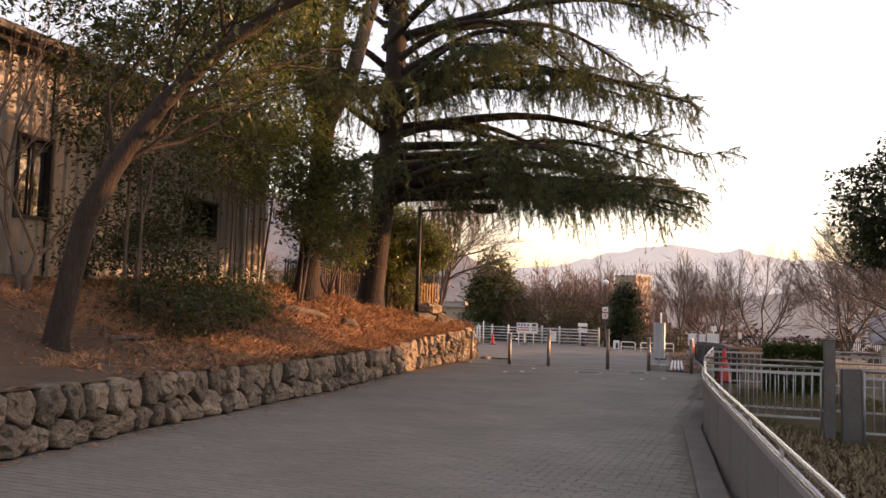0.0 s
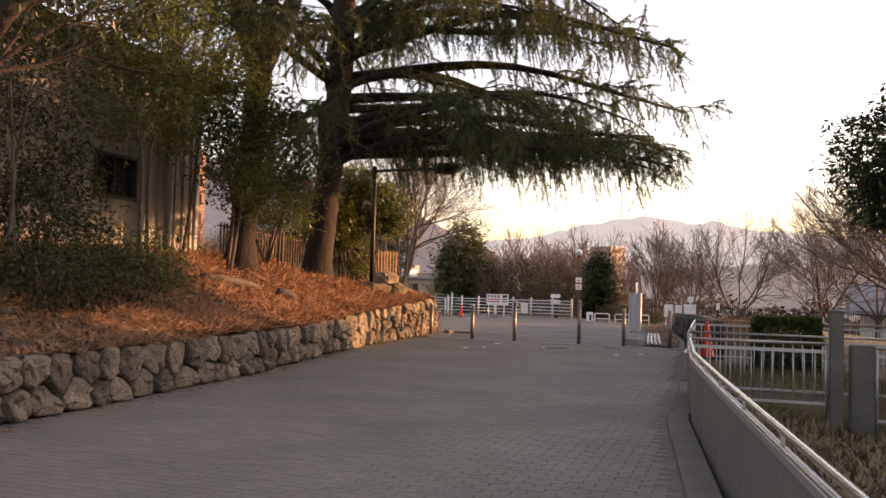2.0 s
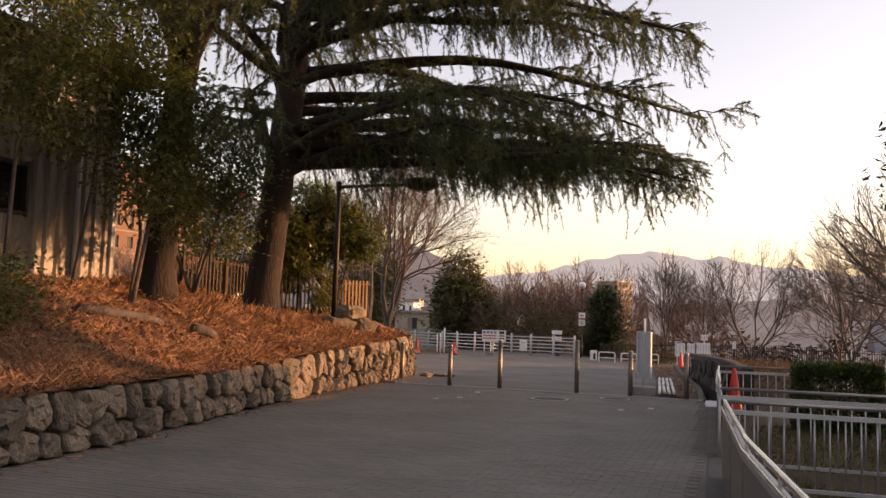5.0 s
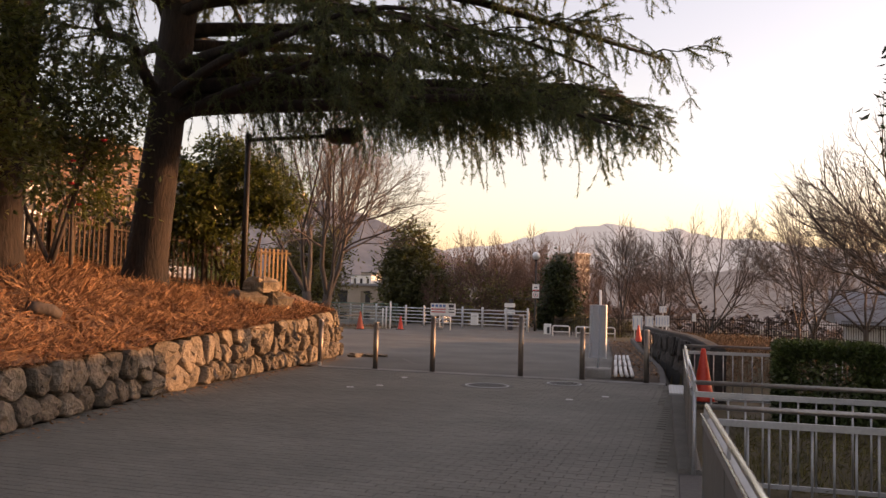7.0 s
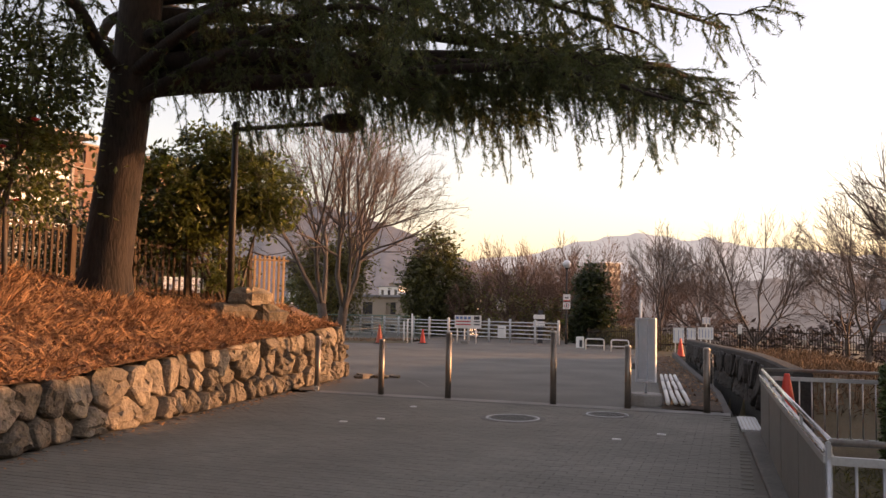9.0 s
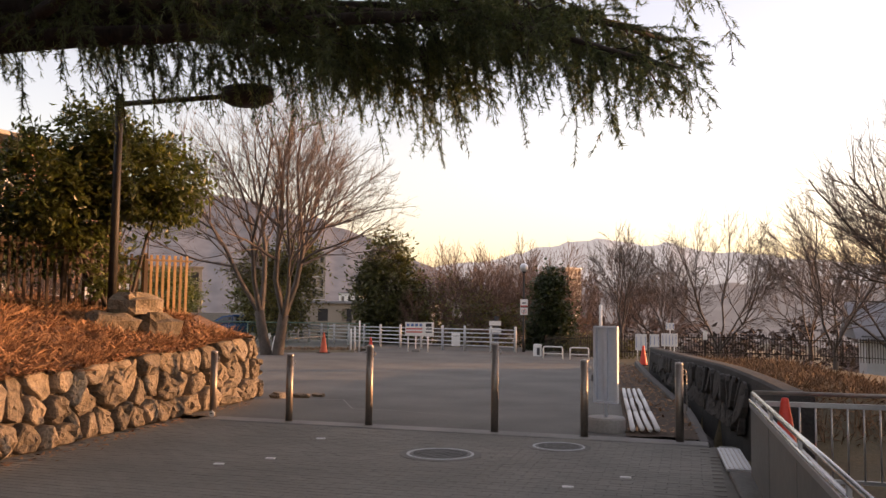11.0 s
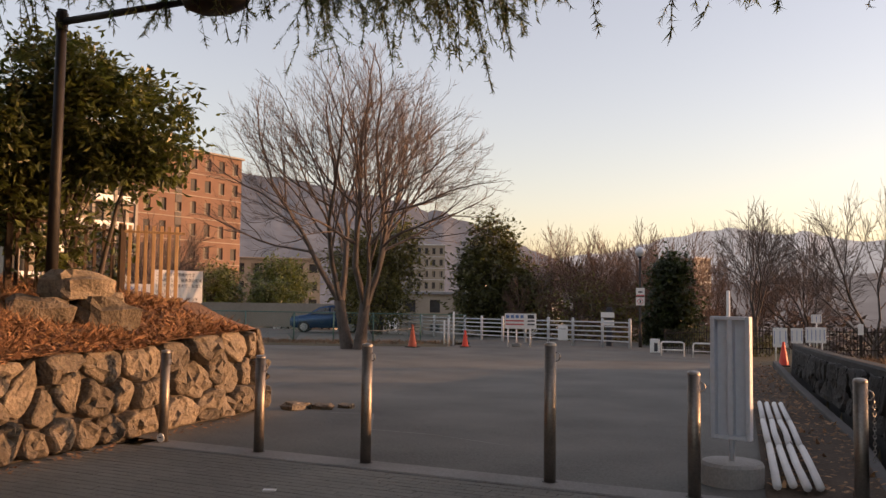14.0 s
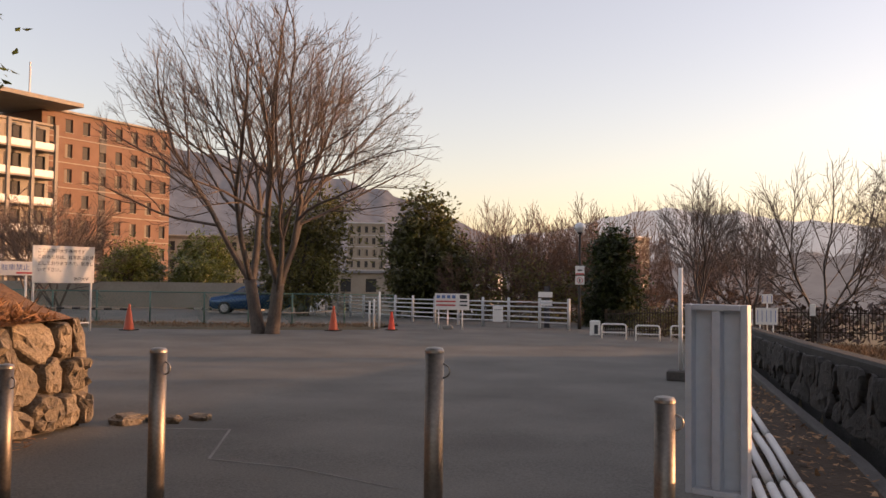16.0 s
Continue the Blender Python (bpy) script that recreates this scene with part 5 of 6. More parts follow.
# large parking notice and its small neighbour
t = thing("parking_sign", (-21.05, 40.0, lot_z(40)), "large cream notice board with handwritten dark characters on two posts", "sign", "", 72)
part("board", Mesh().box((0, 0, 2.04), (1.92, 0.04, 1.12), 0, 0.006), M_WHITE, t)
for x in (-0.90, 0.90):
    part("post", Mesh().tube([(x, 0.05, -0.1), (x, 0.05, 2.55)], 0.035, 8), M_WHITE, t, "", True)
part("foot_bar", Mesh().box((0.4, 0.05, 0.25), (1.0, 0.04, 0.04)), M_WHITE, t)
for i, s in enumerate(("\u3053\u3053\u306f\u795e\u6238\u5927\u5b66\u69cb\u5185\u3067\u3059", "\u3053\u306e\u3042\u305f\u308a\u306f\u3001\u99d0\u8eca\u7981\u6b62\u533a\u57df", "\u3068\u3057\u3066\u304a\u308a\u307e\u3059\u306e\u3067\u3001\u99d0\u8eca\u3057\u306a", "\u3044\u3067\u4e0b\u3055\u3044\u3002")):
    lettering(s, 0.135, (-0.83, -0.022, 2.40 - 0.19 * i), t, M_INK)
lettering("\u795e\u6238\u5927\u5b66", 0.12, (0.30, -0.022, 1.56), t, M_INK)
t = thing("no_parking_sign", (-23.2, 40.2, lot_z(40)), "small white no-parking notice on a post", "sign", "", 60)
part("board", Mesh().box((0, 0, 1.92), (1.1, 0.03, 0.44), 0, 0.006), M_WHITE, t)
part("post", Mesh().tube([(0.3, 0.04, -0.1), (0.3, 0.04, 1.9)], 0.035, 8), M_WHITE, t, "", True)
lettering("\u99d0\u8eca\u7981\u6b62", 0.21, (-0.44, -0.017, 1.88), t, M_BLUEINK)
bars(t, (1,), 0.5, 0.0, 1.78, 0.1, 0.05, M_REDINK, -0.017)

# striped bar and tape between cones, white stakes
t = thing("barrier_bar", (-23.6, 41.3, lot_z(41)), "black and yellow striped bar between traffic cones", "barrier")
for i in range(12):
    a, b = Vector((0.28 * i, 0.05 * i, 0.66)), Vector((0.28 * (i + 1), 0.05 * (i + 1), 0.66))
    part("stripe", Mesh().tube([a, b], 0.03, 8), M_RUBBER if i % 2 else M_CREAM, t, "", True)
part("stand", Mesh().tube([(0, 0, 0), (0.05, 0, 0.75)], 0.05, 8), M_RED, t, "", True)
t = thing("barrier_tape", (-16.0, 43.6, lot_z(43.6)), "sagging yellow tape between two cones", "tape")
part("tape", Mesh().tube([(0, 0, 0.64), (0.5, 0.9, 0.60), (1.15, 2.1, 0.66)], 0.02, 6), M_CREAM, t, "", True)
for x, h in ((-14.6, 1.0), (-14.42, 1.08), (-14.2, 1.35)):
    t = thing("white_stake", (x, 48.0, lot_z(48)), "thin white stake by the verge", "stake", "white stakes")
    part("rod", Mesh().tube([(0, 0, -0.05), (0, 0, h)], 0.04, 8), M_WHITE, t, "", True)

# grass verge and green mesh fence at the car park edge
GF = [(-32, 44.0), (-24.6, 45.2), (-20.5, 46.2), (-17.6, 47.6), (-14.6, 50.2)]
m = Mesh()
for i, (x, y) in enumerate(GF):
    for d, z in ((-3.0, 0.0), (-2.7, 0.05), (-1.5, 0.09), (0.4, 0.06), (0.7, 0.0)):
        m.v.append((x - 0.15 * d, y + d, lot_z(y + d) + z))
m.f = [(i * 5 + j, i * 5 + j + 1, i * 5 + 6 + j, i * 5 + 5 + j) for i in range(len(GF) - 1) for j in range(4)]
setting("verge", m, M_GRASS, "strip of yellowed winter grass under the fence", "grass")
t = thing("mesh_fence", (*GF[0], lot_z(44)), "green wire mesh fence around the car park", "fence")
o = Vector((*GF[0], lot_z(44)))
wires = Mesh()
for a, b in zip(GF, GF[1:]):
    A, B = Vector((*a, lot_z(a[1]))) - o, Vector((*b, lot_z(b[1]))) - o
    L = (B - A).length
    part("top_rail", Mesh().tube([A + Vector((0, 0, 1.22)), B + Vector((0, 0, 1.22))], 0.022, 6), M_GREENPAINT, t, "", True)
    n_ = round(L / 2.0)
    for i in range(n_):
        q = A.lerp(B, i / n_)
        part("post", Mesh().tube([q, q + Vector((0, 0, 1.25))], 0.03, 8), M_GREENPAINT, t, "", True)
    k_ = int(L / 0.14)
    for i in range(-8, k_):
        for sg in (0, 1):
            s0, s1 = i / k_, (i + 8) / k_
            p0 = A.lerp(B, min(max(s0, 0), 1))
            p1 = A.lerp(B, min(max(s1, 0), 1))
            z0, z1 = (0.05, 1.2) if sg else (1.2, 0.05)
            wires.tube([p0 + Vector((0, 0, z0)), p1 + Vector((0, 0, z1))], 0.004, 3, cap=False)
part("wire_mesh", wires, M_GREENPAINT, t, "thin green diamond wire mesh")

def car(at, rz, paint, label):
    t = thing("car", at, label, "car", "", rz)
    prof = [(-2.15, 0.42), (-2.18, 0.75), (-2.05, 0.92), (-1.15, 1.06), (-0.45, 1.50), (0.2, 1.60), (1.3, 1.56), (1.95, 1.12), (2.15, 0.95), (2.18, 0.45), (1.9, 0.28), (-1.9, 0.28)]
    m = Mesh()
    for yy, s, zz in ((-0.88, 0.0, 1.0), (-0.80, 0, 1), (0.80, 0, 1), (0.88, 0, 1)):
        edge = abs(yy) > 0.85
        for x, z in prof:
            in_ = 0.16 if z > 1.2 else 0.0
            y = (abs(yy) - in_) * (1 if yy > 0 else -1)
            m.v.append((x * (0.97 if edge else 1), y, z - (0.03 if edge and z > 0.5 else 0)))
    k_ = len(prof)
    for j in range(3):
        for i in range(k_):
            m.f.append((j * k_ + i, j * k_ + (i + 1) % k_, (j + 1) * k_ + (i + 1) % k_, (j + 1) * k_ + i))
    m.f += [tuple(range(k_ - 1, -1, -1)), tuple(3 * k_ + i for i in range(k_))]
    part("body", m, paint, t, "", True)
    for sy in (-1, 1):
        for xs_ in (((-0.95, 1.08), (-0.42, 1.42), (0.1, 1.48), (0.1, 1.08)), ((0.18, 1.08), (0.18, 1.49), (1.2, 1.45), (1.6, 1.1))):
            g = Mesh()
            g.v = [(x, sy * (0.885 - (z - 1.08) * 0.36), z) for x, z in xs_] + [(x, sy * (0.87 - (z - 1.08) * 0.36), z) for x, z in xs_]
            g.f = [(0, 1, 2, 3), (7, 6, 5, 4), (0, 4, 5, 1), (1, 5, 6, 2), (2, 6, 7, 3), (3, 7, 4, 0)]
            part("window", g, M_GLASS, t, "dark side window")
        for x in (-1.35, 1.38):
            ax = pose(x, sy * 0.80, 0.34, 90, 0, 0)
            w = Mesh().lathe((0, 0, 0), [(0.24, -0.11), (0.34, -0.09), (0.34, 0.09), (0.24, 0.11)], 20)
            w.v = [tuple(ax @ Vector(p)) for p in w.v]
            wo = part("wheel", w, M_RUBBER, t, "", True)
            r_ = Mesh().lathe((0, 0, 0), [(0.22, -0.115), (0.22, 0.115), (0.06, 0.125)], 16)
            r_.v = [tuple(ax @ Vector(p)) for p in r_.v]
            part("rim", r_, M_GALV, wo, "silver rim")
        part("headlight", Mesh().box((-2.08, sy * 0.6, 0.80), (0.16, 0.36, 0.13), 0, 0.03), M_WHITE, t)
        part("tail_light", Mesh().box((2.08, sy * 0.68, 0.98), (0.14, 0.22, 0.22), 0, 0.03), M_RED, t)
    ws = Mesh()
    ws.v = [(-1.12, -0.7, 1.10), (-1.12, 0.7, 1.10), (-0.5, 0.62, 1.49), (-0.5, -0.62, 1.49), (-1.10, -0.7, 1.07), (-1.10, 0.7, 1.07), (-0.46, 0.62, 1.46), (-0.46, -0.62, 1.46)]
    ws.f = [(0, 1, 2, 3), (7, 6, 5, 4), (0, 4, 5, 1), (1, 5, 6, 2), (2, 6, 7, 3), (3, 7, 4, 0)]
    part("windscreen", ws, M_GLASS, t)
    return t
car((-27.6, 60.0, lot_z(60)), 28, M_CARBLUE, "dark blue hatchback parked beyond the green fence")
car((-33.5, 66.5, -0.95), 28, M_WHITE, "pale car parked further back in the car park")

# boards at the end of the ditch, brown picket fence
def small_board(x0, x1, z0, z1, y, label, legs=1):
    t = thing("notice_board", ((x0 + x1) / 2, y, lot_z(45)), label, "sign")
    w, h = x1 - x0, z1 - z0
    zc = (z0 + z1) / 2 - lot_z(45)
    part("board", Mesh().box((0, 0, zc), (w, 0.02, h), 0, 0.004), M_WHITE, t)
    for i in range(legs):
        x = 0 if legs == 1 else (-w * 0.3 + 0.6 * w * i)
        part("leg", Mesh().tube([(x, 0.025, -0.05), (x, 0.025, zc)], 0.02, 8), M_WHITE, t, "", True)
    n_ = max(3, int(w / 0.11))
    for i in range(n_):
        part("text_line", Mesh().box((-w * 0.4 + w * 0.8 * i / (n_ - 1), -0.0125, zc), (0.018, 0.003, h * 0.7)), M_BLUEINK, t)
    return t
small_board(-2.28, -1.87, 0.17, 0.76, 45.4, "white notice board with columns of small print", 2)
small_board(-1.77, -1.43, 0.30, 0.76, 45.5, "small white notice board on a thin leg")
small_board(-1.36, -0.78, 0.33, 0.80, 45.5, "wide white notice board on two legs", 2)
small_board(-1.20, -0.90, 0.92, 1.18, 45.7, "small pale blue notice above the others")
t = thing("post_with_plate", (0.2, 47.2, -0.5), "short post with a white plate at the fence", "post")
part("post", Mesh().box((0, 0, 0.6), (0.09, 0.09, 1.25), 0, 0.01), M_DARKWOOD, t)
part("plate", Mesh().box((0, -0.055, 1.22), (0.16, 0.02, 0.34), 0, 0.006), M_WHITE, t)

def picket_fence(pts, z0s, h, step, w, material, label, name="picket_fence", rails=(0.2, 0.85), post_every=1.8):
    t = thing(name, (*pts[0], z0s[0]), label, "fence")
    o = Vector((*pts[0], z0s[0]))
    pick = Mesh().box((0, 0, h / 2), (w, 0.02, h), 0, 0.003).data("picket", material)
    post = Mesh().box((0, 0.03, h / 2), (w * 1.8, w * 1.8, h * 1.05), 0, 0.006).data("post", material)
    for a, b, za, zb in zip(pts, pts[1:], z0s, z0s[1:]):
        A, B = Vector((*a, za)) - o, Vector((*b, zb)) - o
        L, yaw = (B - A).length, math.atan2(b[1] - a[1], b[0] - a[0])
        for f in rails:
            part("rail", Mesh().tube([A + Vector((0, 0, h * f)), B + Vector((0, 0, h * f))], 0.022, 4), material, t)
        n_ = int(L / step)
        for i in range(n_):
            ob = part("picket", pick, None, t)
            ob.location, ob.rotation_euler = A.lerp(B, i / n_), (0, 0, yaw)
        for i in range(int(L / post_every) + 1):
            ob = part("post", post, None, t)
            ob.location, ob.rotation_euler = A.lerp(B, min(1, i * post_every / L)), (0, 0, yaw)
    return t
picket_fence([(-6.2, 49.0), (-2.9, 47.2), (1.5, 47.4), (6.0, 48.0), (13, 49.5)], [-0.35, -0.15, -0.1, -0.2, -0.6], 0.88, 0.10, 0.022, M_DARKWOOD, "dark brown wooden picket fence at the park edge")
# one fence in two wood colours: sunlit end tan, shaded run dark
picket_fence([(-9.22, 25.83), (-8.70, 26.45)], [1.32, 1.32], 1.10, 0.10, 0.046, M_LITWOOD, "slatted wooden fence, its sunlit end coloured tan", "slatted_fence", (0.1, 0.92), 0.9)
picket_fence([(-9.26, 25.86), (-10.25, 23.6), (-10.6, 19.6)], [1.35, 1.55, 1.75], 1.05, 0.115, 0.045, M_SHADEDWOOD, "slatted wooden fence behind the bushes, coloured dark for shade", "slatted_fence", (0.1, 0.92), 1.4)

# ---- buildings ----
t = thing("corrugated_building", (-11.0, 5.0, 1.2), "grey corrugated metal building half hidden by trees", "building")
H = 4.75
m = Mesh()
n_ = 0
y = -14.0
prof = []
while y < 14.2:
    prof += [(0.0, y), (0.0, y + 0.13), (0.045, y + 0.17), (0.045, y + 0.25), (0.0, y + 0.29)]
    y += 0.29
holes = [(6.2, 6.95, 1.75, 3.2), (10.85, 12.05, 1.85, 2.7)]
def corr(m_, z0, z1, ya, yb):
    p = [(x, min(max(q, ya), yb)) for x, q in prof if ya - 0.3 < q < yb + 0.3]
    o_ = len(m_.v)
    for x, q in p:
        m_.v += [(x, q, z0), (x, q, z1)]
    m_.f += [(o_ + 2 * i, o_ + 2 * i + 1, o_ + 2 * i + 3, o_ + 2 * i + 2) for i in range(len(p) - 1)]
prev = -14.0
for y0, y1, z0, z1 in holes:
    corr(m, 0, H, prev, y0)
    corr(m, 0, z0, y0, y1)
    corr(m, z1, H, y0, y1)
    prev = y1
corr(m, 0, H, prev, 14.2)
m.v += [(0, 14.2, 0), (0, 14.2, H), (-9, 14.2, H), (-9, 14.2, 0), (-9, -14, H), (-9, -14, 0), (0, -14, 0), (0, -14, H)]
o_ = len(m.v) - 8
m.f += [(o_, o_ + 1, o_ + 2, o_ + 3), (o_ + 3, o_ + 2, o_ + 4, o_ + 5), (o_ + 5, o_ + 4, o_ + 7, o_ + 6)]
part("wall", m, M_CORR, t, "grey corrugated sheet wall")
part("roof", Mesh().box((-4.3, 0.1, H + 0.08), (9.9, 29.4, 0.16), 0, 0.02), M_BLACK, t, "dark flat roof edge")
part("gutter", Mesh().tube([(0.36, -14, H - 0.05), (0.36, 14.6, H - 0.05)], 0.06, 8), M_BLACK, t, "", True)
part("corner_trim", Mesh().box((0.03, 14.2, H / 2), (0.12, 0.12, H), 0, 0.01), M_PAINTGREY, t)
part("downpipe", Mesh().tube([(0.10, 13.2, 0), (0.10, 13.2, H - 0.1)], 0.04, 8), M_PAINTGREY, t, "", True)
part("base", Mesh().box((0.02, 0, 0.25), (0.12, 28.3, 0.9), 0, 0.01), M_DARKCON, t)
for y0, y1, z0, z1 in holes:
    w = part("window", Mesh().box((-0.06, (y0 + y1) / 2, (z0 + z1) / 2), (0.02, y1 - y0, z1 - z0)), M_GLASS, t, "dark reflecting window pane")
    for c, s in (((0.02, y0, (z0 + z1) / 2), (0.14, 0.06, z1 - z0 + 0.1)), ((0.02, y1, (z0 + z1) / 2), (0.14, 0.06, z1 - z0 + 0.1)), ((0.02, (y0 + y1) / 2, z0), (0.16, y1 - y0, 0.06)), ((0.02, (y0 + y1) / 2, z1), (0.14, y1 - y0, 0.06)), ((0.0, (y0 + y1) / 2, (z0 + z1) / 2), (0.05, 0.04, z1 - z0))):
        part("frame", Mesh().box(c, s, 0, 0.005), M_BLACK, w)

def block(name, a, b, depth, z0, z1, floors, cols, material, label, band=None, skip=(), glassy=None, win=(0.42, 0.55)):
    """A building whose front runs from a to b (x, y), with real window openings as recessed panes in frames."""
    A, B = Vector((*a, z0)), Vector((*b, z0))
    L = (B - A).length
    t = thing(name, tuple(A), label, "building", "", math.degrees(math.atan2(B.y - A.y, B.x - A.x)))
    Hh = z1 - z0
    fh, cw = Hh / floors, L / cols
    m = Mesh()
    ww, wh = cw * win[0], fh * win[1]
    for f in range(floors):
        zb = f * fh
        m.box((L / 2, 0.15, zb + (fh - wh) * 0.25), (L, 0.3, (fh - wh) * 0.5))
        m.box((L / 2, 0.15, zb + fh - (fh - wh) * 0.25), (L, 0.3, (fh - wh) * 0.5))
        for c in range(cols + 1):
            x0 = c * cw - (cw - ww) / 2 if c else 0
            x1 = c * cw + (cw - ww) / 2 if c < cols else L
            m.box(((x0 + x1) / 2, 0.15, zb + fh / 2), (x1 - x0, 0.3, wh))
    part("wall", m, material, t)
    part("core", Mesh().box((L / 2, depth / 2 + 0.34, Hh / 2), (L - 0.02, depth, Hh - 0.02)), material, t)
    pane = Mesh().box((0, 0, 0), (ww, 0.04, wh)).data("pane", M_FARGLASS)
    blind = Mesh().box((0, 0, 0), (ww * 0.45, 0.05, wh)).data("curtain", M_CURTAIN)
    sill = Mesh().box((0, 0, 0), (ww * 1.1, 0.16, 0.08)).data("sill", M_CREAM)
    rnd = random.Random(len(label))
    for f in range(floors):
        for c in range(cols):
            if (f, c) in skip:
                continue
            w = part("window", pane, None, t)
            w.location = ((c + 0.5) * cw, 0.26, f * fh + fh / 2)
            q = part("sill", sill, None, w)
            q.location = (0, -0.28, -wh / 2)
            if rnd.random() < 0.5:
                q = part("curtain", blind, None, w)
                q.location = (-ww * 0.25, -0.03, 0)
        if band:
            part("band", Mesh().box((L / 2, -0.03, f * fh + 0.05), (L, 0.1, 0.14)), band, t)
    part("roof", Mesh().box((L / 2, depth / 2, Hh + 0.15), (L + 0.5, depth + 0.8, 0.3), 0, 0.03), band or material, t)
    return t
bw = block("brick_building", (-85.7, 100.6), (-82.6, 121.3), 14, 0.0, 22.6, 7, 8, M_BRICK, "six-storey red brick building in warm evening sun", M_CREAM)
stair = [part("stair_window", Mesh().box((20.9 * 3.5 / 8, -0.02, 3.2 + 3.2 * f), (1.1, 0.06, 2.0)), M_DARKCON, bw) for f in range(6)]
bb_ = block("balcony_block", (-86.0, 84.0), (-83.6, 99.8), 12, 0.0, 20.0, 6, 5, M_CREAM, "cream concrete block with deep balconies beside the brick building", M_CREAM, (), None, (0.7, 0.72))
for f in range(6):
    part("balcony", Mesh().box((8, -0.9, 3.33 * f + 0.1), (16, 1.8, 0.22)), M_CREAM, bb_)
    part("balustrade", Mesh().box((8, -1.75, 3.33 * f + 0.6), (16, 0.06, 0.8)), M_PAINTGREY, bb_)
for i in range(6):
    part("pier", Mesh().box((0.2 + 3.1 * i, -1.75, 10), (0.4, 0.4, 20)), M_CREAM, bb_)
part("canopy", Mesh().box((9, 3, 22.8), (19, 12, 0.5)), M_CREAM, bb_, "wide flat roof canopy")
part("mast", Mesh().tube([(14.5, 2, 22.8), (14.5, 2, 28)], 0.12, 6), M_PAINTGREY, bb_)
block("low_building", (-103, 133), (-84, 146), 10, -4.0, 8.6, 4, 9, M_CREAM, "long low cream school building in the distance", M_CREAM, (), None, (0.55, 0.5))
block("far_building", (-118, 247), (-108, 252), 9, -6.0, 18.5, 7, 5, M_CREAM, "pale apartment building on the hillside", M_PAINTGREY)
block("far_tower", (-43.6, 318), (-39.2, 326.5), 9, -8.0, 17.5, 9, 4, M_CREAM, "pale apartment tower in evening haze", M_PAINTGREY, (), None, (0.5, 0.36))
block("low_house", (-44, 100), (-34, 104), 8, -3.0, 2.2, 2, 4, M_CREAM, "low cream house in the sun beyond the trees", M_ROOF)
rnd = random.Random(77)
for i in range(16):
    az = radians(-31 + 13 * (i * 0.618 % 1))
    d = 170 + 190 * rnd.random()
    x, y = -1 + d * math.sin(az), 20 + d * math.cos(az)
    z = -6 + d * 0.028 * rnd.random()
    block("town_house", (x, y), (x + rnd.uniform(6, 10), y + rnd.uniform(-1, 2)), 7, z - 5, z + rnd.uniform(4, 7), 2, 3, rnd.choice((M_CREAM, M_PAINTGREY, M_WHITE)), "small pale town house on the far slope", M_ROOF)
block("park_hall", (8.6, 63), (24, 61), 9, -4.0, 0.2, 1, 4, M_PAINTGREY, "grey park hall with a low pitched roof", M_ROOF, (), None, (0.3, 0.3))
m = Mesh()
m.v = [(8.0, 62.4, 0.3), (24.6, 60.4, 0.3), (25.4, 70.8, 0.3), (8.8, 72.8, 0.3), (8.3, 67.6, 2.3), (25, 65.6, 2.3)]
m.f = [(0, 1, 5, 4), (3, 4, 5, 2), (0, 4, 3), (1, 2, 5)]
setting("hall_roof", m, M_ROOF, "grey pitched roof of the park hall", "roof")
t = thing("light_pole", (5.1, 28.5, -1.2), "tall pale grey pole beyond the railings", "pole")
part("pole", Mesh().tube([(0, 0, -0.1), (0, 0, 6.0)], [0.09, 0.06], 10), M_PANEL, t, "", True)
m = Mesh().box((-44, 63, 0.4), (30, 0.4, 1.6), 12)
setting("wall_north", m, M_CREAM, "beige retaining wall behind the car park", "wall")

# ---- hills ----
def ridge(name, prof, dist, material, label, back=0.35, amp=0.02, seed=0):
    m = Mesh()
    rows_ = 14
    azs = np.linspace(prof[0][0], prof[-1][0], 150)
    for j in range(rows_ + 1):
        f = j / rows_
        for a in azs:
            el = interp(a, prof)
            d = dist * (0.72 + back * f)
            top = math.tan(radians(el)) * dist * (0.73 + back) * (1 + amp * noise.noise((a * 0.9 + seed, 1.7, seed)) + 0.6 * amp * noise.noise((a * 4 + seed, f * 5, 3)))
            z = -12 + (top + 12) * math.sin(f * math.pi / 2) ** 1.1 + dist * 0.004 * noise.noise((a * 0.6, f * 4, seed)) * (1 - f)
            m.v.append((d * math.sin(radians(a)), 20 + d * math.cos(radians(a)), z))
    k_ = len(azs)
    m.f = [(j * k_ + i, j * k_ + i + 1, (j + 1) * k_ + i + 1, (j + 1) * k_ + i) for j in range(rows_) for i in range(k_ - 1)]
    return setting(name, m, material, label, "hills", True)
# emission paints the distance haze, paler and stronger on the farther ridge
M_HILL = glow("near_hill_glow", (0.056, 0.056, 0.062), (0.095, 0.092, 0.100), 0.42)
M_RIDGE = glow("far_ridge_glow", (0.132, 0.129, 0.130), (0.155, 0.151, 0.151), 0.78)
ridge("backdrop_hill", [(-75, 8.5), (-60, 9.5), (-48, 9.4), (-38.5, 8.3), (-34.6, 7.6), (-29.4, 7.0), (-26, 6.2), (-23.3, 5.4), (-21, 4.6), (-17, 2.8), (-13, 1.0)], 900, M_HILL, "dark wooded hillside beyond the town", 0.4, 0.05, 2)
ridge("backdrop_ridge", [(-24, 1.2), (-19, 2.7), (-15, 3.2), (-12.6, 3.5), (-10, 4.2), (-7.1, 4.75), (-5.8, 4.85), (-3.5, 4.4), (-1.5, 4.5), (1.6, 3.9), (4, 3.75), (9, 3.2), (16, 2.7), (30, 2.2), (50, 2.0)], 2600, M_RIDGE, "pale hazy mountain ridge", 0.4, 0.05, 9)

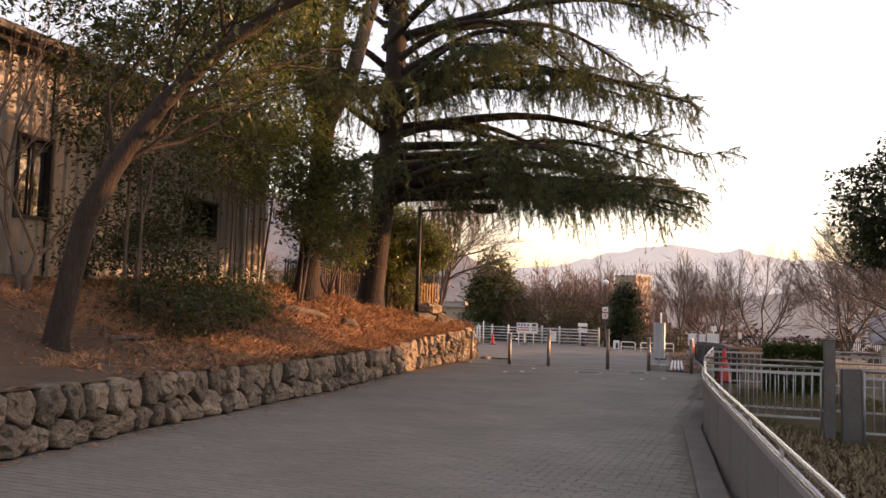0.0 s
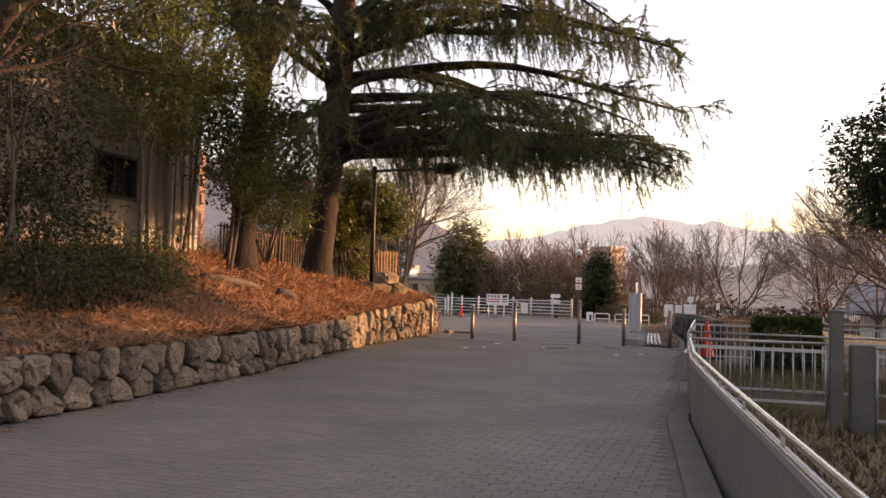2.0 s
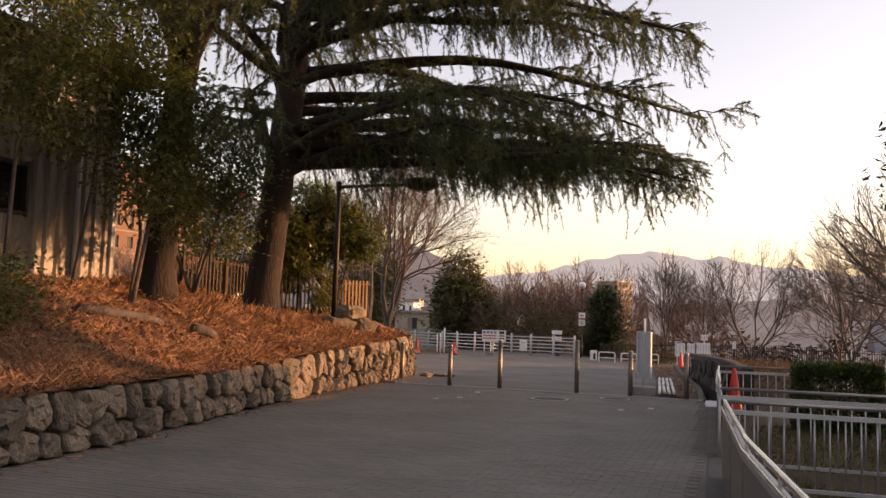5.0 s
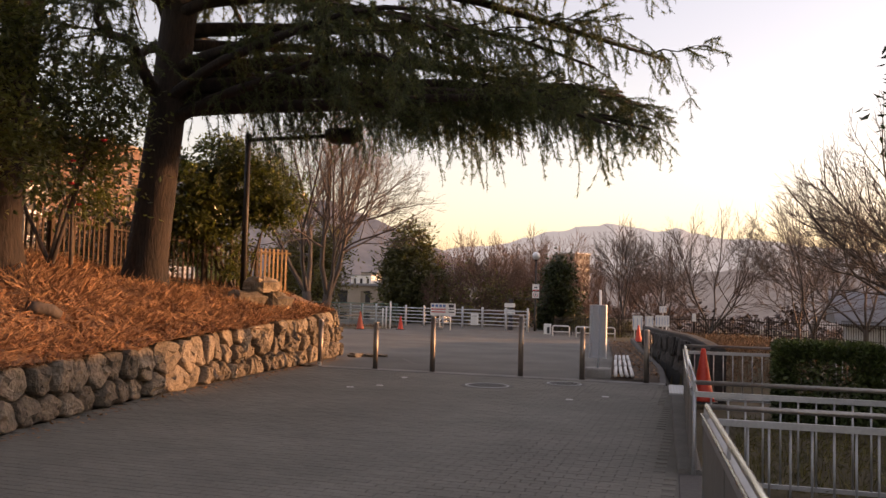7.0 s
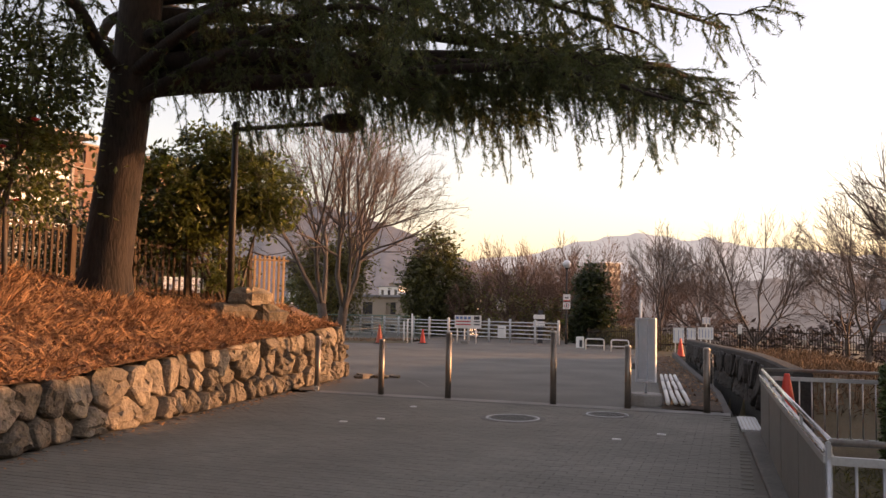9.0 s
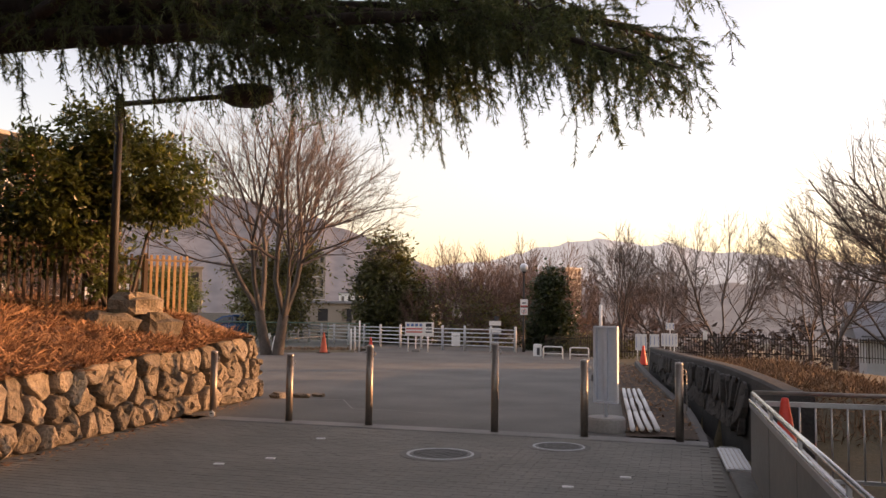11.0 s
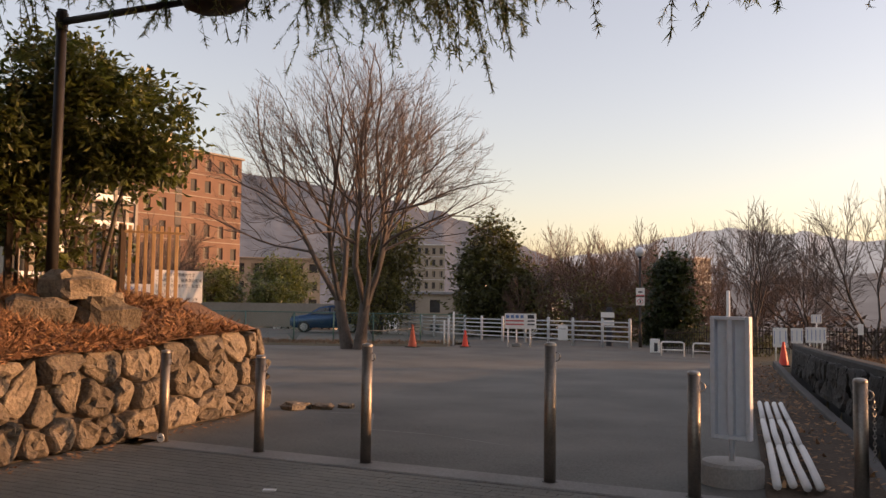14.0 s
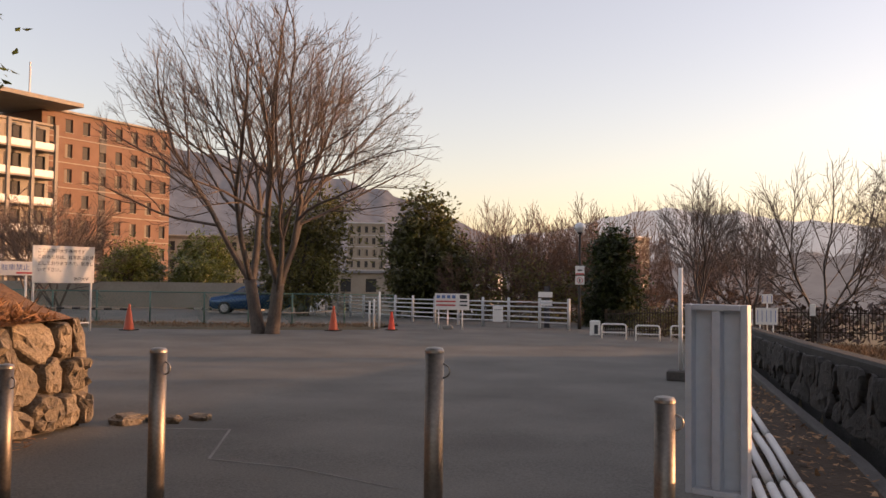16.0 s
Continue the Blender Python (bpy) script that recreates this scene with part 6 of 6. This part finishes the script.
# haze tone painted by glow; also covers the bright band below the ridge
M_HAZE = glow("slope_haze_glow", (0.075, 0.068, 0.067), (0.115, 0.104, 0.102), 0.50)
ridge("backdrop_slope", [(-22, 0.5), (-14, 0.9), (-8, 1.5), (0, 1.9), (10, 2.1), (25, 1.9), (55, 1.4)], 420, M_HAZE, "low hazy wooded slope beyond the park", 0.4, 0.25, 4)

# ---- more planting ----
DARKTREE = "olive green evergreen tree beyond the car park"
e = leaf_tree("evergreen_tree", (-35, 78, -1.5), 3, [((0, 0, 3.4), (2.8, 2.4, 2.2)), ((0.5, 0, 5.2), (1.8, 1.8, 1.2))], 5000, 0.34, M_LEAF, 41, DARKTREE, radius=0.16, clump=0.7)
for x, y, s in ((-44, 69, 0.9), (-40.2, 72, 0.75), (-47, 82, 1.1), (-52, 79, 0.9), (-25, 82, 0.8)):
    copy_thing(e, pose(x, y, -1.6, 0, 0, x * 31) @ Matrix.Scale(s, 4))
sb = bare_tree((-36.5, 55, -0.8), 7.5, 8.0, 2, 6, 3, 45, "small leafless tree in front of the brick building", 0.12, 0.8, 5, 0.014, 0.8)
copy_thing(sb, pose(-43.5, 60, -1, 0, 0, 130) @ Matrix.Scale(1.1, 4))
bb2 = bare_tree((-14.0, 63, -1.2), 7.4, 5.2, 2, 7, 3, 46, "brown leafless thicket tree behind the railing", 0.08, 0.6, 5, 0.013, 0.7, 0.0, M_BROWNTWIG)
for x, y, s, r in ((-12, 61, 0.9, 50), (-10.6, 65, 1.0, 140), (-16, 68, 1.1, 210), (-9.2, 62, 0.85, 280), (-13, 70, 1.1, 330), (-11.5, 74, 1.2, 20), (-8.6, 70, 1.1, 75), (-15, 60.5, 0.7, 95), (-7.5, 66, 0.8, 200), (-5, 72, 1.0, 15), (-2.8, 76, 1.0, 160)):
    copy_thing(bb2, pose(x, y, -1.4, 0, 0, r) @ Matrix.Scale(s, 4))
under = leaf_tree("thicket", (-12.5, 60, -1.0), 6, [((0, 0, 1.8), (3.2, 1.6, 1.7)), ((2.5, 1, 1.5), (2.2, 1.5, 1.4)), ((-1.5, 2, 2.6), (2.5, 1.5, 1.8))], 5000, 0.20, M_LEAFOLIVE, 47, "brown olive undergrowth behind the railing", "undergrowth", 0.04, 0.6)
leaf_tree("hedge", (-4.4, 49.5, -0.5), 5, [((0, 0, 0.6), (1.2, 0.5, 0.5)), ((1.4, 0.3, 0.5), (0.8, 0.5, 0.4))], 2500, 0.12, M_LEAFOLIVE, 48, "low brown hedge by the hoop barriers", "hedge", 0.02, 0.3)

def blades(name, count, place, size, material, label, category, seed, flat=0.7, wide=0.05):
    """Dry stalks, each a thin bent blade."""
    rnd = random.Random(seed)
    m = Mesh()
    for i in range(count):
        p = place(rnd)
        if p is None:
            continue
        L = size * rnd.uniform(0.5, 1.4)
        d = Vector((rnd.gauss(0, 1), rnd.gauss(0, 1), abs(rnd.gauss(0, 1)) * (1 - flat) * 2 + 0.05)).normalized()
        s = d.cross(Vector((0, 0, 1))).normalized() * L * wide
        p = Vector(p)
        o = len(m.v)
        m.v += [tuple(p - s), tuple(p + s), tuple(p + d * L * 0.6 + s * 0.7 + Vector((0, 0, L * 0.06))), tuple(p + d * L + Vector((0, 0, -L * 0.02)))]
        m.f += [(o, o + 1, o + 2), (o, o + 2, o + 3)]
    return tagged(part(name, m, material), label, category, "", "stuff")
def on_bank(rnd):
    y = rnd.uniform(7.5, 26.3)
    d = 0.10 + 4.4 * rnd.random() ** 1.4
    x = wall_x(y) - d
    if y < 13 and rnd.random() < (13 - y) / 6:
        return None
    return (x, y, bank_z(x, y) + 0.07 * rough(x, y, 1.1) + 0.035 * rough(x, y, 3.7) + 0.005)
blades("dead_leaves", 16000, on_bank, 0.075, M_LITTER, "curled rust-brown dead leaves over the bank", "leaf litter", 71, 0.55, 0.30)
spots = random.Random(72)
CLUMPS = [p for p in (on_bank(spots) for i in range(420)) if p]
def clump(rnd):
    x, y, z = rnd.choice(CLUMPS)
    x, y = x + rnd.gauss(0, 0.10), y + rnd.gauss(0, 0.12)
    return (x, y, bank_z(x, y) + 0.01) if wall_x(y) - x > 0.15 and y < 26.4 else None
blades("straw_clump", 26000, clump, 0.17, M_STRAW, "matted clumps of dry straw and stalks on the bank", "dry grass", 73, 0.45, 0.016)
blades("dry_grass", 34000, on_bank, 0.105, M_STRAW, "rust-brown dry needles and straw over the bank", "dry grass", 51, 0.85, 0.032)
def tuft(rnd):
    x, y = rnd.choice(((-8.35, 18.7), (-8.2, 18.3), (-8.1, 21.0), (-8.0, 20.5), (-7.4, 20.8), (-8.45, 19.0)))
    x, y = x + rnd.gauss(0, .26), y + rnd.gauss(0, .28)
    return (x, y, bank_z(x, y) + 0.02)
blades("grass_tuft", 5200, tuft, 0.22, M_STRAW, "upright tufts of dry orange grass at the tree foot", "dry grass", 52, 0.3, 0.008)
def cover(rnd):
    y = rnd.uniform(0.5, 15.0)
    x = kerb_x(y) + 0.75 + 4.5 * rnd.random() ** 1.3
    if y > 14.6:
        return None
    return (x, y, ground_z(x, y) + 0.01)
blades("groundcover", 16000, cover, 0.15, M_IVY, "withered brown groundcover below the guard panel", "groundcover", 53, 0.5, 0.10)
def lawn(rnd):
    y = rnd.uniform(15.0, 20.6)
    x = 0.8 + 5.5 * rnd.random()
    return (x, y, ground_z(x, y) + 0.005)
blades("lawn_grass", 14000, lawn, 0.10, M_LEAFOLIVE, "thin green grass behind the bar railing", "grass", 58, 0.35, 0.05)
def bed(rnd):
    y = rnd.uniform(24.2, 44)
    x = dark_x(y) + 0.30 + 2.6 * rnd.random()
    return (x, y, ground_z(x, y) - 0.02)
blades("dry_reeds", 13000, bed, 0.20, M_REED, "tan dry stalks in the bed behind the dark wall", "dry plants", 54, 0.2, 0.035)
def litter(rnd):
    y = rnd.uniform(24.4, 42)
    a, b = asphalt_x(y), ditch_x(y) - 0.12
    x = a + (b - a) * rnd.random()
    return (x, y, lot_z(y) + 0.055)
blades("leaf_litter", 1500, litter, 0.06, M_STRAW, "scattered dry leaves on the soil strip", "leaf litter", 55, 0.9, 0.3)
def verge_grass(rnd):
    i = rnd.randint(0, 3)
    f = rnd.random()
    x, y = GF[i][0] + (GF[i + 1][0] - GF[i][0]) * f, GF[i][1] + (GF[i + 1][1] - GF[i][1]) * f + rnd.uniform(-2.8, 0.5)
    return (x, y, lot_z(y) + 0.05)
blades("verge_grass", 5000, verge_grass, 0.16, M_REED, "yellow winter grass on the verge", "grass", 56, 0.4, 0.06)
def foot_litter(rnd):
    y = rnd.uniform(2, 26)
    return (wall_x(y) + 0.03 + abs(rnd.gauss(0, 0.14)), y, 0.004)
blades("wall_litter", 900, foot_litter, 0.055, M_STRAW, "fallen leaves along the foot of the wall", "leaf litter", 57, 0.95, 0.3)

# logs, boulders and fragments on the bank
def rock(at, s):
    """A worn block of stone, rounded and uneven."""
    m = Mesh()
    for i in range(1, 7):
        for j in range(12):
            a, b = math.pi * i / 7, 2 * math.pi * j / 12
            v = Vector((math.sin(a) * math.cos(b), math.sin(a) * math.sin(b), math.cos(a)))
            k_ = 1 + 0.40 * noise.noise(v * 1.6 + Vector(at)) + 0.22 * noise.noise(v * 4.5 + Vector(at))
            q = Vector([math.copysign(abs(c) ** 0.6, c) for c in v]) * k_
            m.v.append((q.x * s[0], q.y * s[1], q.z * s[2] * 0.85))
    m.f = [(i * 12 + j, (i + 1) * 12 + j, (i + 1) * 12 + (j + 1) % 12, i * 12 + (j + 1) % 12) for i in range(5) for j in range(12)]
    m.f += [tuple(range(12)), tuple(71 - j for j in range(12))]
    return m

def boulder(at, s, label="rounded tan boulder beside the lamp post", name="boulder"):
    ob = tagged(part(name, rock(at, s), M_STONE), label, "rock", "")
    ob.matrix_world = pose(*at, 0, 0, random.Random(at[0] * 13.7 + at[1]).uniform(0, 90))
    return ob
for at, s in (((-7.72, 26.66, 0.24), (0.19, 0.20, 0.30)), ((-7.76, 26.68, 0.76), (0.17, 0.19, 0.27))):
    part("stone", rock(at, s), M_STONE, wall).matrix_world = pose(*at, 0, 0, 12)
for at, s in (((-8.25, 23.75, 1.24), (0.34, 0.28, 0.24)), ((-7.98, 24.35, 1.22), (0.36, 0.32, 0.24)), ((-8.12, 24.15, 1.56), (0.34, 0.26, 0.19)), ((-8.42, 24.62, 1.34), (0.32, 0.26, 0.22)), ((-7.75, 23.6, 1.06), (0.26, 0.15, 0.08))):
    boulder(at, s)
for at, s in (((-7.25, 27.1, -0.02), (0.20, 0.14, 0.09)), ((-6.95, 27.3, -0.02), (0.16, 0.10, 0.06)), ((-6.75, 27.6, -0.03), (0.12, 0.1, 0.05))):
    boulder(at, s, "broken stone fragment lying at the wall end", "stone_fragment")
def log(a, b, r, label):
    d = Vector(b) - Vector(a)
    m = Mesh().tube([Vector((0, 0, 0)), d * 0.3 + Vector((0, 0, 0.02)), d * 0.7 + Vector((0.02, 0, 0.03)), d], [r, r * 0.95, r * 0.9, r * 0.7], 10)
    ob = tagged(part("log", m, M_GREYBARK, None, "", True), label, "log")
    ob.location = a
log((-7.75, 15.0, bank_z(-7.75, 15.0) + 0.07), (-7.55, 16.5, bank_z(-7.55, 16.5) + 0.07), 0.075, "pale cut branch lying on the needle litter")
log((-7.48, 17.15, bank_z(-7.48, 17.2) + 0.05), (-7.30, 17.5, bank_z(-7.3, 17.5) + 0.07), 0.085, "short pale log end on the bank")
log((-7.2, 9.6, bank_z(-7.2, 9.6) + 0.03), (-7.0, 10.4, bank_z(-7.0, 10.4) + 0.03), 0.04, "thin dead branch on the bare soil")

# manholes, ground marks, seams
def manhole(x, y, r, label):
    t = thing("manhole_cover", (x, y, 0.0), label, "manhole")
    part("surround", Mesh().lathe((0, 0, 0), [(r, -0.03), (r, 0.004), (r * 0.98, 0.006), (r * 0.84, 0.006), (r * 0.83, -0.004)], 40), M_KERB, t, "weathered concrete surround")
    part("ring", Mesh().lathe((0, 0, 0), [(r * 0.825, -0.02), (r * 0.82, 0.010), (r * 0.76, 0.010), (r * 0.75, -0.004)], 40), M_GALV, t, "worn bright iron ring")
    part("cover", Mesh().lathe((0, 0, 0), [(r * 0.735, -0.02), (r * 0.735, 0.007), (r * 0.72, 0.009)], 40), M_IRON, t, "worn patterned iron cover")
    for i in range(-6, 7):
        w = 2 * math.sqrt(max(0, (r * 0.66) ** 2 - (i * r * 0.10) ** 2))
        part("rib", Mesh().box((0, i * r * 0.10, 0.010), (w, r * 0.04, 0.005)), M_IRON, t)
manhole(-2.86, 22.2, 0.44, "round iron manhole cover in a concrete ring")
manhole(-1.74, 23.15, 0.36, "round iron manhole cover with fine ribs")
for x, y, r in ((-4.73, 20.89, 10), (-4.41, 21.34, 0), (-4.49, 22.74, 20), (-1.33, 20.96, 8), (-0.88, 21.57, 0)):
    tagged(part("ground_marker", Mesh().box((x, y, 0.004), (0.10, 0.055, 0.012), r, 0.003), M_WHITE), "small white marker set in the paving", "marker", "paving markers")
m = Mesh()
sp = [(-6.9, 26.9), (-6.1, 27.2), (-5.4, 25.9), (-4.6, 25.9), (-3.6, 25.6)]
for a, b in zip(sp, sp[1:]):
    d = (Vector(b) - Vector(a)).normalized()
    nv = Vector((-d.y, d.x)) * 0.012
    o = len(m.v)
    for p, s in ((a, -1), (b, -1), (b, 1), (a, 1)):
        m.v.append((p[0] + nv.x * s, p[1] + nv.y * s, lot_z(p[1]) + 0.004))
    m.f.append((o, o + 1, o + 2, o + 3))
setting("asphalt_seam", m, M_CONCRETE, "pale seam of an old asphalt patch", "seam")
t = thing("drain_grating", (0.12, 22.7, 0.045), "pale ribbed steel drain cover beside the panel", "drain cover", "", 2.4)
part("plate", Mesh().box((0, 0, 0.0), (0.24, 1.3, 0.03), 0, 0.004), M_GALV, t)
for i in range(5):
    part("rib", Mesh().box((-0.09 + 0.045 * i, 0, 0.018), (0.012, 1.26, 0.01)), M_STEEL, t)

# ---- pieces last: wall stones and pavers ----
rnd = random.Random(101)
def on_wall(s, z):
    y = -2.0 + s
    x = wall_x(y)
    dx = (wall_x(y + 0.2) - wall_x(y - 0.2)) / 0.4
    return pose(x - 0.22 - 0.06 * z, y, z, 0, 0, math.degrees(math.atan2(-dx, 1.0)))
lay_stones(wall, 28.75, on_wall, lambda s: wall_top(-2.0 + s) + 0.01, rnd, M_STONE)
def on_end(s, z):
    return pose(-7.90 - s, 26.76 + 0.07 * s, z, 0, 0, 90 - 4)
lay_stones(wall_end, 3.0, on_end, lambda s: 1.02, rnd, M_STONE)
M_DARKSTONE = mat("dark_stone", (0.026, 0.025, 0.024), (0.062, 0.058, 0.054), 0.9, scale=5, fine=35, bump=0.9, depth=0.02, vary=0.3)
def on_dark(s, z):
    y = 24.5 + s
    return pose(dark_x(y) - 0.02 - 0.05 * (1 - z), y, z, 0, 0, 180 - math.degrees(math.atan((dark_x(y + 0.4) - dark_x(y - 0.4)) / 0.8)))
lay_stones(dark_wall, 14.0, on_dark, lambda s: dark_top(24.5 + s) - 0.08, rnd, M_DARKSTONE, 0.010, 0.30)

# pavers in running bond; those of one stretch are single pieces
PW, PL, GAP = 0.20, 0.10, 0.004
joined = Mesh()
single = Mesh().box((0, 0, 0), (PW - GAP, PL - GAP, 0.05), 0, 0.004).data("paver", M_PAVER1)
count = 0
row = 0
y = -1.0
rnd = random.Random(202)
while y < 23.72:
    x0, x1 = wall_x(y) + 0.02, kerb_x(y) - 0.02
    x = -8.0 + (PW / 2 if row % 2 else 0)
    while x < x1:
        if x - PW / 2 > x0 - 0.12 and x + PW / 2 < x1 + 0.02:
            dz = rnd.uniform(-0.0012, 0.0012)
            if -1.6 < x < -0.2 and 17.0 < y < 21.0 and count < 290:
                ob = part("paver", single, None, path)
                ob.location = (x, y, -0.025 + dz)
                count += 1
            else:
                a, b, c, d = x - PW / 2 + GAP / 2, x + PW / 2 - GAP / 2, y - PL / 2 + GAP / 2, y + PL / 2 - GAP / 2
                o = len(joined.v)
                z = dz
                e = 0.0025
                joined.v += [(a, c, -0.010), (b, c, -0.012), (b, d, -0.012), (a, d, -0.012), (a + e, c + e, z), (b - e, c + e, z), (b - e, d - e, z), (a + e, d - e, z)]
                joined.f += [(o + 4, o + 5, o + 6, o + 7), (o, o + 1, o + 5, o + 4), (o + 1, o + 2, o + 6, o + 5), (o + 2, o + 3, o + 7, o + 6), (o + 3, o, o + 4, o + 7)]
        x += PW
    y += PL
    row += 1
rest = part("pavers", joined, M_PAVER, path)
tagged(rest, "", "", "", "stuff")
